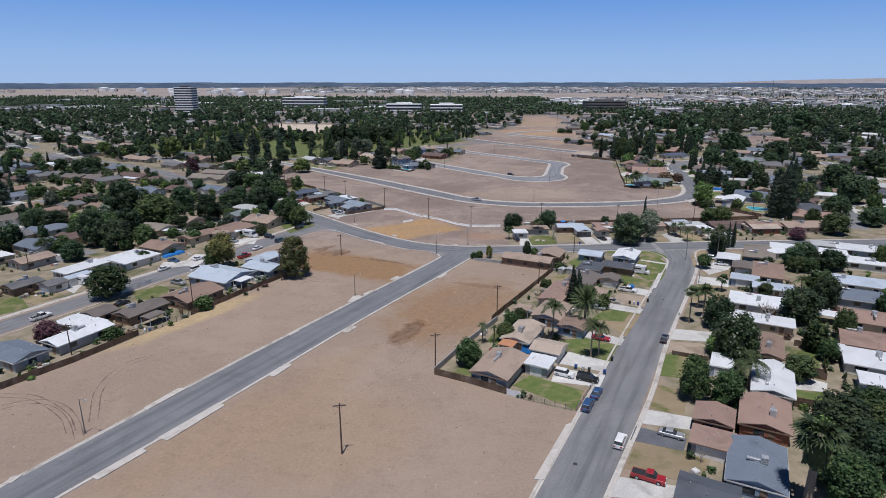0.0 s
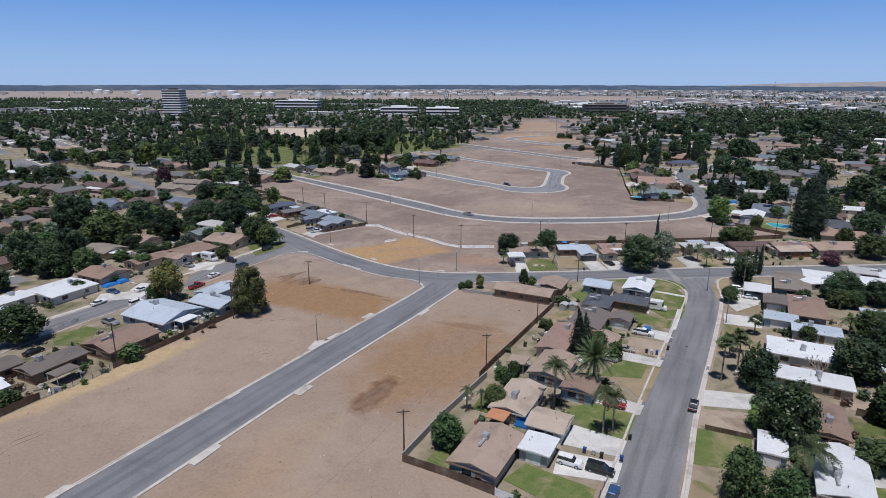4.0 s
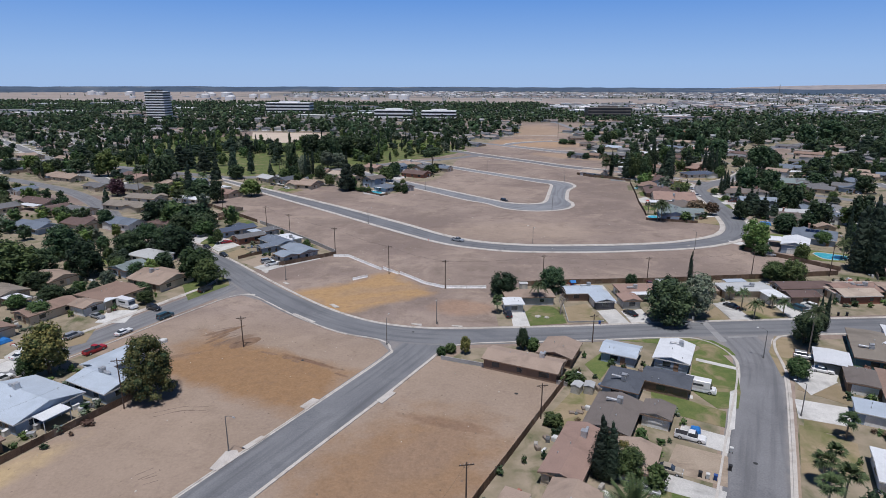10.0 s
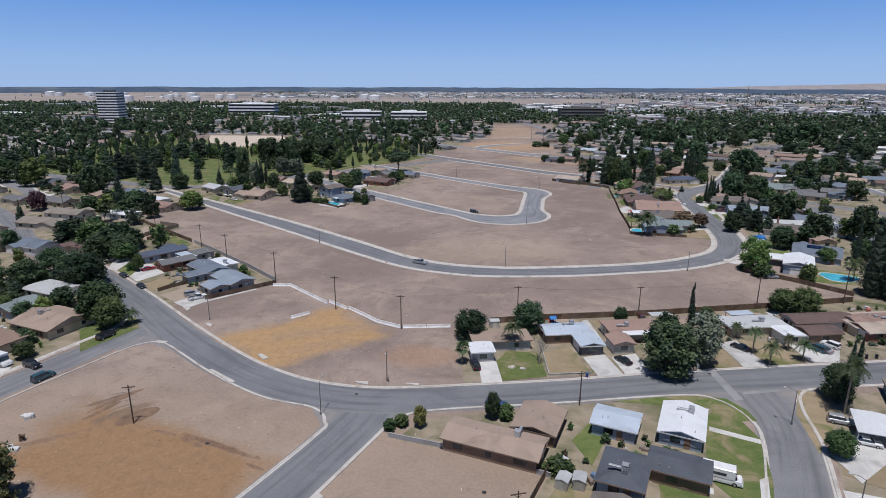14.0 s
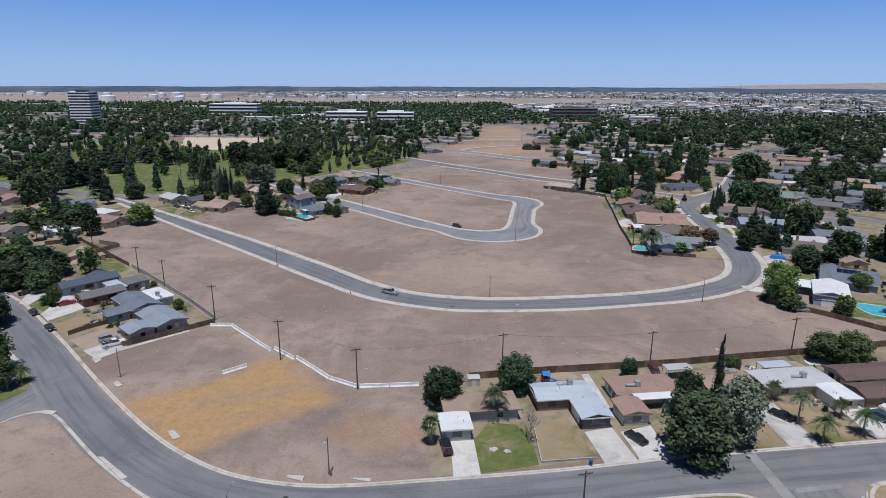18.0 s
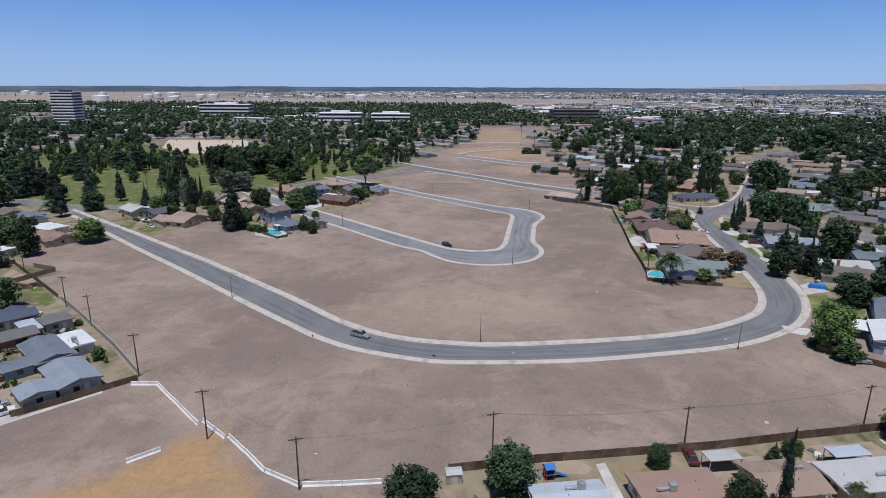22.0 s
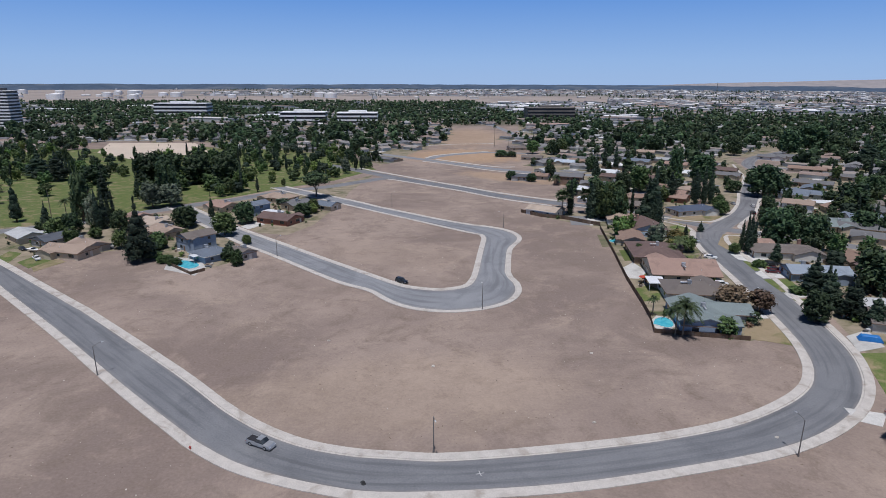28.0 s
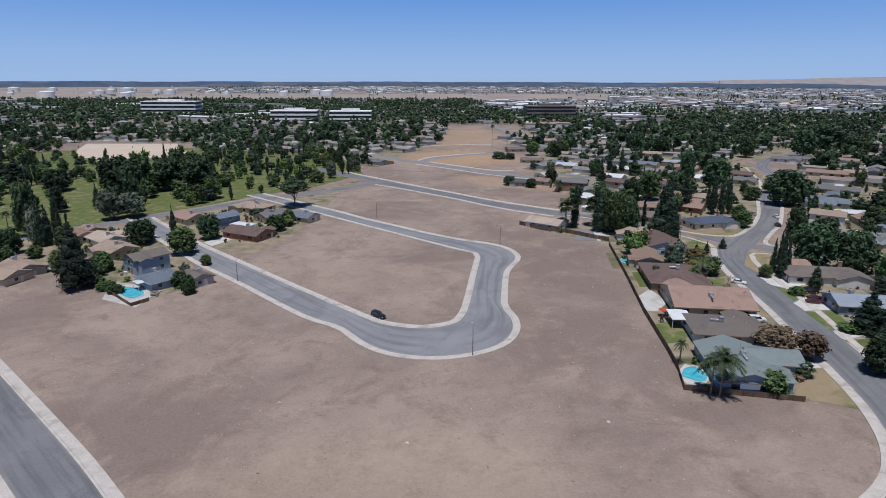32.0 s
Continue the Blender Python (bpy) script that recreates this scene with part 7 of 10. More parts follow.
tree(-229.4, 384.4, 8.3, 6.0, "queen")
tree(-190.1, 369.1, 4.8, 3.3, "bright")
tree(-284.0, 504.5, 12.3, 8.4, "dark")
tree(-317.5, 588.1, 17.9, 10.9, "conifer")
tree(-323.4, 512.4, 11.2, 7.1, "dark")
tree(-318.6, 529.5, 11.6, 7.9, "bright")
tree(-354.6, 609.0, 8.0, 5.4, "dark")
tree(-271.9, 514.6, 11.2, 7.6, "dark")
tree(-191.4, 424.9, 11.0, 5.3, "plum")
tree(-199.8, 501.8, 16.5, 9.5, "dark")
tree(-241.1, 500.1, 19.5, 8.5, "bright")
tree(-247.7, 499.8, 17.3, 6.4, "dark")
tree(-178.6, 425.4, 16.5, 2.8, "fan")
tree(-154.8, 426.4, 14.7, 6.0, "conifer")
tree(-143.4, 416.3, 23.1, 3.5, "cypress")
tree(-138.0, 416.5, 10.8, 7.3, "dark")
tree(-123.8, 407.1, 14.0, 4.8, "dark")
tree(-381.8, 585.2, 12.8, 8.7, "dark")
tree(-436.3, 629.6, 13.8, 9.4, "dark")
tree(-286.1, 421.0, 11.0, 5.9, "dark")
tree(-163.0, 260.7, 6.7, 4.6, "broad")
tree(127.8, 204.6, 5.6, 3.8, "broad")
tree(137.3, 207.5, 8.0, 5.4, "dark")
tree(114.0, 170.2, 10.7, 4.0, "dark")
tree(101.4, 186.1, 3.3, 2.6, "shrub")
tree(105.6, 147.9, 8.8, 3.1, "round")
tree(93.9, 140.1, 8.7, 3.4, "shrub")
tree(92.8, 173.2, 3.1, 2.1, "plum")
tree(156.9, 210.2, 9.5, 3.9, "bright")
tree(168.5, 259.1, 10.2, 6.9, "broad")
tree(195.0, 275.6, 9.4, 6.4, "dark")
tree(147.2, 248.9, 5.7, 3.9, "plum")
tree(167.9, 298.5, 22.8, 2.0, "cypress")
tree(163.6, 298.3, 20.0, 2.0, "cypress")
tree(171.3, 319.2, 19.8, 1.7, "cypress")
tree(203.4, 361.5, 17.0, 6.8, "dark")
tree(183.0, 360.8, 13.7, 6.7, "dark")
tree(191.1, 402.2, 15.1, 7.3, "dark")
tree(193.5, 457.5, 17.5, 8.2, "dark")
tree(265.2, 456.1, 12.7, 6.5, "dark")
tree(230.8, 362.5, 18.7, 9.9, "dark")
tree(218.2, 328.4, 17.1, 9.1, "dark")
tree(294.2, 430.0, 15.9, 10.8, "dark")
tree(193.5, 299.4, 10.1, 6.8, "dark")
tree(191.8, 327.4, 12.5, 6.3, "broad")
tree(237.2, 608.1, 21.1, 9.6, "dark")
tree(251.0, 561.7, 20.5, 11.6, "dark")
tree(94.2, 134.5, 6.0, 2.8, "round")
tree(-57.8, 449.0, 25.6, 6.1, "conifer")
tree(-148.7, 499.0, 30.3, 5.1, "conifer")
tree(-144.5, 492.5, 10.7, 6.5, "dark")
tree(-143.0, 518.1, 21.8, 3.4, "conifer")
tree(-126.7, 512.6, 11.7, 2.6, "conifer")
tree(-129.2, 521.8, 18.0, 2.3, "fan")
tree(-112.3, 518.1, 25.8, 5.4, "dark")
tree(-94.3, 509.1, 17.1, 1.4, "cypress")
tree(-98.1, 512.6, 15.6, 1.6, "cypress")
tree(-100.0, 502.2, 16.5, 3.6, "grey")
tree(-119.0, 516.2, 12.1, 3.7, "palm")
tree(-221.0, 527.4, 17.8, 7.6, "conifer")
tree(-207.6, 527.4, 24.5, 7.5, "conifer")
tree(-203.8, 535.3, 25.4, 7.6, "conifer")
tree(-201.3, 543.4, 22.8, 7.7, "conifer")
tree(-177.7, 516.2, 22.6, 7.5, "conifer")
tree(-152.6, 477.3, 21.5, 4.5, "conifer")
tree(-183.6, 463.6, 20.6, 7.6, "dark")
tree(-160.0, 446.0, 7.7, 5.2, "round")
tree(-166.5, 463.5, 5.8, 3.8, "conifer")
tree(-168.2, 492.5, 5.4, 5.5, "palm")
tree(-84.3, 552.3, 12.9, 7.7, "grey")
tree(-60.9, 509.1, 9.0, 5.3, "round")
tree(-73.5, 468.6, 7.7, 4.0, "round")
tree(-123.2, 624.7, 22.3, 11.2, "dark")
tree(-106.0, 612.9, 22.6, 10.8, "dark")
tree(-92.2, 624.9, 20.2, 11.0, "dark")
tree(-74.9, 625.1, 20.3, 10.9, "dark")
tree(-58.6, 596.4, 13.0, 5.5, "bright")
tree(-156.6, 624.4, 13.8, 9.4, "dark")
tree(-189.1, 639.8, 20.7, 9.0, "conifer")
tree(-210.0, 656.4, 19.1, 9.4, "conifer")
tree(-182.8, 656.7, 11.9, 6.6, "bright")
tree(-205.7, 595.5, 16.9, 8.5, "conifer")
tree(-231.0, 623.8, 13.7, 9.1, "conifer")
tree(-148.7, 447.1, 6.9, 4.2, "dark")
tree(-141.3, 401.6, 8.3, 4.3, "palm")
tree(-141.3, 408.6, 7.8, 3.8, "palm")
tree(-141.8, 397.4, 9.3, 4.2, "fan")
tree(-133.0, 412.2, 5.7, 3.5, "queen")
tree(-34.7, 509.6, 11.2, 5.5, "dark")
tree(-24.7, 471.5, 4.2, 1.9, "round")
tree(-26.0, 449.3, 5.6, 3.1, "dark")
tree(-9.5, 521.7, 7.7, 5.1, "dark")
tree(-6.1, 533.1, 7.2, 3.5, "round")
tree(-59.8, 502.2, 10.8, 6.2, "dark")
tree(-60.0, 454.1, 19.4, 6.3, "conifer")
tree(-97.1, 500.2, 18.5, 2.4, "cypress")
tree(-95.6, 502.6, 17.1, 2.5, "cypress")
tree(-61.0, 472.3, 5.7, 3.4, "round")
tree(-48.3, 448.0, 2.8, 3.7, "shrub")
tree(-44.2, 444.6, 2.8, 3.0, "shrub")
tree(-53.2, 520.1, 13.5, 1.9, "conifer")
tree(-86.2, 497.1, 10.3, 4.5, "dark")
tree(-103.0, 490.3, 11.1, 4.6, "dark")
tree(166.5, 388.8, 12.7, 4.9, "conifer")
tree(167.5, 381.0, 13.9, 4.8, "conifer")
tree(168.6, 373.6, 11.4, 3.7, "conifer")
tree(168.4, 360.2, 7.7, 5.2, "dark")
tree(178.9, 360.1, 7.7, 5.2, "dark")
tree(286.9, 618.8, 10.9, 7.4, "dark")
tree(230.9, 633.9, 22.3, 5.5, "dark")
tree(191.5, 553.1, 16.9, 4.1, "cypress")
tree(172.1, 531.7, 19.6, 2.7, "cypress")
tree(164.9, 521.9, 19.1, 2.6, "cypress")
tree(149.1, 521.9, 17.3, 4.4, "fan")
tree(141.0, 512.6, 16.9, 5.5, "dark")
tree(138.6, 521.9, 19.0, 4.7, "dark")
tree(133.3, 521.9, 13.9, 5.4, "fan")
tree(204.9, 542.2, 21.9, 2.4, "cypress")
tree(208.7, 542.2, 20.1, 2.0, "cypress")
tree(200.1, 542.1, 20.1, 2.4, "cypress")
tree(177.0, 451.6, 15.8, 1.4, "cypress")
tree(175.0, 451.6, 12.9, 1.3, "cypress")
tree(146.2, 445.5, 8.5, 3.9, "queen")
tree(208.3, 531.8, 7.2, 4.1, "round")
tree(241.6, 577.0, 8.0, 5.4, "dark")
tree(274.7, 522.0, 15.8, 10.7, "dark")
tree(303.1, 542.3, 16.6, 7.7, "dark")
tree(322.5, 553.4, 17.1, 9.4, "conifer")
tree(261.5, 512.5, 13.7, 6.1, "conifer")
tree(278.9, 512.5, 8.6, 4.1, "queen")
tree(236.9, 439.1, 4.2, 2.9, "round")
tree(256.5, 486.9, 6.4, 4.2, "queen")
tree(376.7, 876.7, 19.9, 11.4, "conifer")
tree(342.0, 756.0, 19.5, 8.3, "dark")
tree(394.4, 756.9, 25.1, 11.5, "dark")
tree(434.8, 784.0, 29.1, 15.2, "dark")
tree(441.3, 757.8, 19.6, 11.9, "dark")
tree(416.1, 689.8, 22.5, 12.5, "conifer")
tree(393.5, 635.4, 18.1, 9.8, "dark")
tree(301.5, 755.3, 16.7, 8.0, "dark")
tree(277.3, 780.9, 17.3, 9.3, "dark")
tree(196.6, 633.6, 13.4, 6.2, "fan")
tree(263.5, 808.9, 18.1, 9.6, "dark")
tree(173.8, 633.4, 17.8, 3.8, "conifer")
tree(189.7, 589.7, 16.3, 2.6, "cypress")
tree(170.1, 401.2, 14.1, 5.3, "conifer")
tree(170.7, 396.1, 12.8, 3.7, "conifer")
tree(178.6, 434.4, 9.9, 2.6, "conifer")
tree(174.6, 445.9, 14.4, 2.2, "conifer")
tree(170.0, 447.4, 4.4, 2.7, "round")
tree(169.4, 429.7, 3.0, 2.7, "shrub")
tree(165.8, 401.8, 2.5, 3.3, "shrub")
tree(155.1, 378.7, 10.2, 4.5, "dark")
tree(113.1, 371.2, 11.9, 5.7, "queen")
tree(111.6, 372.3, 9.7, 4.1, "queen")
tree(111.2, 386.2, 6.6, 1.9, "queen")
tree(144.6, 424.9, 9.0, 2.9, "bare")
tree(136.9, 378.2, 4.0, 2.6, "fanlow")
tree(130.9, 446.7, 5.0, 2.1, "round")
tree(142.0, 443.2, 5.9, 3.5, "queen")
tree(159.9, 476.6, 4.6, 1.2, "conifer")
tree(163.1, 474.9, 5.7, 1.4, "conifer")
tree(-144.4, 228.6, 16.3, 6.6, "dark")
tree(-133.4, 226.1, 13.1, 6.6, "dark")
tree(-140.7, 208.9, 8.4, 4.7, "dark")
tree(-113.8, 209.4, 4.1, 2.8, "round")
tree(-179.2, 255.5, 9.4, 6.3, "dark")
tree(-142.2, 270.8, 7.8, 5.3, "dark")
tree(-157.9, 219.4, 6.5, 4.4, "dark")
tree(-119.4, 243.8, 4.7, 3.2, "broad")
tree(-158.6, 242.2, 9.4, 5.9, "broad")
tree(-143.1, 251.5, 8.5, 5.8, "dark")
tree(-109.6, 220.0, 3.6, 3.0, "shrub")
tree(-106.9, 236.2, 5.7, 3.8, "broad")
tree(-93.7, 222.0, 3.2, 2.7, "shrub")
tree(-189.9, 258.9, 10.0, 6.5, "dark")
tree(-124.2, 261.6, 6.3, 4.3, "dark")
tree(-154.2, 255.6, 8.1, 5.6, "conifer")
tree(-71.4, 162.7, 4.3, 3.1, "shrub")
tree(-87.0, 141.7, 3.2, 2.9, "shrub")
tree(-109.0, 488.0, 8.7, 5.0, "round")
tree(-96.5, 476.3, 7.6, 3.5, "round")
tree(-91.2, 485.1, 4.9, 3.3, "round")
tree(95.8, 175.7, 2.6, 1.8, "plum")
tree(-50.4, 475.4, 6.0, 2.6, "round")
tree(-21.1, 442.4, 6.4, 2.6, "shrub")
tree(162.4, 350.2, 8.6, 5.6, "dark")
tree(167.6, 329.2, 6.1, 4.1, "round")
tree(147.5, 308.0, 6.4, 3.1, "shrub")
tree(134.5, 313.1, 4.7, 4.1, "shrub")
tree(132.6, 321.1, 2.0, 3.2, "shrub")
tree(20.6, 152.5, 3.6, 2.1, "shrub")
tree(47.4, 167.5, 4.8, 2.3, "shrub")
tree(21.7, 157.8, 3.8, 1.8, "round")
tree(32.9, 186.4, 2.7, 2.2, "shrub")
tree(43.9, 175.2, 4.3, 1.5, "yellow")
tree(49.2, 181.9, 2.6, 1.3, "shrub")
tree(88.8, 183.6, 6.0, 2.4, "fan")
tree(76.0, 169.3, 6.9, 2.5, "fan")
tree(79.1, 171.9, 6.8, 2.2, "fan")
tree(100.6, 179.5, 4.4, 2.8, "round")
tree(48.2, 93.3, 3.5, 1.5, "bare")
tree(133.5, 214.3, 6.1, 4.1, "dark")
tree(123.9, 205.7, 5.9, 4.0, "broad")
tree(114.5, 184.5, 6.0, 3.5, "queen")
tree(11.8, 218.6, 2.8, 1.6, "shrub")
tree(9.5, 217.2, 2.5, 1.4, "shrub")
tree(40.1, 203.7, 3.0, 2.8, "shrub")
tree(18.8, 156.3, 3.3, 2.0, "shrub")

# vehicles
car(29.0, 124.8, -26.0, "suv", "white")
car(33.9, 122.8, -26.0, "van", "black")
car(34.5, 116.3, 64.0, "sedan", "blue")
car(31.7, 111.3, 64.0, "van", "blue")
car(58.3, 145.0, 64.0, "sedan", "black")
car(41.8, 144.9, -26.0, "sedan", "red")
car(35.2, 98.6, 64.0, "suv", "white")
car(45.6, 101.4, -26.0, "sedan", "silver")
car(37.4, 88.3, -26.0, "pickup", "red")
car(67.7, 201.3, -26.0, "stepvan", "white")
car(58.6, 182.3, -26.0, "pickup", "white")
car(51.2, 172.1, -26.0, "sedan", "tan")
car(100.3, 211.5, -26.0, "sedan", "white")
car(100.0, 218.9, -26.0, "suv", "silver")
car(45.6, 166.7, -26.0, "sedan", "silver")
car(28.1, 243.8, 100.0, "suv", "black")
car(64.5, 246.1, 118.0, "sedan", "black")
car(97.0, 253.5, 125.0, "sedan", "black")
car(116.2, 252.6, 118.0, "van", "teal")
car(121.0, 254.5, 118.0, "suv", "white")
car(117.5, 252.1, 118.0, "sedan", "silver")
car(-56.3, 290.8, 40.0, "pickup", "white")
car(-59.3, 294.0, 40.0, "suv", "silver")
car(-90.6, 313.2, -44.0, "sedan", "black")
car(-79.0, 301.7, -44.0, "sedan", "black")
car(-85.3, 320.7, 46.0, "sedan", "red")
car(-100.8, 332.0, 46.0, "sedan", "white")
car(-101.8, 338.0, 46.0, "suv", "white")
car(-103.5, 330.3, 46.0, "sedan", "black")
car(-69.2, 261.2, 66.0, "van", "black")
car(-93.2, 301.9, -44.0, "sedan", "black")
car(-97.1, 302.8, -44.0, "suv", "black")
car(-77.0, 226.7, 66.0, "sedan", "white")
car(-78.2, 215.5, 66.0, "pickup", "red")
car(-71.3, 238.4, 66.0, "van", "teal")
car(-77.7, 244.4, -24.0, "suv", "black")
car(-90.9, 237.6, -24.0, "sedan", "silver")
car(-89.0, 223.8, 66.0, "suv", "silver")
car(-89.9, 199.6, 66.0, "suv", "white")
car(-69.6, 262.3, 66.0, "sedan", "black")
car(-102.8, 209.2, -24.0, "sedan", "blue")
car(-97.7, 165.2, 66.0, "sedan", "black")
car(-114.9, 154.0, 66.0, "pickup", "white")
car(-101.4, 199.2, 66.0, "sedan", "white")
car(-94.6, 211.8, 66.0, "sedan", "white")
car(-121.0, 183.4, -24.0, "camper", "white")
car(-86.7, 246.1, -24.0, "camper", "white")
car(-89.4, 184.5, -24.0, "pickup", "silver")
car(156.9, 441.1, -38.0, "sedan", "white")
car(144.6, 409.9, -12.0, "suv", "white")
car(144.7, 413.1, -12.0, "sedan", "silver")
car(161.9, 464.3, -60.0, "suv", "silver")
car(172.6, 425.4, -10.0, "sedan", "maroon")
car(12.6, 328.8, -30.0, "pickup", "silver")
car(38.8, 419.3, -45.0, "suv", "black")
car(-97.9, 454.0, -44.0, "sedan", "white")
car(-111.1, 467.8, -44.0, "sedan", "black")
car(162.2, 465.1, 80.0, "sedan", "white")
car(221.1, 540.2, 75.0, "sedan", "silver")
car(228.6, 533.7, 75.0, "sedan", "white")
car(218.1, 516.0, 75.0, "suv", "black")
car(139.0, 330.3, -20.0, "suv", "silver")
car(174.8, 430.9, -10.0, "suv", "black")
car(136.6, 311.2, -10.0, "suv", "silver")
car(144.8, 266.1, 95.0, "sedan", "black")
car(159.0, 263.7, 95.0, "sedan", "blue")
car(144.5, 235.0, 5.5, "sedan", "black")
car(31.5, 226.3, -26.0, "sedan", "blue")

# lawns, drives and pools
yard((16.8, 120.1), (21.1, 124.7), (32.2, 118.1), (29.1, 110.2), mat="lawn")
yard((31.2, 143.5), (37.3, 146.3), (45.6, 141.6), (40.6, 131.3), (34.0, 135.4), mat="lawn")
yard((25.6, 122.1), (27.7, 128.8), (38.5, 125.3), (36.1, 119.9), mat="concrete")
yard((28.6, 130.9), (32.0, 137.5), (41.2, 132.4), (38.4, 127.2), mat="concrete")
yard((36.2, 147.3), (40.8, 150.4), (48.2, 145.4), (46.2, 141.6), mat="concrete")
yard((44.1, 159.3), (48.6, 169.3), (58.2, 164.6), (48.8, 146.7), mat="dry")
yard((45.6, 160.9), (49.1, 168.3), (54.3, 166.1), (49.5, 157.9), mat="lawn")
yard((3.2, 125.0), (6.9, 132.2), (10.3, 128.2), (7.1, 121.5), mat="lawn")
yard((11.7, 142.8), (16.0, 153.7), (20.6, 152.5), (16.6, 140.5), mat="lawn")
yard((48.0, 167.3), (50.4, 171.7), (59.2, 166.9), (57.1, 163.3), mat="concrete")
yard((56.2, 182.8), (58.9, 187.4), (66.7, 183.2), (64.0, 177.9), mat="concrete")
yard((73.3, 220.7), (79.9, 226.9), (81.0, 213.1), (76.5, 200.8), (73.0, 194.0), (68.5, 193.8), (65.7, 201.8), mat="lawn")
yard((57.0, 201.5), (69.9, 192.6), (67.1, 186.6), (54.6, 193.3), mat="lawn")
yard((41.6, 158.5), (47.7, 166.1), (54.2, 163.5), (51.0, 157.2), mat="lawn")
yard((50.7, 172.6), (55.5, 180.7), (63.6, 176.9), (59.8, 168.2), mat="soil")
yard((87.0, 198.5), (97.1, 194.9), (92.7, 187.5), (83.7, 190.7), mat="concrete")
yard((89.8, 202.7), (94.3, 208.8), (102.6, 203.2), (97.2, 196.2), mat="dry")
yard((74.5, 172.6), (82.5, 188.3), (90.0, 181.9), (84.6, 171.2), mat="dry")
yard((93.1, 222.2), (99.3, 232.1), (106.3, 230.3), (96.3, 215.3), (89.4, 208.6), mat="dry")
yard((44.6, 213.3), (50.5, 220.5), (51.2, 213.6), (46.5, 205.4), mat="lawn")
yard((32.0, 188.7), (39.6, 200.8), (45.6, 198.2), (35.0, 181.0), mat="dry")
yard((95.0, 208.8), (102.3, 217.2), (106.2, 214.0), (100.3, 206.0), mat="concrete")
yard((51.0, 125.8), (56.2, 137.3), (65.2, 133.7), (60.7, 123.4), mat="lawn")
yard((44.6, 111.5), (49.4, 121.2), (55.2, 118.9), (50.5, 108.6), mat="dry")
yard((60.1, 145.8), (63.7, 152.6), (73.6, 150.8), (70.5, 144.4), mat="concrete")
yard((56.9, 138.4), (59.9, 144.5), (69.3, 143.1), (65.8, 135.0), mat="soil")
yard((34.1, 91.2), (39.3, 100.8), (50.8, 95.0), (45.8, 87.1), mat="dry")
yard((37.4, 99.8), (39.8, 104.6), (48.3, 100.5), (46.3, 96.6), mat="tar")
yard((40.6, 105.7), (43.3, 111.0), (52.1, 108.1), (50.1, 103.6), mat="concrete")
yard((29.5, 83.7), (32.6, 88.9), (41.9, 86.7), (39.7, 82.7), mat="concrete")
yard((82.3, 129.7), (89.4, 142.2), (94.8, 139.1), (88.4, 128.5), mat="lawn")
yard((76.8, 116.7), (80.0, 121.7), (84.8, 119.3), (79.0, 111.1), mat="lawn")
yard((78.7, 120.4), (82.8, 127.0), (87.0, 123.2), (84.6, 119.3), mat="concrete")
yard((29.1, 235.6), (29.0, 247.3), (33.4, 248.3), (33.9, 236.0), mat="concrete")
yard((34.0, 236.7), (33.2, 246.1), (36.8, 252.7), (44.4, 251.4), (44.6, 238.9), mat="lawn")
yard((45.1, 239.9), (45.6, 251.4), (53.1, 254.8), (55.1, 241.6), mat="dry")
yard((56.5, 238.7), (55.3, 248.9), (61.1, 250.4), (62.7, 239.1), mat="concrete")
yard((63.2, 239.1), (62.4, 248.8), (69.1, 250.9), (69.2, 240.3), mat="concrete")
yard((81.8, 242.1), (92.7, 254.0), (92.0, 242.9), mat="dry")
yard((92.8, 243.3), (92.7, 256.5), (98.5, 259.0), (98.9, 243.8), mat="concrete")
yard((99.5, 243.8), (99.2, 259.0), (109.2, 256.2), (109.5, 245.7), mat="dry")
yard((110.7, 245.7), (111.1, 256.2), (118.0, 257.8), (124.4, 255.9), (117.8, 245.9), mat="concrete")
yard((-69.4, 294.1), (-63.2, 304.0), (-55.7, 294.7), (-58.5, 284.7), mat="soil")
yard((-62.4, 287.6), (-57.2, 294.8), (-52.4, 290.0), (-40.8, 300.4), (-40.3, 299.6), (-53.2, 287.4), (-56.4, 282.6), mat="concrete")
house(-75.9, 331.4, 9.6, 4.6, -44, "flat", "paleblue", "white", porch=True)
yard((-88.3, 312.7), (-91.0, 329.5), (-86.8, 327.2), (-78.1, 317.5), (-83.3, 307.5), mat="concrete")
yard((-100.8, 322.0), (-104.6, 334.4), (-101.0, 338.0), (-97.1, 333.1), (-96.6, 319.8), mat="concrete")
yard((-96.3, 319.8), (-97.3, 330.2), (-91.1, 328.4), (-88.4, 314.7), mat="lawn")
yard((-115.8, 370.9), (-118.9, 389.5), (-103.0, 377.5), (-104.3, 365.9), (-108.4, 361.4), mat="soil")
yard((-97.7, 363.5), (-97.9, 371.5), (-83.4, 355.8), (-84.9, 352.3), mat="lawn")
yard((-125.1, 339.6), (-128.4, 352.9), (-119.6, 348.6), (-113.8, 330.5), mat="dry")
yard((-79.9, 304.7), (-75.6, 314.0), (-70.8, 307.7), (-73.9, 298.2), mat="dry")
yard((-71.1, 252.6), (-83.5, 273.7), (-78.7, 283.3), (-66.4, 273.4), (-63.6, 267.5), mat="lawn")
yard((-103.1, 450.7), (-100.2, 461.6), (-91.9, 452.2), (-94.5, 442.7), mat="lawn")
yard((129.5, 370.8), (141.6, 381.8), (144.9, 381.6), (140.8, 363.2), (130.7, 369.0), mat="dry")
yard((113.4, 402.0), (114.6, 409.0), (121.0, 412.2), (122.5, 406.6), (118.7, 398.3), (112.9, 397.4), mat="lawn")
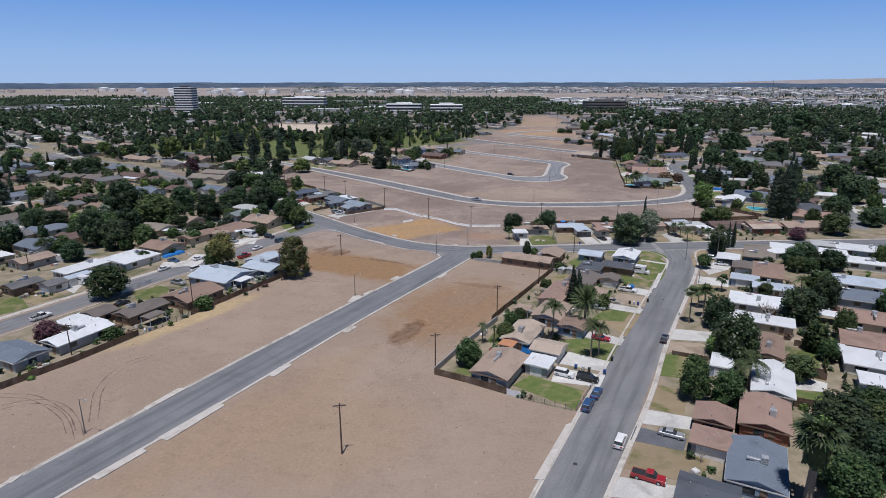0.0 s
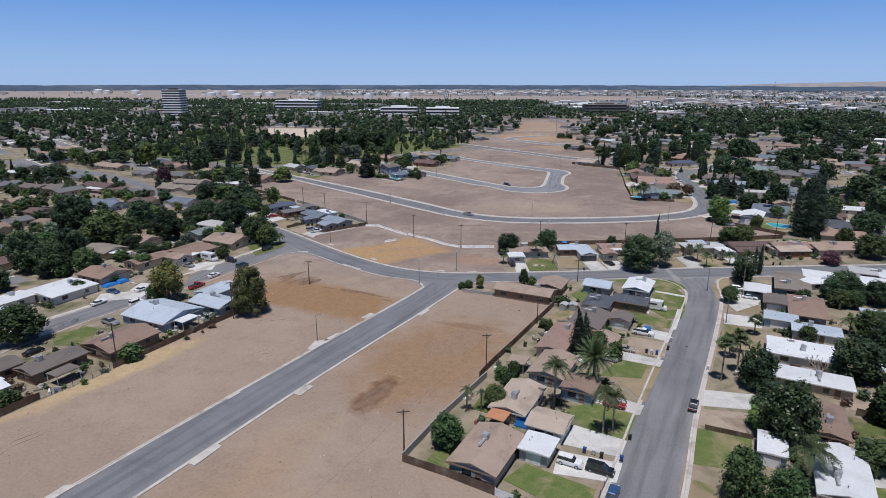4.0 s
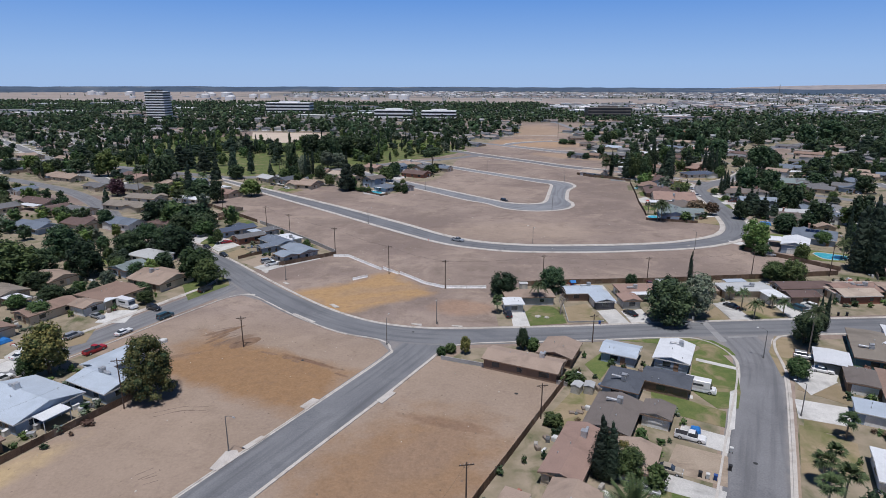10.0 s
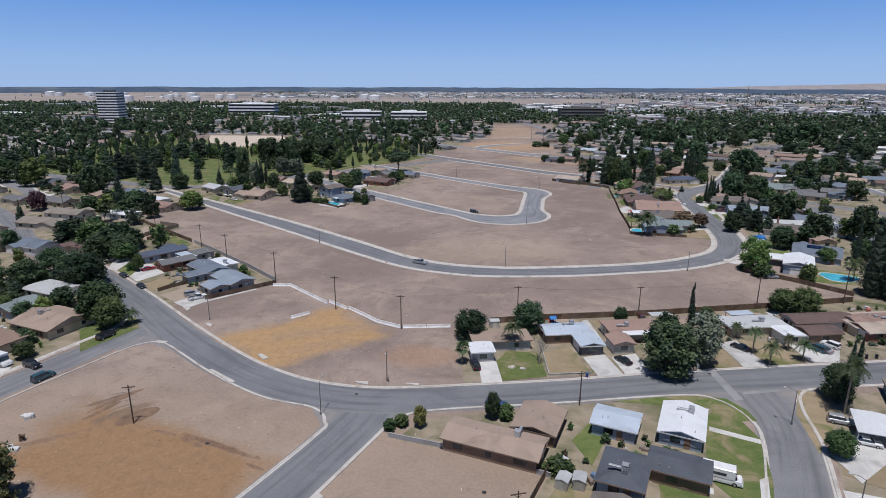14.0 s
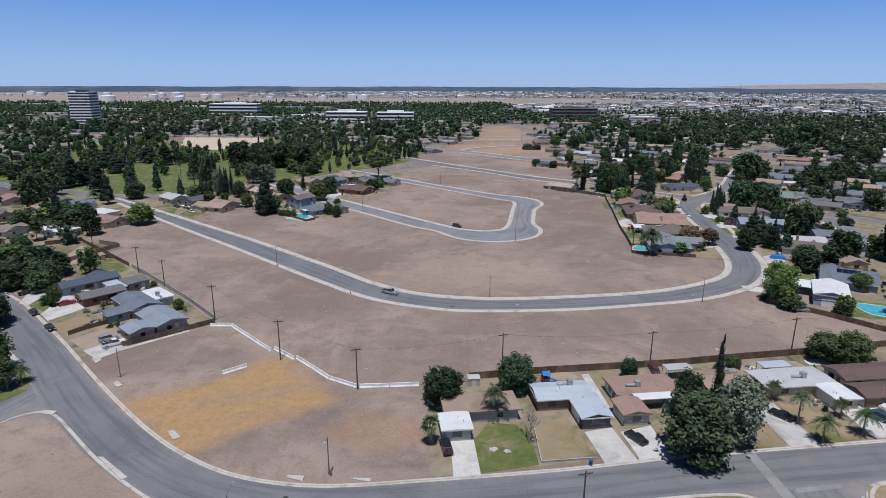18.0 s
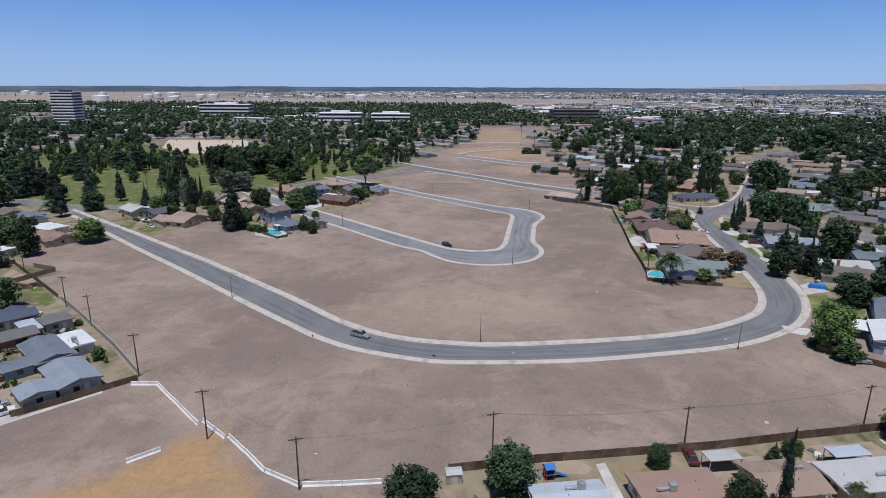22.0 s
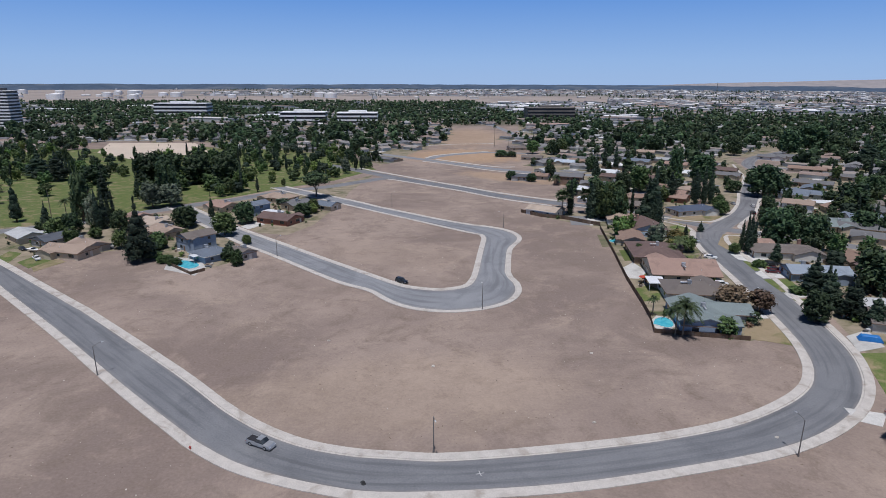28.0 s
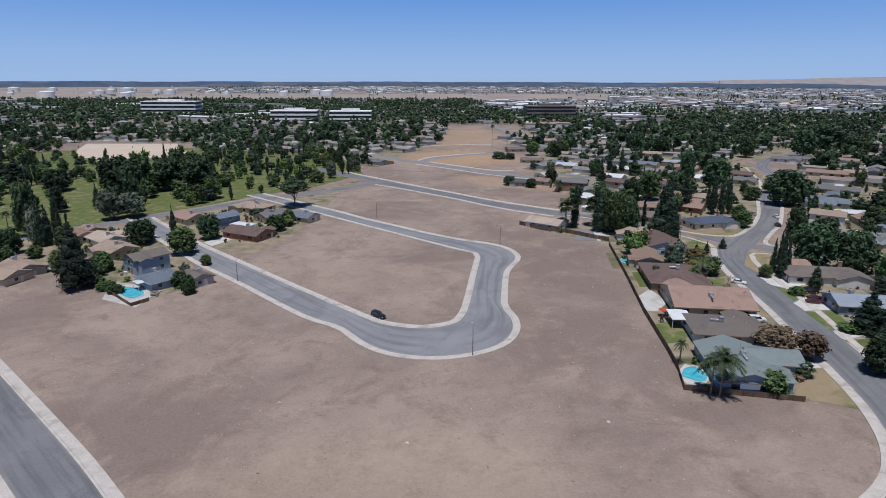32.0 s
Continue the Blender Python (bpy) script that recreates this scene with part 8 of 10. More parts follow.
yard((167.7, 446.9), (179.0, 449.3), (178.9, 438.7), (170.0, 434.9), (166.8, 438.9), mat="concrete")
yard((167.3, 436.7), (176.3, 437.2), (175.5, 428.4), (165.0, 424.6), mat="lawn")
yard((163.8, 422.8), (175.1, 429.9), (175.2, 417.0), (163.1, 416.5), mat="concrete")
yard((162.5, 415.6), (172.2, 415.9), (167.4, 402.4), (161.0, 402.8), mat="lawn")
yard((161.0, 401.7), (176.3, 403.8), (173.1, 398.4), (160.2, 397.5), mat="concrete")
yard((160.2, 396.4), (172.3, 397.4), (161.1, 383.9), (160.8, 387.6), mat="lawn")
yard((119.0, 431.3), (125.2, 437.6), (126.0, 426.0), (119.9, 418.7), (116.1, 419.8), mat="concrete")
yard((130.8, 373.0), (136.8, 379.0), (144.5, 381.3), (141.2, 367.1), (131.6, 367.7), mat="dry")
yard((135.3, 381.8), (139.1, 384.4), (146.2, 385.5), (144.7, 382.1), mat="concrete")
yard((163.0, 491.3), (171.1, 498.0), (171.4, 485.6), (163.8, 476.4), mat="lawn")
yard((170.0, 460.1), (177.6, 471.8), (186.3, 472.0), (177.1, 454.4), (170.0, 452.3), mat="dry")
yard((166.3, 440.8), (172.3, 447.5), (181.2, 446.9), (176.9, 438.0), mat="concrete")
yard((172.3, 462.7), (181.0, 476.5), (188.5, 476.0), (174.7, 453.9), mat="dry")
yard((129.6, 329.8), (130.6, 334.7), (137.6, 331.7), (133.2, 327.3), mat="concrete")
yard((167.7, 504.8), (180.2, 519.4), (204.9, 515.4), (184.2, 497.9), mat="dry")
yard((-94.6, 172.5), (-96.3, 183.1), (-90.3, 180.5), (-87.9, 171.8), mat="lawn")
yard((-130.0, 181.9), (-130.2, 186.5), (-121.5, 185.1), (-118.4, 174.3), mat="concrete")
yard((-129.4, 155.2), (-139.7, 168.5), (-133.6, 171.2), (-124.3, 162.0), mat="lawn")
yard((-132.7, 168.7), (-134.7, 179.0), (-122.0, 174.1), (-124.2, 164.3), mat="dry")
yard((-98.9, 211.7), (-98.9, 219.2), (-91.7, 217.9), (-91.6, 204.9), mat="concrete")
yard((-104.5, 201.7), (-106.2, 208.1), (-94.7, 211.6), (-92.1, 204.2), mat="concrete")
yard((-89.4, 233.9), (-90.8, 242.8), (-82.5, 244.4), (-80.9, 234.2), mat="concrete")
yard((-95.0, 210.7), (-94.5, 225.4), (-87.1, 231.1), (-83.8, 220.6), mat="dry")
yard((-95.8, 170.0), (-101.2, 177.0), (-95.1, 180.4), (-89.2, 176.0), (-90.5, 170.2), mat="lawn")
yard((-45.8, 438.8), (-49.5, 454.6), (-37.3, 451.1), (-31.7, 440.3), (-32.6, 431.0), mat="concrete")
yard((108.9, 382.1), (112.4, 386.1), (116.1, 383.0), (114.9, 378.5), (111.7, 375.7), (108.4, 376.9), mat="concrete")
yard((145.7, 308.0), (157.9, 320.7), (170.4, 315.1), (161.2, 303.0), mat="lawn")
yard((89.5, 141.2), (95.6, 140.5), (90.0, 130.1), (84.8, 131.5), mat="lawn")
yard((79.6, 120.2), (84.0, 119.7), (80.9, 114.2), (76.8, 114.7), mat="lawn")
yard((82.4, 124.9), (87.7, 123.3), (86.1, 120.8), (81.0, 121.8), mat="concrete")
yard((91.3, 208.6), (99.0, 215.7), (100.9, 206.3), (91.5, 200.2), mat="concrete")
yard((82.5, 186.6), (88.4, 197.1), (95.8, 194.4), (90.6, 184.1), mat="dry")
yard((-127.8, 296.3), (-123.1, 304.5), (-115.8, 294.8), (-119.0, 285.3), mat="lawn")
yard((-114.0, 453.0), (-115.1, 466.0), (-108.8, 463.3), (-105.5, 448.1), mat="lawn")
yard((-57.7, 527.4), (-55.3, 534.7), (-45.5, 523.7), (-47.1, 514.0), mat="lawn")
yard((-35.3, 502.5), (-30.3, 513.1), (-25.0, 506.4), (-30.3, 497.2), mat="concrete")
yard((-96.3, 446.8), (-91.6, 455.4), (-85.5, 450.4), (-90.3, 438.6), mat="dry")
pool((108.8, 380.0), (111.1, 383.6), (114.2, 384.6), (114.9, 381.7), (114.1, 378.6), (111.8, 377.2))
pool((125.8, 467.5), (129.2, 470.9), (132.8, 468.5), (129.3, 463.9))
pool((-43.4, 443.5), (-44.6, 449.3), (-38.7, 447.9), (-34.8, 442.5), (-37.1, 438.7))
pool((155.8, 314.8), (159.4, 316.9), (167.3, 311.1), (162.2, 306.3), (156.3, 307.8))

# fences
fence([(34.2, 270.6), (50.1, 273.1), (84.1, 276.6), (103.1, 279.7), (124.6, 282.8), (149.2, 287.3)], "wood", 1.8)
fence([(38.9, 204.8), (30.8, 189.4), (22.9, 174.1), (17.2, 163.4), (13.7, 156.1)], "wood", 1.8)
fence([(15.4, 156.7), (5.6, 138.9), (-1.0, 124.9)], "block", 1.6)
fence([(-0.9, 124.5), (7.1, 120.6), (15.2, 116.0)], "wood", 1.7)
fence([(15.2, 116.0), (18.1, 114.5)], "white", 1.5)
fence([(18.6, 113.9), (29.1, 109.8), (34.8, 120.7)], "wire", 1.2)
fence([(-99.6, 109.0), (-96.3, 114.3), (-88.3, 127.6), (-80.9, 143.6)], "wood", 1.7)
fence([(-80.9, 143.6), (-76.0, 150.9), (-72.4, 158.9)], "wire", 1.6)
fence([(-73.1, 158.0), (-67.9, 169.0), (-64.4, 176.8), (-61.7, 182.1), (-54.9, 195.6)], "wood", 1.6)
fence([(129.5, 488.9), (122.1, 450.2), (115.3, 417.6), (111.4, 393.8), (109.3, 382.9)], "wood", 1.8)
fence([(109.3, 382.9), (106.7, 374.3), (113.2, 372.4), (129.9, 367.8)], "wood", 1.3)
fence([(-53.6, 290.0), (-44.9, 296.9), (-35.3, 305.3)], "wood", 1.5)
fence([(-35.8, 307.2), (-49.7, 323.3), (-72.4, 347.3), (-83.3, 358.0)], "block", 1.5)
fence([(-85.1, 359.5), (-103.5, 377.5), (-121.0, 394.3)], "wood", 1.6)
fence([(-133.8, 389.6), (-122.1, 396.3)], "wood", 1.8)
fence([(-71.6, 297.4), (-68.5, 302.0), (-64.5, 306.0), (-59.4, 309.6)], "wood", 1.3)
fence([(-105.6, 363.0), (-98.7, 370.6), (-95.6, 369.9)], "wood", 1.5)
fence([(-130.7, 416.8), (-122.0, 435.1)], "wood", 1.8)
fence([(100.1, 526.1), (108.2, 515.1), (117.2, 510.6), (131.5, 494.8)], "wood", 1.8)
fence([(-44.5, 442.6), (-34.3, 432.0), (-30.8, 436.4)], "wood", 1.2)
fence([(9.5, 214.7), (18.5, 211.6), (24.1, 209.2), (38.5, 202.2)], "block", 1.0)
fence([(57.6, 136.9), (65.2, 133.7)], "wood", 1.1)
fence([(83.6, 129.8), (88.6, 126.4)], "wood", 1.8)
fence([(74.9, 114.3), (78.8, 112.9)], "wood", 1.7)
fence([(130.2, 318.4), (137.2, 311.6), (141.6, 307.1), (153.1, 292.3)], "wood", 1.6)
fence([(-103.1, 174.8), (-100.8, 179.1), (-99.1, 185.8)], "white", 1.5)

# poles and lamps
POLES.append(utility_pole(-77.9, 351.5, 9.9))
POLES.append(utility_pole(-62.6, 336.8, 9.4))
POLES.append(utility_pole(-36.0, 307.2, 10.8))
POLES.append(utility_pole(-11.4, 281.7, 10.6))
POLES.append(utility_pole(9.1, 266.7, 10.1))
POLES.append(utility_pole(42.1, 273.2, 10.4))
POLES.append(utility_pole(78.3, 276.7, 9.1))
POLES.append(utility_pole(116.0, 281.9, 10.2))
POLES.append(utility_pole(145.3, 285.8, 11.5))
POLES.append(utility_pole(-16.4, 93.7, 10.5))
POLES.append(utility_pole(-0.8, 126.0, 9.8))
POLES.append(utility_pole(15.4, 160.2, 9.5))
POLES.append(utility_pole(30.8, 188.5, 8.0))
POLES.append(utility_pole(-41.7, 219.8, 8.5))
POLES.append(utility_pole(-72.9, 159.3, 11.0))
POLES.append(utility_pole(-91.4, 131.5, 8.4))
POLES.append(utility_pole(-55.9, 189.1, 11.5))
POLES.append(utility_pole(-149.7, 197.5, 8.6))
POLES.append(utility_pole(49.1, 226.1, 8.0))
POLES.append(utility_pole(-112.7, 386.6, 11.5))
street_lamp(-67.4, 98.6, -27.0)
street_lamp(-28.4, 175.1, -27.0)
street_lamp(7.5, 237.1, -90.0)
street_lamp(-46.2, 273.6, -120.0)
street_lamp(-30.7, 358.5, 45.0)
street_lamp(84.6, 191.5, 154.0)
street_lamp(44.5, 324.7, -85.0)
street_lamp(110.4, 319.3, 100.0)
street_lamp(62.6, 393.7, 90.0)
street_lamp(-8.9, 453.3, 50.0)
street_lamp(85.7, 493.9, 180.0)
street_lamp(33.8, 543.5, 50.0)
street_lamp(89.9, 218.5, 154.0)
street_lamp(144.1, 385.9, 170.0)
street_lamp(-4.9, 222.7, 80.0)

# concrete barriers
barriers([(-35.9, 303.1), (-29.9, 303.0), (-14.8, 286.4)])
barriers([(-14.4, 287.8), (-7.9, 281.7)])
barriers([(-7.6, 282.4), (-2.8, 277.2), (2.2, 271.5), (9.0, 267.5)])
barriers([(9.4, 267.5), (22.8, 268.1)])
barriers([(-23.2, 274.4), (-18.6, 278.2)])


def earth_mound(x, y, w, d, h, ang):
    """A low uneven heap of turned earth."""
    bm = bmesh.new()
    bmesh.ops.create_grid(bm, x_segments=14, y_segments=10, size=1.0)
    for v in bm.verts:
        r = math.hypot(v.co.x, v.co.y)
        lump = noise.noise(Vector((v.co.x * 2.2 + x, v.co.y * 2.2 + y, 0.3)))
        v.co = Vector((v.co.x * w, v.co.y * d, max(-0.06, h * (1 - r * r) * (0.75 + 0.7 * lump) - 0.03)))
    ob = mesh_ob("earth_mound", bm, M["turned_soil"])
    ob.matrix_basis = pose(x, y, 0.0, 0, 0, ang)
    tagged(ob, "low heap of turned brown earth on a bare lot", "soil heap")


M["turned_soil"] = varied("turned_soil", (0.17, 0.108, 0.07), (0.25, 0.165, 0.11), 0.6, 4.0, 0.97, 0.1, 0.6, (0.13, 0.085, 0.058))
for x, y, w, d, h, ang in ((-42.3, 222.4, 4.6, 2.4, 0.6, 45), (-49.5, 229.2, 6.0, 0.8, 0.3, 55), (-50.6, 224.6, 4.5, 0.7, 0.25, 60), (-34.0, 216.4, 3.0, 0.5, 0.25, -20), (-28.8, 214.0, 1.6, 0.7, 0.45, -20),
                           (-26.2, 212.3, 1.3, 0.6, 0.35, -25), (-13.5, 205.6, 2.4, 0.45, 0.25, -28), (-9.0, 148.5, 5.5, 2.0, 0.4, 66), (-11.5, 143.5, 2.6, 1.4, 0.3, 60)):
    earth_mound(x, y, w, d, h, ang)

# back yards of the northern row and front yards along the eastern bend
yard((60.6, 272.4), (62.4, 272.9), (63.1, 255.3), (61.0, 255.4), mat="concrete")
yard((63.3, 272.3), (73.8, 274.0), (75.8, 269.3), (65.1, 267.7), (63.6, 267.8), mat="dry")
yard((79.1, 272.0), (82.1, 272.5), (85.7, 271.9), (79.8, 267.5), mat="soil")
yard((86.6, 273.8), (100.9, 276.1), (98.3, 267.1), (92.8, 260.6), (85.0, 259.2), (85.1, 267.4), mat="soil")
yard((50.9, 273.5), (57.2, 274.4), (59.8, 271.4), (58.2, 269.6), (50.8, 269.8), mat="soil")
yard((102.2, 277.2), (115.2, 278.4), (117.0, 271.3), (110.6, 268.6), (110.1, 274.3), (102.0, 274.0), mat="soil")
yard((117.3, 279.0), (122.9, 279.6), (122.7, 276.4), (117.3, 276.0), mat="concrete")
yard((56.4, 227.6), (66.6, 229.2), (76.1, 230.0), (81.5, 228.6), (83.7, 223.8), (83.7, 219.7), (76.4, 219.7), (76.4, 225.0), (67.0, 226.0), mat="lawn")
yard((157.0, 368.9), (165.9, 372.6), (162.2, 361.9), (153.4, 359.6), mat="concrete")
yard((153.2, 358.8), (160.0, 358.8), (154.9, 347.5), (163.1, 345.6), (156.0, 336.9), (142.4, 336.8), (144.4, 340.6), mat="lawn")
yard((125.8, 454.3), (136.8, 456.4), (132.4, 441.3), (122.8, 439.5), mat="lawn")
yard((149.0, 444.6), (154.9, 446.1), (149.2, 424.8), (141.9, 422.2), mat="lawn")
yard((178.3, 472.6), (188.7, 473.7), (182.7, 465.3), (171.4, 453.0), (171.6, 458.6), mat="dry")
car(161.7, 464.3, 62.0, "sedan", "silver")
car(170.1, 422.3, -12.0, "sedan", "maroon")
tree(152.7, 440.1, 5.0, 2.0, "bare")
tree(142.7, 413.1, 3.0, 2.2, "shrub")
tree(139.2, 440.9, 2.6, 2.0, "shrub")
tree(127.1, 438.1, 3.0, 2.2, "round")
tree(132.8, 437.7, 3.2, 2.0, "round")
tree(146.1, 451.1, 5.5, 2.8, "yellow")

# garden paths of the corner house
yard((73.0, 217.8), (81.5, 212.8), (80.8, 211.4), (72.4, 216.3), mat="concrete")
yard((74.4, 201.3), (76.3, 202.1), (68.8, 186.1), (67.0, 185.5), mat="concrete")
yard((55.4, 202.8), (65.4, 199.1), (64.8, 197.6), (54.8, 201.2), mat="concrete")

# driveway aprons of the empty lots
yard((-19.4, 191.1), (-17.6, 189.9), (-16.0, 194.0), (-17.5, 194.7), mat="apron")
yard((-3.7, 194.2), (-2.3, 193.0), (0.2, 197.5), (-1.0, 198.6), mat="apron")
yard((-60.8, 107.6), (-59.6, 106.9), (-55.3, 116.3), (-57.4, 116.0), mat="apron")
yard((-41.4, 145.4), (-40.4, 144.6), (-38.8, 147.7), (-39.7, 148.4), mat="apron")
yard((-27.2, 147.6), (-25.3, 146.8), (-23.6, 150.9), (-25.5, 151.9), mat="apron")
yard((-39.3, 122.6), (-37.7, 122.0), (-35.2, 127.9), (-36.6, 128.8), mat="apron")
yard((-52.5, 97.4), (-50.2, 96.6), (-44.2, 109.4), (-46.0, 110.4), mat="apron")
yard((-58.2, 85.6), (-56.6, 84.9), (-52.4, 93.2), (-54.0, 94.0), mat="apron")
yard((-29.8, 169.8), (-28.2, 169.2), (-25.8, 173.8), (-27.0, 175.5), (-28.9, 175.0), mat="apron")
yard((-26.4, 176.3), (-25.1, 175.7), (-22.9, 179.8), (-24.0, 180.2), mat="apron")
yard((-26.1, 250.8), (-24.9, 251.1), (-22.6, 248.7), (-23.8, 247.9), mat="apron")
yard((0.3, 236.2), (0.4, 236.8), (3.3, 236.5), (3.3, 235.1), mat="apron")
yard((11.7, 235.5), (11.9, 235.8), (14.8, 235.6), (14.9, 234.6), mat="apron")
yard((-35.2, 242.8), (-34.2, 242.7), (-27.0, 236.8), (-27.8, 236.1), mat="apron")
yard((-56.3, 258.4), (-54.3, 259.1), (-51.8, 258.7), (-51.9, 257.2), mat="apron")
yard((-46.4, 270.4), (-45.9, 271.5), (-43.8, 269.5), (-44.3, 268.5), mat="apron")
yard((-57.7, 282.8), (-56.9, 284.2), (-54.9, 282.2), (-55.3, 280.3), mat="apron")
yard((-72.0, 83.5), (-72.0, 85.4), (-70.4, 85.7), (-70.7, 83.7), mat="apron")
yard((17.8, 87.5), (26.1, 104.5), (27.9, 105.6), (19.6, 87.6), mat="apron")

# bins, rocks and small things
wheelie_bin(32.3, 128.4, "blue")
wheelie_bin(33.9, 127.9, "white")
wheelie_bin(35.1, 126.9, "black")
wheelie_bin(38.5, 126.1, "blue")
wheelie_bin(41.8, 132.8, "black")
wheelie_bin(64.7, 178.3, "white")
wheelie_bin(62.2, 172.9, "black")
wheelie_bin(56.2, 170.9, "black")
wheelie_bin(57.3, 170.4, "white")
wheelie_bin(58.5, 170.1, "blue")
wheelie_bin(68.1, 162.3, "white")
car(78.3, 273.6, 84.0, "sedan", "maroon")
wheelie_bin(53.7, 238.4, "blue")
wheelie_bin(55.6, 250.3, "white")
wheelie_bin(57.3, 250.7, "white")
wheelie_bin(64.5, 251.7, "white")
wheelie_bin(65.7, 251.9, "white")
wheelie_bin(67.0, 252.4, "white")
wheelie_bin(81.5, 242.7, "white")
wheelie_bin(125.7, 247.8, "black")
wheelie_bin(128.3, 247.9, "black")
boulder(36.9, 243.4, 0.9)
boulder(39.4, 242.7, 0.8)
boulder(85.9, 363.0, 0.5)
boulder(46.2, 358.5, 0.45)
boulder(19.8, 374.4, 0.45)
boulder(110.1, 325.2, 0.4)
boulder(76.9, 332.4, 0.4)
boulder(10.1, 276.4, 0.35)
boulder(98.7, 285.2, 0.5)
storage_box(-82.2, 184.4, 0)
storage_box(-77.0, 182.3, 1)
storage_box(-74.2, 181.0, 2)
storage_box(-69.8, 179.0, 3)
storage_box(-67.9, 178.2, 4)
storage_box(-68.8, 181.0, 5)
storage_box(-65.9, 188.7, 6)
storage_box(-64.2, 189.8, 7)
storage_box(-63.0, 191.2, 8)
storage_box(-73.3, 178.8, 9)
storage_box(-71.7, 180.9, 10)
shed(40.2, 199.9, 60)
shed(42.9, 199.9, 70)
shed(35.0, 268.5, 5)
shed(40.5, 204.3, 64)
hydrant(0.0, 328.3)
hydrant(45.2, 190.5)
play_set(51.4, 268.8, 10)
sun_umbrella(119.9, 415.1)
boat(-77.8, 468.4, -40)
boat(-104.8, 464.3, -30)
tarp(22.2, 137.9, 4, 3, 2.2, 64)
tarp(59.9, 183.4, 2.2, 1.8, 2.0, -26)
tarp(161.4, 366.0, 5.6, 2.4, 1.5, -24)
tarp(-108.1, 216.3, 5, 3, 0.8, 66)
tarp(-105.8, 219.9, 4, 3, 1.0, 66)
manhole(25.7, 92.2)
manhole(32.3, 316.6)
manhole(32.1, 317.1)
manhole(-24.5, 212.8)
manhole(67.7, 175.1)
manhole(26.7, 198.5)
manhole(83.1, 240.1)
manhole(1.3, 231.1)
survey_cross(52.2, 318.1)
yard((83.2, 241.0), (85.1, 241.4), (85.2, 228.2), (83.1, 227.6), mat="gutter")
yard((86.6, 231.5), (95.3, 232.5), (94.7, 231.5), (86.2, 230.3), mat="gutter")
fence([(45.9, 254.5), (45.1, 239.5), (55.4, 240.4)], "block", 0.4)
wheel_track([(-90.7, 107.1), (-87.4, 109.2), (-82.8, 109.6), (-77.8, 107.5), (-72.3, 102.8), (-67.6, 97.1)])
wheel_track([(-94.5, 112.0), (-86.3, 111.1), (-75.9, 104.8), (-70.4, 98.9)])
wheel_track([(-68.4, 102.9), (-74.5, 115.1), (-75.4, 125.7), (-72.1, 131.2)])
wheel_track([(-52.4, 223.3), (-50.2, 228.2), (-46.0, 230.1)])
wheel_track([(-41.5, 167.1), (-39.3, 169.3)])
wheel_track([(-39.9, 165.9), (-37.8, 167.2)])
wheel_track([(-50.4, 220.3), (-47.5, 225.0), (-45.2, 226.8)])
wheel_track([(-53.4, 226.2), (-52.3, 229.9), (-47.4, 232.2)])
wheel_track([(-48.7, 186.9), (-43.6, 189.6), (-38.6, 189.8)])

for a, b in zip(POLES[:8], POLES[1:9]):
    cable(a, b)
    cable(a + Vector((0.9, 0.2, -0.2)), b + Vector((0.9, 0.2, -0.2)))
cable(POLES[9], POLES[10])
cable(POLES[10], POLES[11])
cable(POLES[15], POLES[14])
cable(POLES[14], POLES[16])

# ---------- the wider suburb ----------
LOT = [(-36, 306), (23, 268), (100, 277), (165, 293), (180, 312), (160, 330), (142, 345), (150, 365), (141, 372), (112, 375), (129, 486), (103, 524), (126, 548), (150, 590), (157, 597), (117, 637),
       (140, 700), (158, 780), (156, 898), (192, 1118), (117, 1118), (96, 931), (61, 803), (21, 690), (8, 592), (3, 519), (-9, 452), (-35, 433), (-45, 443), (-69, 469), (-86, 457), (-106, 440), (-128, 418), (-120, 393)]
LOT_SOUTH = [(-190, -140), (-90, 105), (-52, 200), (-66, 225), (-70, 262), (-40, 314), (25, 280), (92, 280), (92, 232), (80, 205), (26, 80), (-70, -110)]
PARK = [(-310, 535), (-140, 535), (-93, 555), (-58, 570), (-37, 600), (-6, 630), (24, 690), (-8, 795), (-130, 830), (-180, 900), (-290, 900), (-340, 800)]

BUILT_EAST = [(30, 30), (100, 236), (175, 246), (165, 160), (120, 60), (100, 30)]
BUILT_WEST = [(-137, 222), (-250, 345), (-290, 430), (-250, 452), (-218, 426), (-178, 386), (-143, 345), (-84, 297), (-88, 236)]
BUILT_NORTHWEST = [(-128, 418), (-215, 500), (-150, 492), (-98, 525), (-36, 595), (-5, 625), (10, 590), (-12, 470), (-35, 433), (-70, 468)]
OPEN_YARD = [(-120.6, 374.0), (-122.0, 394.4), (-82.2, 356.5), (-77.4, 344.0), (-90.1, 350.0), (-112.7, 356.5)]


def inside(x, y, poly):
    c = False
    for (x0, y0), (x1, y1) in zip(poly, poly[1:] + poly[:1]):
        if (y0 > y) != (y1 > y) and x < (x1 - x0) * (y - y0) / (y1 - y0) + x0:
            c = not c
    return c


TAKEN = [(o.location.x, o.location.y) for o in scene.objects if o.parent is None and o.name.split(".")[0] in ("house", "garage", "patio_cover")]
ROADS = [(v.co.x, v.co.y) for o in scene.objects if o.name.split(".")[0] == "road" for v in o.data.vertices]
ROAD_CELLS = {(int(x // 12), int(y // 12)) for x, y in ROADS}
rng = random.Random(21)


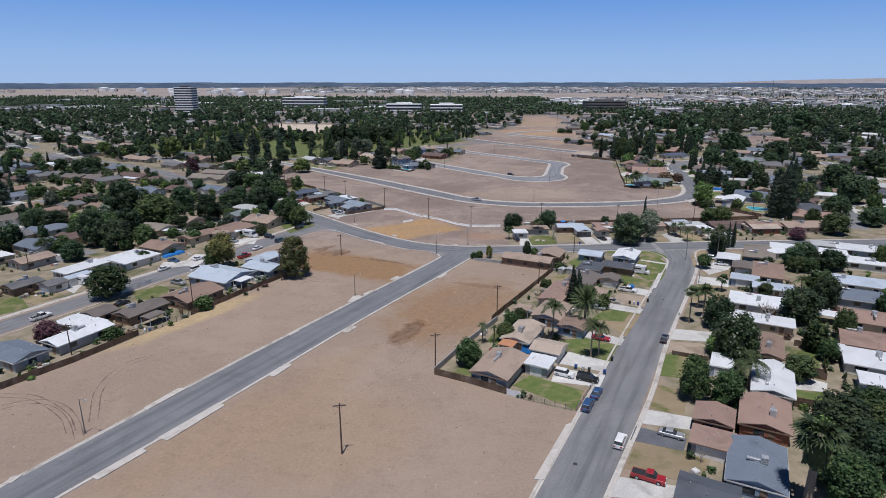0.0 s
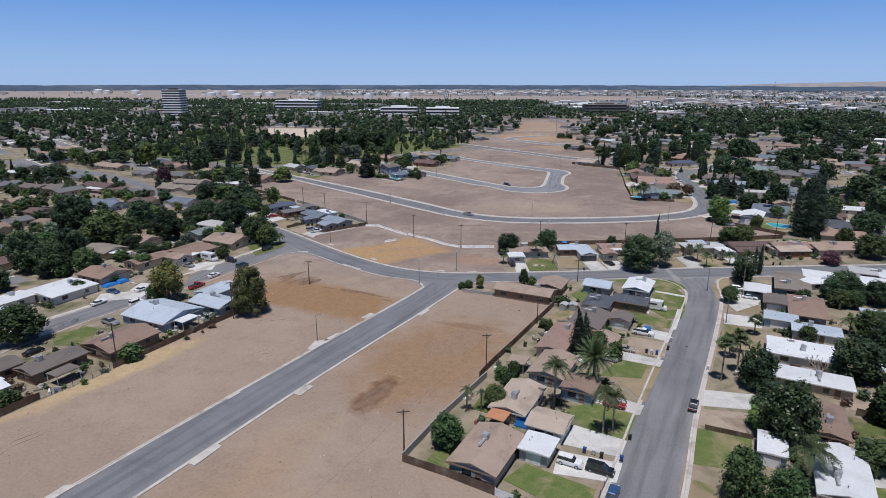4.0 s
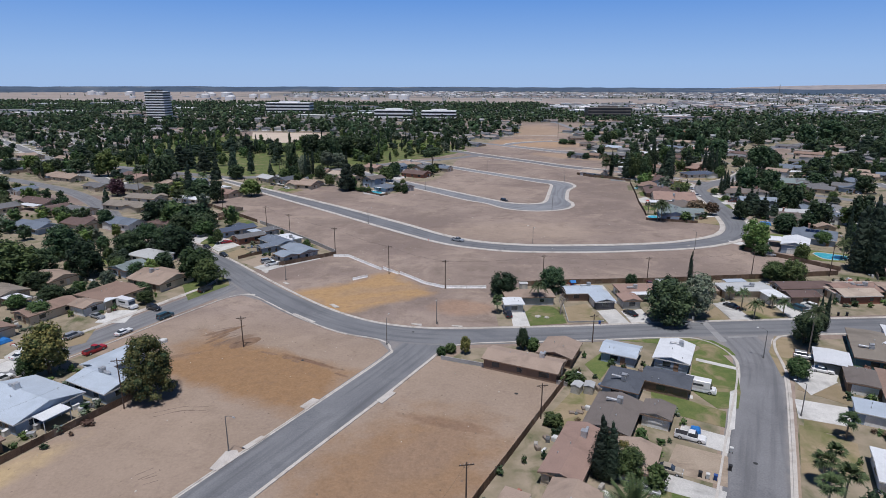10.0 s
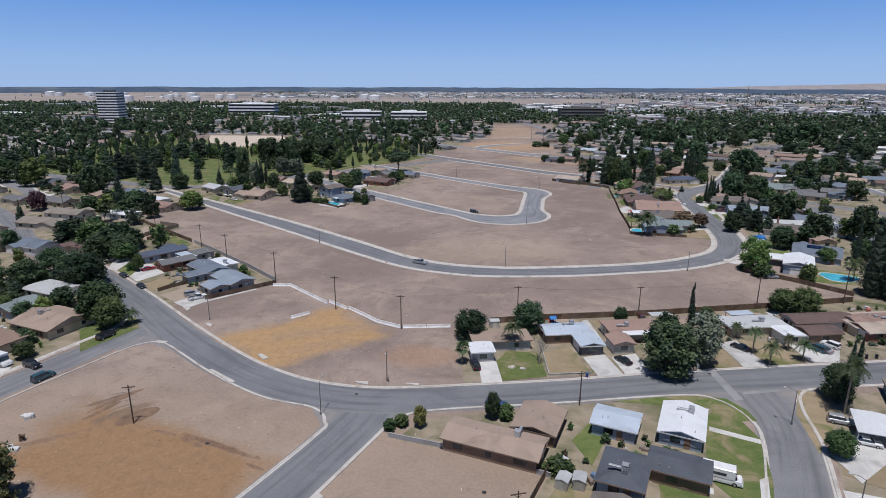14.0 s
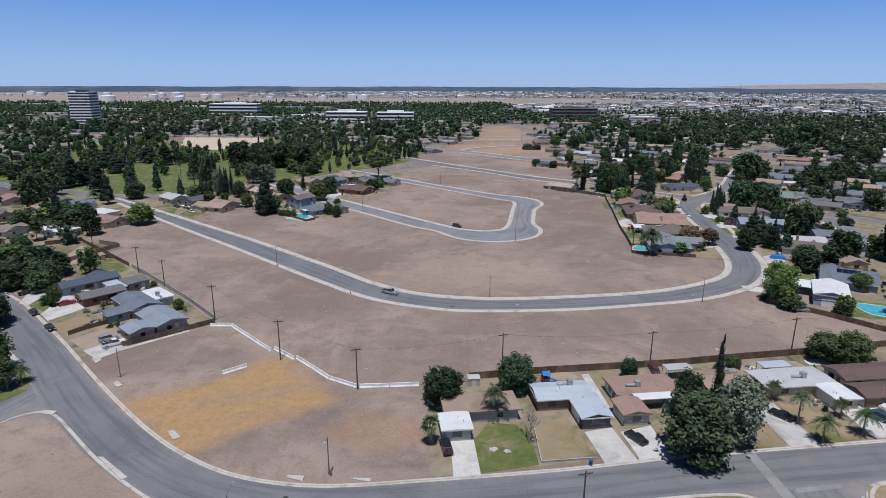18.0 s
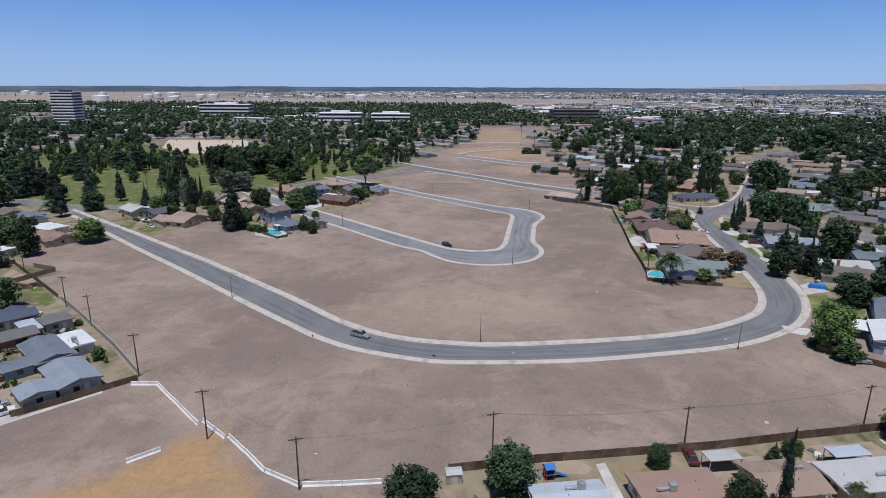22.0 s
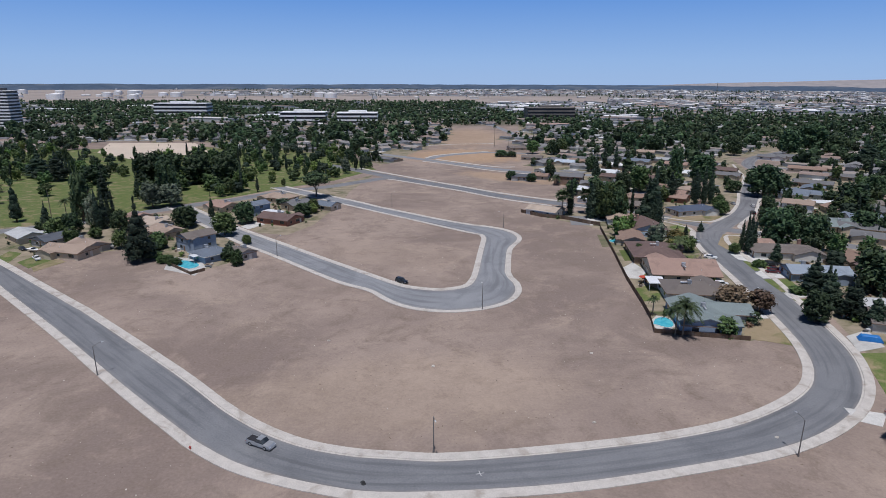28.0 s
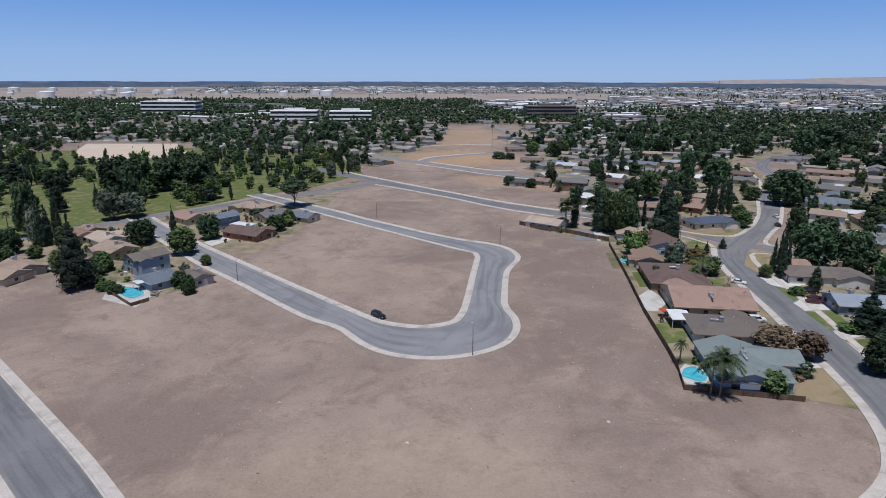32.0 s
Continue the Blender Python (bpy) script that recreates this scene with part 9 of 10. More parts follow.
def free_spot(x, y, gap=15.0, road=True):
    if any(inside(x, y, zone) for zone in (LOT, LOT_SOUTH, PARK, BUILT_EAST, BUILT_WEST, BUILT_NORTHWEST)):
        return False
    if road and any((int((x + dx) // 12), int((y + dy) // 12)) in ROAD_CELLS for dx in (-9, 0, 9) for dy in (-9, 0, 9)):
        return False
    return all((x - a) ** 2 + (y - b) ** 2 > gap * gap for a, b in TAKEN)


def in_view(x, y):
    """The wedge of land that the camera's way looks over."""
    return y > 120 and abs(x - 25) < 95 + 0.86 * y


def zone_angle(x, y):
    if x < 0:
        return 66 if y < 420 else (-44 if y < 900 else 10)
    return 64 if y < 330 else (78 if y < 560 else -40)


# a few house types, each copied over the blocks
TYPES = []
for k, (w, d, roof, col, wall) in enumerate((
        (17, 10, "gable", "brown", "cream"), (16, 11, "gable", "slate", "white"), (18, 10, "gable", "grey", "cream"), (15, 12, "hip", "tan", "white"), (17, 11, "gable", "greybrown", "white"),
        (16, 10, "gable", "darkbrown", "cream"), (18, 11, "hip", "charcoal", "grey"), (15, 10, "flat", "white", "cream"), (17, 12, "gable", "pink", "cream"), (16, 11, "hip", "slate", "white"))):
    TYPES.append(house(-160 - 30 * k, -60 - 10 * k, w, d, 66, roof, col, wall, light=True))
spots, FRONT = [], {}                  # FRONT: the side of the row on which the street runs
for ang in (66, 64, 78, -44, -40, 10):
    u, v = Vector((math.cos(radians(ang)), math.sin(radians(ang)))), Vector((-math.sin(radians(ang)), math.cos(radians(ang))))
    for i in range(-70, 71):
        for j in range(-46, 47):
            c = u * (i * 18.6) + v * (j * 29 + (4 if j % 2 else -4)) + Vector((40, 600))
            x, y = c.x + rng.uniform(-1.5, 1.5), c.y + rng.uniform(-1.5, 1.5)
            if zone_angle(x, y) != ang or y > 1060 or not in_view(x, y) or not free_spot(x, y, 16.5):
                continue
            spots.append((x, y, ang))
            FRONT[(x, y)] = 1 if j % 2 == 0 else -1
            TAKEN.append((x, y))
spots.sort(key=lambda s: (s[0] - 30) ** 2 + (s[1] - 200) ** 2)
for n, (x, y, ang) in enumerate(spots[:185]):
    src = TYPES[rng.randrange(len(TYPES))]
    turn = ang + rng.choice((0, 90, 180, 0)) + rng.uniform(-3, 3)
    if math.hypot(x + 102.5, y - 359.1) < 3 or inside(x, y, OPEN_YARD):
        continue  # open yards
    ob = copy_thing(src, pose(x, y, 0, 0, 0, turn))
    ob["group"] = "suburban houses"
    HOUSES.append((x, y, 8.5, 5.5, radians(turn)))

# garden plots under them, in one sheet
M["plots"] = varied("garden_plots", (0.25, 0.21, 0.15), (0.12, 0.12, 0.065), 0.14, 1.2, 0.95, 0, 0.2, (0.07, 0.09, 0.038))
bm = bmesh.new()
for n, (x, y, ang) in enumerate(spots):
    u, v = Vector((math.cos(radians(ang)), math.sin(radians(ang)), 0)), Vector((-math.sin(radians(ang)), math.cos(radians(ang)), 0))
    c = Vector((x, y, 0.02 + 0.0007 * (n % 40)))
    bm.faces.new([bm.verts.new(c + u * a * 10.0 + v * b * 13.0) for a, b in ((-1, -1), (1, -1), (1, 1), (-1, 1))])
tagged(mesh_ob("garden_plots", bm, M["plots"]), "dry and green garden plots between suburban houses", "garden", kind="stuff")

# streets, drives and fences of those blocks
M["suburb_street"] = varied("suburb_street", (0.18, 0.18, 0.187), (0.235, 0.235, 0.24), 0.1, 2.0, 0.88, 0, 0.1, (0.15, 0.15, 0.158))
STREET_CELLS = set()
road_bm, drive_bm, fence_bm = bmesh.new(), bmesh.new(), bmesh.new()
plot_rng = random.Random(31)


def on_street(x, y):
    return (int(x // 6), int(y // 6)) in STREET_CELLS


def slab(bm, c, u, v, hu, hv, z0, z1):
    """A low block round c, half sizes hu and hv along u and v."""
    rows = [[bm.verts.new((c.x + u.x * a * hu + v.x * b * hv, c.y + u.y * a * hu + v.y * b * hv, z)) for a, b in ((-1, -1), (1, -1), (1, 1), (-1, 1))] for z in (z0, z1)]
    bm.faces.new(rows[1])
    for i in range(4):
        bm.faces.new((rows[0][i], rows[0][(i + 1) % 4], rows[1][(i + 1) % 4], rows[1][i]))


for n, (x, y, ang) in enumerate(spots):
    u, v = Vector((math.cos(radians(ang)), math.sin(radians(ang)), 0)), Vector((-math.sin(radians(ang)), math.cos(radians(ang)), 0))
    c, side = Vector((x, y, 0)), FRONT[(x, y)]
    s = c + v * side * 18.5
    clear = not any(inside(s.x + u.x * k, s.y + u.y * k, zone) for zone in (LOT, LOT_SOUTH, PARK, BUILT_EAST, BUILT_WEST, BUILT_NORTHWEST) for k in (-8, 8)) and all(
        (s.x - a) ** 2 + (s.y - b) ** 2 > 121 for a, b in TAKEN)
    if clear and not inside(x, y, OPEN_YARD):
        slab(road_bm, s, u, v, 9.6, 4.3, 0.0, 0.052 + 0.0005 * (n % 30))
        for i in range(-2, 3):
            for j in (-1, 0, 1):
                q = s + u * i * 4.5 + v * j * 4.5
                STREET_CELLS.add((int(q.x // 6), int(q.y // 6)))
        slab(drive_bm, c + v * side * 9.6 + u * plot_rng.uniform(-6, 6), u, v, plot_rng.uniform(2.2, 3.4), 4.6, 0.0, 0.07 + 0.0005 * (n % 30))
        slab(drive_bm, s - v * side * 5.2, u, v, 9.4, 0.7, 0.0, 0.11 + 0.0005 * (n % 30))
    if y < 760:
        slab(fence_bm, c - v * side * 10.4, u, v, 9.3, 0.05, 0.0, plot_rng.uniform(1.6, 1.9))
        slab(fence_bm, c + u * 9.3 - v * side * 4.5, u, v, 0.05, 5.8, 0.0, plot_rng.uniform(1.6, 1.9))
tagged(mesh_ob("suburb_streets", road_bm, M["suburb_street"]), "worn grey streets between rows of suburban houses", "road", kind="structure")
tagged(mesh_ob("suburb_driveways", drive_bm, M["concrete"]), "pale concrete driveways and footpaths of suburban houses", "driveway", kind="stuff")
M["garden_fence"] = varied("weathered_fence", (0.20, 0.155, 0.12), (0.30, 0.24, 0.19), 0.3, 3.0, 0.9, 0, 0.2, (0.14, 0.11, 0.09))
tagged(mesh_ob("garden_fences", fence_bm, M["garden_fence"]), "weathered board fences between suburban gardens", "fence", kind="stuff")

# trees between the houses: the nearest as things of their own, the rest joined by leaf colour
WILD = ["round", "broad", "dark", "dark", "broad", "dark", "conifer", "cypress", "cypress", "round", "fan", "dark", "conifer", "conifer", "bright", "grey"]
FAR = []
count, MASS = 0, {k: [] for k in ("round", "broad", "dark", "conifer", "cypress", "bright", "grey")}


def wild_tree(x, y, near_ok=True, leafy=False):
    global count
    kind = rng.choice(WILD)
    h = {"cypress": rng.uniform(9, 18), "conifer": rng.uniform(10, 19), "fan": rng.uniform(9, 16)}.get(kind, rng.uniform(4.5, 11))
    r = {"cypress": 1.5, "conifer": h * 0.24, "fan": 2.0}.get(kind, h * rng.uniform(0.34, 0.52))
    if near_ok and count < 40:
        count += 1
        if inside(x, y, OPEN_YARD):
            return
        tree(x, y, h, r, kind, near=math.hypot(x - 40, y - 230) < 170, group="suburban trees")
    elif y < 640 or leafy:
        MASS["dark" if kind == "fan" else kind].append((x, y, h, r))
    else:
        FAR.append((x, y, h * 0.9))


for x, y, ang in spots:
    for k in range(rng.choice((3, 3, 4, 5)) if x < 0 or x > 330 else rng.choice((2, 3, 3, 4))):
        a, o = rng.uniform(0, 6.3), rng.uniform(8.5, 15)
        tx, ty = x + o * math.cos(a), y + o * math.sin(a)
        if free_spot(tx, ty, 7.0, False) and (int(tx // 12), int(ty // 12)) not in ROAD_CELLS and not on_street(tx, ty):
            wild_tree(tx, ty)
# more garden trees among the drawn blocks
for zone, n, x0, x1, y0, y1 in ((BUILT_WEST, 560, -290, -84, 222, 452), (BUILT_EAST, 130, 60, 215, 60, 246), (BUILT_NORTHWEST, 110, -215, 10, 418, 625)):
    for k in range(n):
        x, y = rng.uniform(x0, x1), rng.uniform(y0, y1)
        if inside(x, y, zone) and all((x - a) ** 2 + (y - b) ** 2 > 81 for a, b in TAKEN) and (int(x // 12), int(y // 12)) not in ROAD_CELLS:
            h = rng.uniform(3.5, 7.5)
            kind, r = rng.choice(("dark", "dark", "broad", "round", "conifer", "bright", "grey")), h * rng.uniform(0.4, 0.62)
            if math.hypot(x + 38, y - 440) > 11:  # clear of the pool
                MASS[kind].append((x, y, h, r))
# park trees
for k in range(900):
    x, y = rng.uniform(-330, 20), rng.uniform(545, 890)
    if not inside(x, y, PARK) or inside(x, y, [(-285, 900), (-175, 900), (-125, 795), (-188, 735), (-260, 800)]):
        continue
    if inside(x, y, [(-235, 535), (-146, 492), (-95, 505), (-100, 560), (-128, 632), (-150, 655), (-225, 610)]) and rng.random() < 0.93:
        continue
    wild_tree(x, y, k < 60, True)

# shade trees of the blocks beyond the eastern bend
shade = random.Random(5)
EAST_BEYOND = [(187.6, 464.6), (166.9, 388.9), (200.5, 387.4), (375.8, 604.8), (251.7, 609.1)]
for k in range(330):
    x, y = shade.uniform(130, 330), shade.uniform(380, 640)
    h, kind = shade.uniform(3.5, 9), shade.choice(("dark", "dark", "broad", "conifer", "cypress"))
    if inside(x, y, EAST_BEYOND) and all((x - a) ** 2 + (y - b) ** 2 > 62 for a, b in TAKEN) and (int(x // 12), int(y // 12)) not in ROAD_CELLS:
        MASS[kind].append((x, y, h, 1.4 if kind == "cypress" else h * shade.uniform(0.26, 0.42)))
for kind in MASS:
    MASS[kind] = [s for s in MASS[kind] if not inside(s[0], s[1], OPEN_YARD)]


def planted(name, crowns, spots_of, mat, label, category, stem=True):
    """Leafy crowns and trunks of many plants in one mesh, each plant with its own tint."""
    verts, faces, tint, base = [], [], [], 0
    for n, (x, y, h, r) in enumerate(spots_of):
        v, f = crowns[n % len(crowns)]
        a = n * 2.1
        ca, sa = math.cos(a) * r, math.sin(a) * r
        cb = h * 0.12 if stem else 0.0
        w = np.empty_like(v)
        w[:, 0] = v[:, 0] * ca - v[:, 1] * sa + x
        w[:, 1] = v[:, 0] * sa + v[:, 1] * ca + y
        w[:, 2] = v[:, 2] * (h - cb) + cb
        verts.append(w)
        faces += [[i + base for i in q] for q in f]
        base += len(v)
        tint += [(n * 0.618034) % 1] * len(v)
        if stem:
            t = 0.03 * h
            verts.append(np.array([(x - t, y - t, 0), (x + t, y - t, 0), (x, y + t, 0), (x, y, h * 0.6)]))
            faces += [[base, base + 1, base + 3], [base + 1, base + 2, base + 3], [base + 2, base, base + 3]]
            base += 4
            tint += [(n * 0.618034) % 1] * 4
    me = bpy.data.meshes.new(name)
    me.from_pydata(np.concatenate(verts).tolist(), [], faces)
    me.attributes.new("tree_tint", "FLOAT", "POINT").data.foreach_set("value", tint)
    me.materials.append(mat)
    return tagged(new(name, me), label, category, kind="stuff")


def joined_trees(name, kind, spots_of, label):
    shape = KIND[kind][0]
    slim = shape in ("cypress", "conifer")
    for few, leaves, size, chosen in ((30, 1000, 0.085, [p for p in spots_of if p[1] < 310]), (12, 300, 0.15, [p for p in spots_of if p[1] >= 310])):
        crowns = [crown_arrays(shape, leaves, size * (0.85 if slim else 1.0), 50 + k, 0.82, few) for k in range(4)]
        if chosen:
            planted(name, crowns, chosen, LEAF[KIND[kind][1]], label, "trees")


# shrubs, hedges and odds and ends in the gardens
PAVED = [p for m, p in YARDS if m in ("concrete", "tar", "apron", "gutter", "lawn")]
PARKED = [(o.location.x, o.location.y) for o in scene.objects if o.parent is None and o.get("category", "") in ("car", "pickup truck", "van", "boat", "play set", "camper van", "suv", "minivan", "trampoline", "tarpaulin")]
POOLS = [o.matrix_world @ Vector(o.bound_box[k]) for o in scene.objects if o.name.split(".")[0] == "swimming_pool" for k in (0, 6)]
bush = random.Random(17)


def garden_spot(x, y, gap=0.7):
    """True on open garden ground: off the houses, streets, drives, lawns, cars and pools."""
    for hx, hy, hw, hd, a in HOUSES:
        dx, dy = x - hx, y - hy
        if dx * dx + dy * dy < 600:
            ca, sa = math.cos(a), math.sin(a)
            if abs(dx * ca + dy * sa) < hw + gap and abs(dy * ca - dx * sa) < hd + gap:
                return False
    if any((x - a) ** 2 + (y - b) ** 2 < 12 for a, b in PARKED) or any((x - p.x) ** 2 + (y - p.y) ** 2 < 30 for p in POOLS):
        return False
    if on_street(x, y) or inside(x, y, LOT) or inside(x, y, LOT_SOUTH) and not inside(x, y, NEAR_GARDENS):
        return False
    if any((x - a) ** 2 + (y - b) ** 2 < 56 for a, b in ROAD_LINES.get((int(x // 12), int(y // 12)), ())):
        return False
    return not any(inside(x, y, p) for p in PAVED)


NEAR_GARDENS = [(11, 214), (24, 209), (38.5, 203), (17.2, 163.4), (5.6, 139), (-1, 125), (28, 109.5), (47, 147), (79, 212), (76, 229), (44, 226)]
ROAD_LINES = {}
for x, y in ROADS:
    for dx in (-1, 0, 1):
        for dy in (-1, 0, 1):
            ROAD_LINES.setdefault((int(x // 12) + dx, int(y // 12) + dy), []).append((x, y))
SHRUBS = {"green": [], "dark": [], "bright": [], "grey": [], "rust": []}
CLUTTER = []
for hx, hy, hw, hd, a in HOUSES:
    if not (60 < hy < 680 and abs(hx - 25) < 95 + 0.86 * hy):
        continue
    for k in range(13):
        edge, o = bush.randrange(4), bush.choice((bush.uniform(0.9, 2.2), bush.uniform(3, 9)))
        t = bush.uniform(-1.1, 1.1)
        p, q = ((t * hw, (hd + o) * (1 if edge == 0 else -1)) if edge < 2 else ((hw + o) * (1 if edge == 2 else -1), t * hd))
        x, y = hx + p * math.cos(a) - q * math.sin(a), hy + p * math.sin(a) + q * math.cos(a)
        h, r, kind = bush.uniform(0.7, 2.4), bush.uniform(0.5, 1.5), bush.choice(("green", "dark", "dark", "green", "bright", "grey", "rust"))
        if not garden_spot(x, y):
            continue
        if k < 10:
            SHRUBS[kind].append((x, y, h, r))
        elif hy < 480:
            CLUTTER.append((x, y, bush.uniform(0, 3.1)))
for kind, group_of in SHRUBS.items():
    crowns = [crown_arrays("round", 64, 0.22, 80 + k, 0.8, 5) for k in range(4)]
    planted("garden_shrubs", crowns, group_of, LEAF[kind], "leafy shrubs and hedges round the houses", "shrubs", False)
# crates, benches, pots and covered heaps: low stepped blocks
M["clutter"], cnt, cb_ = base_mat("yard_clutter", 0.7, 0, 0.3)
cg = cnt.nodes.new("ShaderNodeNewGeometry")
cr = cnt.nodes.new("ShaderNodeValToRGB")
cr.color_ramp.interpolation = "CONSTANT"
for pos, c in ((0.0, (0.62, 0.62, 0.60)), (0.25, (0.20, 0.15, 0.11)), (0.5, (0.07, 0.075, 0.08)), (0.66, (0.36, 0.33, 0.29)), (0.86, (0.08, 0.16, 0.30)), (0.93, (0.35, 0.09, 0.05))):
    el = cr.color_ramp.elements.new(pos) if pos else cr.color_ramp.elements[0]
    el.color = rgba(c)
cr.color_ramp.elements.remove(cr.color_ramp.elements[-1])
link(cnt, cg.outputs["Random Per Island"], cr.inputs[0])
link(cnt, mix(cnt, 0.15, cr.outputs[0], mix(cnt, noise_fac(cnt, 3.0, 3), (0.1, 0.1, 0.1), (0.7, 0.7, 0.7))), cb_.inputs["Base Color"])
bm = bmesh.new()
for x, y, a in CLUTTER:
    for k in range(3):
        ox, oy, w, d, h = bush.uniform(-1.2, 1.2), bush.uniform(-1.2, 1.2), bush.uniform(0.25, 0.9), bush.uniform(0.2, 0.6), bush.uniform(0.3, 1.1)
        u, v = Vector((math.cos(a + k), math.sin(a + k), 0)), Vector((-math.sin(a + k), math.cos(a + k), 0))
        rows = [[bm.verts.new(Vector((x + ox, y + oy, z)) + u * i * w * f + v * j * d * f) for i, j in ((-1, -1), (1, -1), (1, 1), (-1, 1))] for z, f in ((0.0, 1.0), (h * 0.8, 1.0), (h, 0.8))]
        bm.faces.new(rows[2])
        for r0, r1 in zip(rows, rows[1:]):
            for i in range(4):
                bm.faces.new((r0[i], r0[(i + 1) % 4], r1[(i + 1) % 4], r1[i]))
tagged(mesh_ob("yard_clutter", bm, M["clutter"]), "crates, benches, pots and covered heaps in back yards", "clutter", kind="stuff")

# stones, clods and litter strewn over the bare lots
M["pale_stone"] = varied("pale_stone", (0.42, 0.38, 0.33), (0.58, 0.53, 0.47), 2.0, 9.0, 0.95, 0, 0.3)
M["dark_clod"] = varied("dark_clod", (0.13, 0.098, 0.078), (0.19, 0.145, 0.115), 2.0, 9.0, 0.95, 0, 0.3)
LAND = [(-190, -140), (-95, 100), (-58, 195), (-66, 245), (-40, 300), (-118, 392), (-98, 440), (-70, 465), (-38, 432), (-12, 452), (0, 505), (6, 590), (110, 520), (126, 486), (108, 376), (140, 366), (148, 340),
        (165, 296), (100, 278), (25, 270), (20, 232), (38, 200), (-2, 124), (25, 108), (-70, -110)]
STONY = np.random.RandomState(77)
for nm, mat, n, lo, hi, lab in (("pale_stones", M["pale_stone"], 1100, 0.05, 0.17, "small pale stones and litter on the bare lots"), ("dark_clods", M["dark_clod"], 1300, 0.05, 0.16, "dark clods of earth and dry weeds on the bare lots")):
    verts, faces, base = [], [], 0
    while base < n * len(ICO1_V):
        x, y = STONY.uniform(-190, 165), STONY.uniform(60, 600)
        cell = (int(x // 12), int(y // 12))
        if not inside(x, y, LAND) or cell in ROAD_CELLS or noise.noise(Vector((x * 0.03, y * 0.03, lo * 40))) < STONY.uniform(-0.5, 0.35):
            continue
        r = lo + (hi - lo) * STONY.rand() ** 3
        verts.append(ICO1_V * (1 + STONY.uniform(-0.3, 0.3, (len(ICO1_V), 1))) * np.array((r, r * STONY.uniform(0.6, 1.6), r * 0.6)) + np.array((x, y, r * 0.25)))
        faces += (ICO1_F + base).tolist()
        base += len(ICO1_V)
    me = bpy.data.meshes.new(nm)
    me.from_pydata(np.concatenate(verts).tolist(), [], faces)
    me.materials.append(mat)
    tagged(new(nm, me), lab, "stones", kind="stuff")

# ---------- the distance ----------
M["office_white"] = varied("office_white", (0.80, 0.80, 0.79), (0.86, 0.86, 0.85), 0.05, 0.6, 0.7, 0.1, 0)
M["office_tan"] = varied("office_tan", (0.40, 0.36, 0.31), (0.48, 0.44, 0.39), 0.05, 0.6, 0.7, 0.1, 0)
M["office_brown"] = varied("office_brown", (0.16, 0.145, 0.13), (0.21, 0.19, 0.17), 0.05, 0.6, 0.7, 0, 0)
M["office_dark"] = varied("office_dark", (0.035, 0.035, 0.04), (0.06, 0.06, 0.065), 0.05, 0.6, 0.3, 0, 0)


def office(x, y, w, d, h, storeys, ang, mat, label):
    ob = root("office_building", x, y, 0, ang, label, "office building")
    bm = bmesh.new()
    box(bm, -w / 2 + 0.6, w / 2 - 0.6, -d / 2 + 0.6, d / 2 - 0.6, 0, h - 0.5)
    part("window_wall", bm, M["office_dark"], ob, "dark glass")
    fh = h / storeys
    for k in range(storeys + 1):
        bm = bmesh.new()
        box(bm, -w / 2, w / 2, -d / 2, d / 2, max(0, k * fh - fh * 0.2), min(h, k * fh + fh * 0.24))
        part("floor_band", bm, mat, ob)
    bm = bmesh.new()
    box(bm, -w * 0.22, w * 0.22, -d * 0.2, d * 0.2, h, h + 3.0)
    part("roof_plant", bm, M["office_dark"] if storeys > 6 else mat, ob)
    return ob


office(-496, 1090, 32, 26, 50, 12, 0, M["office_white"], "tall white office tower with dark window bands")
office(-640, 1252, 84, 30, 9, 2, 3, M["office_tan"], "low cream office wing with window bands")
office(-344, 1335, 92, 30, 25, 4, -3, M["office_white"], "long white four-storey office block")
office(-110, 1180, 68, 30, 18, 3, 0, M["office_white"], "low white office block with window bands")
office(-28, 1180, 62, 30, 17, 3, 0, M["office_white"], "low white office block with window bands")
office(288, 1240, 80, 34, 22, 4, 0, M["office_brown"], "grey-brown office block with dark window bands")

# far trees: uneven many-lobed crowns, joined
nr = np.random.RandomState(8)


def far_trees(name, pts, mat, label, lobes=3):
    verts, faces, tint, base = [], [], [], 0
    for x, y, h in pts:
        r = h * nr.uniform(0.3, 0.5)
        shade_of = nr.rand()
        tall = nr.rand() < 0.16
        if tall:
            r, h = h * 0.24, h * 1.2
        for k in range(lobes):
            jit = 1 + nr.uniform(-0.4, 0.3, (len(ICO1_V), 1))
            o = 0.12 if tall else 0.6
            c = np.array((x + nr.uniform(-o, o) * r, y + nr.uniform(-o, o) * r, h * (0.3 + 0.45 * k / max(1, lobes - 1))))
            f = 1.0 - 0.45 * k / lobes if tall else nr.uniform(0.55, 0.85)
            verts.append(ICO1_V * jit * np.array((r * f, r * f, h * (0.3 if tall else 0.24))) + c)
            faces.append(ICO1_F + base)
            tint += [shade_of] * len(ICO1_V)
            base += len(ICO1_V)
    v = np.concatenate(verts)
    v[:, 2] = v[:, 2].clip(0.0, None)
    me = bpy.data.meshes.new(name)
    me.from_pydata(v.tolist(), [], np.concatenate(faces).tolist())
    me.attributes.new("tree_tint", "FLOAT", "POINT").data.foreach_set("value", tint)
    me.materials.append(mat)
    return tagged(new(name, me), label, "trees", kind="stuff")


def shops(x, y):
    """True on the patches of shops and car parks among the far trees."""
    return noise.noise(Vector((x * 0.006, y * 0.005, 1.7))) > 0.28


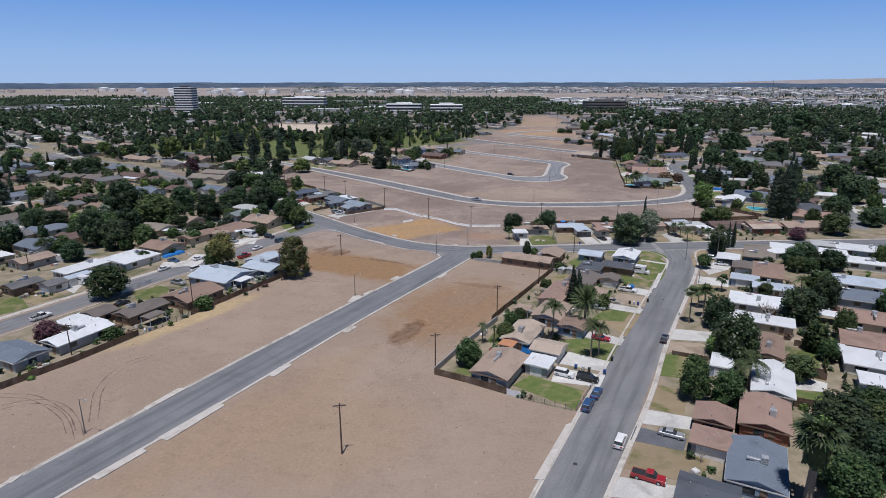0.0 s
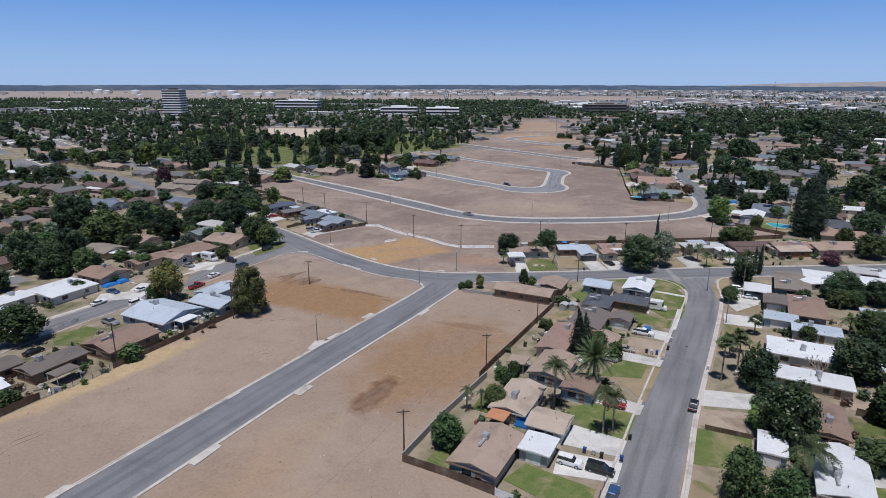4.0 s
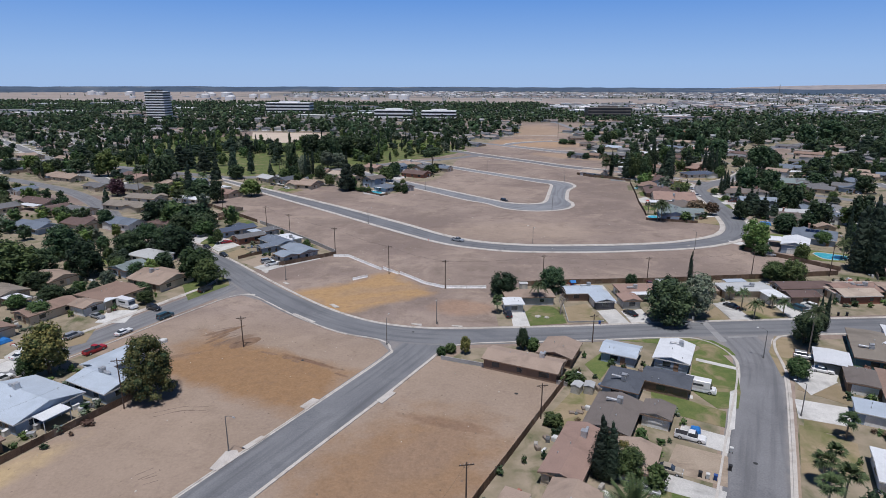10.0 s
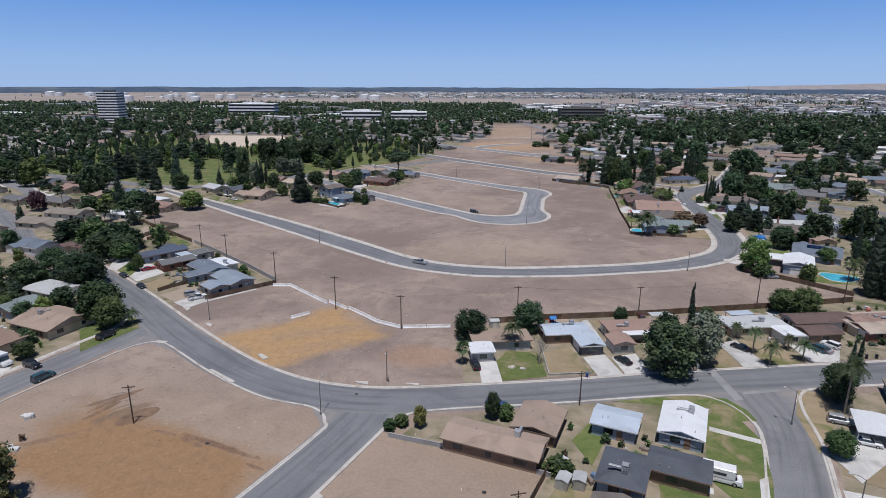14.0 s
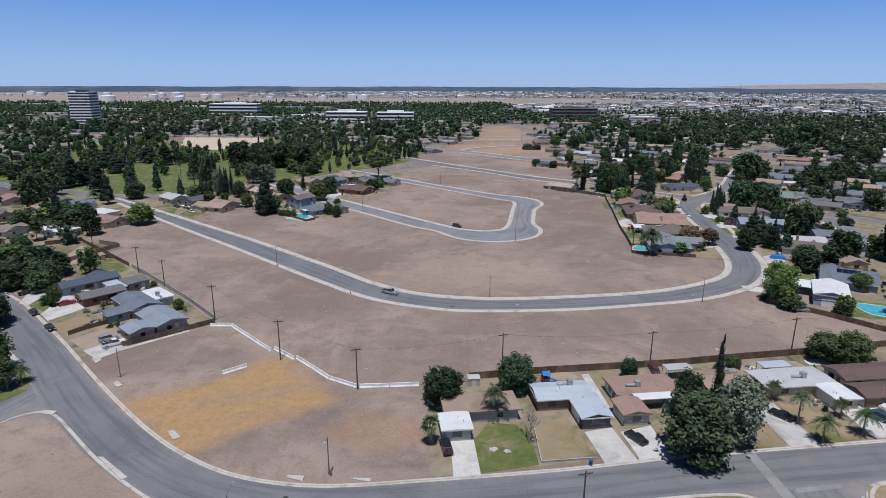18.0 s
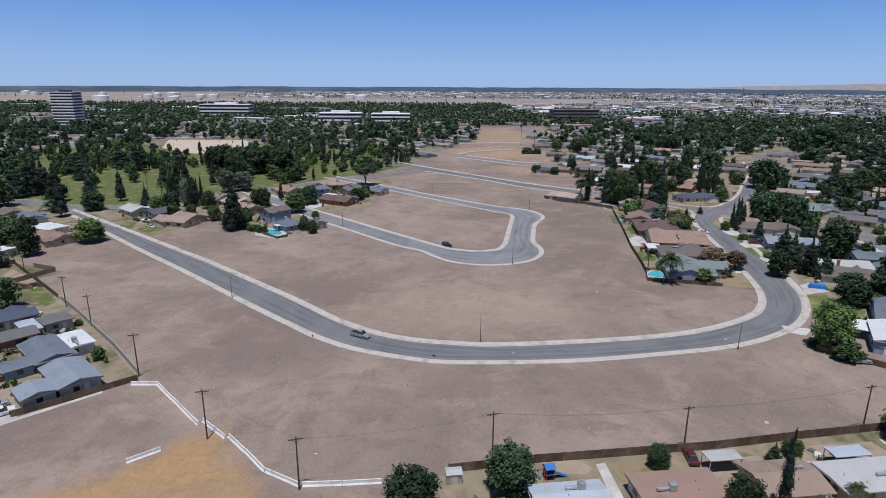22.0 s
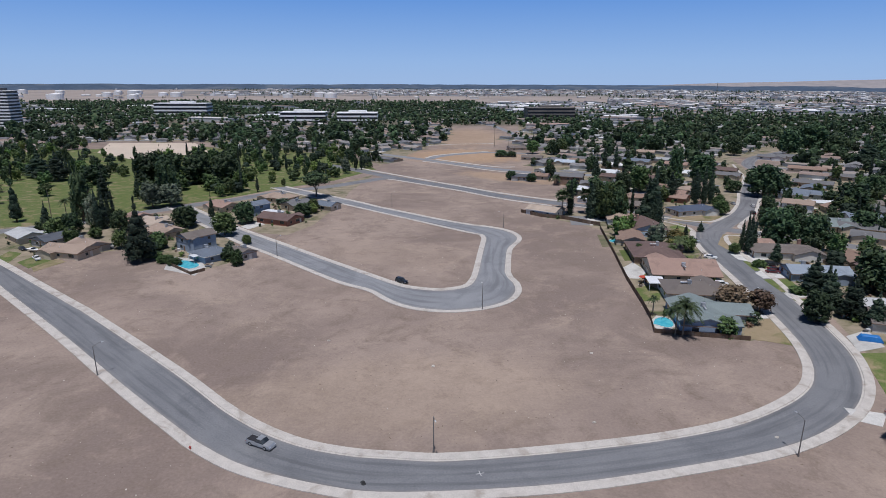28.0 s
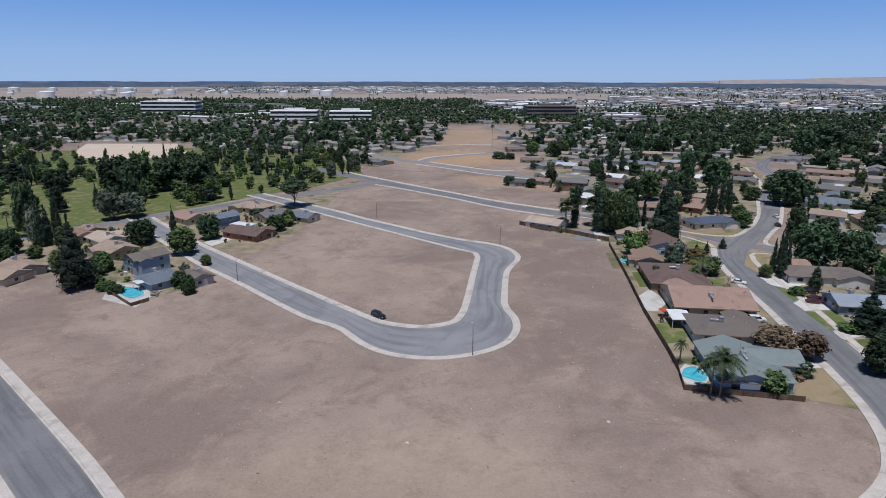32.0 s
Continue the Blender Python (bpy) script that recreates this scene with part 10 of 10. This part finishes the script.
near_pts, far_pts = list(FAR), []
for k in range(21000):
    y = 700 + 1320 * nr.rand() ** 0.8
    x = 25 + nr.uniform(-1, 1) * (95 + 0.86 * y)
    if y < 1130 and (20 < x < 215 or not free_spot(x, y, 7.5, True) or on_street(x, y)):
        continue
    if shops(x, y) and nr.rand() < 0.8:
        continue
    if x > 250 and y > 1280 and nr.rand() < 0.45 + (y - 1280) / 900:
        continue
    if -560 < x < 20 and 1000 < y < 1180 and nr.rand() < 0.6:
        continue
    (near_pts if y < 1130 else far_pts).append((x, y, nr.uniform(6, 12)))
leafy = [crown_arrays(sh, 52, 0.285, 120 + k, 0.88, 5) for k, sh in enumerate(("broad", "round", "broad", "conifer", "round", "broad", "cypress"))]
planted("suburb_trees", leafy, [(x, y, h * (1.3 if n % 7 in (3, 6) else 1.0), h * (0.26 if n % 7 == 3 else 0.15 if n % 7 == 6 else nr.uniform(0.36, 0.52))) for n, (x, y, h) in enumerate(near_pts)],
        LEAF["dark"], "dark green suburban trees spread to the distance", "trees")
far_trees("suburb_trees", far_pts, LEAF["dark"], "dark green suburban trees spread to the distance", 2)
for kind, group_of in MASS.items():
    if group_of:
        joined_trees("garden_trees", kind, group_of, "garden and park trees between the suburban houses")


def open_field(x, y):
    """The bare plain with the tank farm, before the far town."""
    return 1950 < y < 2790 and x < 0.33 * y or y > 1950 and x < -0.27 * y


pts = []
for k in range(11000):
    y = 1500 + nr.rand() * 3100
    x = nr.uniform(-1, 1) * (200 + 0.84 * y)
    if y < 1950 and x < 250 or open_field(x, y) and nr.rand() < 0.97 or noise.noise(Vector((x * 0.003, y * 0.0016, 3.0))) < -0.05:
        continue
    pts.append((x, y, nr.uniform(5, 11)))
far_trees("distant_trees", pts, LEAF["dark"], "dark tree belts on the far plain", 2)

# far houses, sheds and tanks
M["far_roofs"], frt, frb = base_mat("far_roofs", 0.8, 0, 0.2)
fg = frt.nodes.new("ShaderNodeNewGeometry")
ramp = frt.nodes.new("ShaderNodeValToRGB")
ramp.color_ramp.interpolation = "CONSTANT"
for pos, c in ((0.0, (0.26, 0.18, 0.145)), (0.16, (0.20, 0.195, 0.195)), (0.38, (0.80, 0.80, 0.80)), (0.60, (0.12, 0.125, 0.14)), (0.74, (0.42, 0.44, 0.47)), (0.88, (0.60, 0.58, 0.55)), (0.95, (0.34, 0.21, 0.16))):
    el = ramp.color_ramp.elements.new(pos) if pos else ramp.color_ramp.elements[0]
    el.color = rgba(c)
ramp.color_ramp.elements.remove(ramp.color_ramp.elements[-1])
link(frt, fg.outputs["Random Per Island"], ramp.inputs[0])
link(frt, mix(frt, 0.12, ramp.outputs[0], mix(frt, noise_fac(frt, 0.3, 3), (0.2, 0.2, 0.2), (0.8, 0.8, 0.8))), frb.inputs["Base Color"])
verts, faces, wverts, wfaces, home_verts, home_faces = [], [], [], [], [], []


def far_block(x, y, w, d, h, ang, pitch, home=False):
    ca, sa = math.cos(ang), math.sin(ang)

    def put(store, a, c, z):
        store.append((x + a / 2 * ca - c / 2 * sa, y + a / 2 * sa + c / 2 * ca, z))
    vv, ff = (home_verts, home_faces) if home else (verts, faces)
    b = len(vv)
    for a, c, z in ((-w, -d, h), (w, -d, h), (w, d, h), (-w, d, h), (-w, 0, h + pitch), (w, 0, h + pitch)):
        put(vv, a, c, z)
    ff.extend([(b, b + 1, b + 5, b + 4), (b + 2, b + 3, b + 4, b + 5), (b + 1, b + 2, b + 5), (b + 3, b, b + 4), (b + 3, b + 2, b + 1, b)])
    b = len(wverts)
    w, d = w - 1, d - 1
    for z in (0, h + 0.01):
        for a, c in ((-w, -d), (w, -d), (w, d), (-w, d)):
            put(wverts, a, c, z)
    wfaces.extend([(b + i, b + (i + 1) % 4, b + 4 + (i + 1) % 4, b + 4 + i) for i in range(4)])


for x, y, ang in spots[185:]:
    far_block(x, y, nr.uniform(14, 19), nr.uniform(10, 12.5), 2.7, radians(ang + 90 * nr.randint(2)), nr.choice((0.4, 1.3, 1.5)), True)
for k in range(1500):
    y = 1040 + 960 * nr.rand()
    x = 25 + nr.uniform(-1, 1) * (95 + 0.86 * y)
    if y < 1130 and 20 < x < 215:
        continue
    big = shops(x, y) and nr.rand() < 0.6
    far_block(x, y, nr.uniform(30, 80) if big else nr.uniform(12, 20), nr.uniform(18, 30) if big else nr.uniform(9, 13), nr.uniform(5, 9) if big else 2.8, nr.uniform(-0.8, 0.8), 0.2 if big else 1.6, not big)
for k in range(9500):
    y = 1400 + 2900 * nr.rand()
    x = nr.uniform(-0.85, 1) * (200 + 0.84 * y)
    if y < 1950 and x < 260 or open_field(x, y) and nr.rand() < 0.985 or noise.noise(Vector((x * 0.0015, y * 0.0012, 9.0))) < -0.28:
        continue
    far_block(x, y, nr.uniform(9, 34), nr.uniform(9, 26), nr.uniform(4, 9), nr.uniform(-0.3, 0.3), 1.0)
M["home_roofs"] = M["far_roofs"].copy()
M["home_roofs"].name = "home_roofs"
tones = [n for n in M["home_roofs"].node_tree.nodes if n.bl_idname == "ShaderNodeValToRGB"][0].color_ramp.elements
for el, c in zip(tones, ((0.22, 0.155, 0.125), (0.17, 0.165, 0.165), (0.26, 0.22, 0.19), (0.10, 0.10, 0.112), (0.15, 0.12, 0.11), (0.30, 0.31, 0.32), (0.62, 0.62, 0.61))):
    el.color = rgba(c)
M["far_walls"] = varied("far_walls", (0.50, 0.49, 0.47), (0.68, 0.67, 0.65), 0.01, 0.1, 0.85, 0, 0, (0.30, 0.30, 0.31))
for nm, vv, ff, mat, lab in (("far_roofs", verts, faces, M["far_roofs"], "far house and shop roofs spread over the plain"), ("home_roofs", home_verts, home_faces, M["home_roofs"], "brown and grey roofs of far suburban houses"), ("far_walls", wverts, wfaces, M["far_walls"], "pale walls of far houses and shops")):
    me = bpy.data.meshes.new(nm)
    me.from_pydata(vv, [], ff)
    me.materials.append(mat)
    tagged(new(nm, me), lab, "buildings", kind="stuff")

for k in range(26):
    y, r = nr.uniform(2300, 3200), nr.uniform(10, 24)
    x = y * nr.uniform(-0.6, -0.36) if k < 17 else y * nr.uniform(-0.34, -0.05)
    bm = bmesh.new()
    tube(bm, (0, 0, 0), (0, 0, r * 0.75), r, r, 20)
    tube(bm, (0, 0, r * 0.75), (0, 0, r * 0.9), r, r * 0.1, 20)
    ob = mesh_ob("storage_tank", bm, M["white_paint"])
    ob.location = (x, y, 0)
    tagged(ob, "large white round storage tank on the plain", "storage tank", "tank farm")

# radio mast far off
bm = bmesh.new()
for s in range(3):
    a = s * 2.09
    tube(bm, (2.5 * math.cos(a), 2.5 * math.sin(a), 0), (0.4 * math.cos(a), 0.4 * math.sin(a), 62), 0.35, 0.25, 4)
for k in range(10):
    z = 3 + k * 6
    r = 2.5 - 2.1 * z / 62
    for s in range(3):
        a, b = s * 2.09, (s + 1) * 2.09
        tube(bm, (r * math.cos(a), r * math.sin(a), z), (r * math.cos(b), r * math.sin(b), z + 4), 0.18, 0.18, 3)
mast = mesh_ob("radio_mast", bm, M["lamp_steel"])
mast.location = (1180, 2380, 0)
tagged(mast, "slim lattice radio mast on the far plain", "mast")

# low hills and woods at the horizon, the distance haze mixed into their colours
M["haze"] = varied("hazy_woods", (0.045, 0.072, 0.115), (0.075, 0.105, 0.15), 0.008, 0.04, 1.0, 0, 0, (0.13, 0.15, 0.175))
# hill tan paled towards grey: the haze is in the base colour
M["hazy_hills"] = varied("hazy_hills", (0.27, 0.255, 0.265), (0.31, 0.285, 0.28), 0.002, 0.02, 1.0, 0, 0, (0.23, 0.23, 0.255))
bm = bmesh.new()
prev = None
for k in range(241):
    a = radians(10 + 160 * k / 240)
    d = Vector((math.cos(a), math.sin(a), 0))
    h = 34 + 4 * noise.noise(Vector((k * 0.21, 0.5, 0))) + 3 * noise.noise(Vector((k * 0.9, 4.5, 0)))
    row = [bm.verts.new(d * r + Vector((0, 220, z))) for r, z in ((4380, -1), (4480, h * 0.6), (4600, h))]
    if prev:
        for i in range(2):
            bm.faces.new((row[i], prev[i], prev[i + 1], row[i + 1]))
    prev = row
tagged(mesh_ob("backdrop", bm, M["haze"]), "woods on the horizon coloured a hazy blue-grey", "backdrop", kind="structure")
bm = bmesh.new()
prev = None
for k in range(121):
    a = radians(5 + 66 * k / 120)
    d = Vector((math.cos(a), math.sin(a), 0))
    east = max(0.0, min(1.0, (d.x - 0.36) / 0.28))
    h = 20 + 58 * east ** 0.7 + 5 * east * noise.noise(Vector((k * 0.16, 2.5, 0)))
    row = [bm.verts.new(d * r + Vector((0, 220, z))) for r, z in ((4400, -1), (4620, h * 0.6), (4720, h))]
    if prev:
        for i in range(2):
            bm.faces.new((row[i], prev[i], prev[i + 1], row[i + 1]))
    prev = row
tagged(mesh_ob("backdrop", bm, M["hazy_hills"]), "low tan hills on the horizon coloured pale as if in haze", "backdrop", kind="structure")
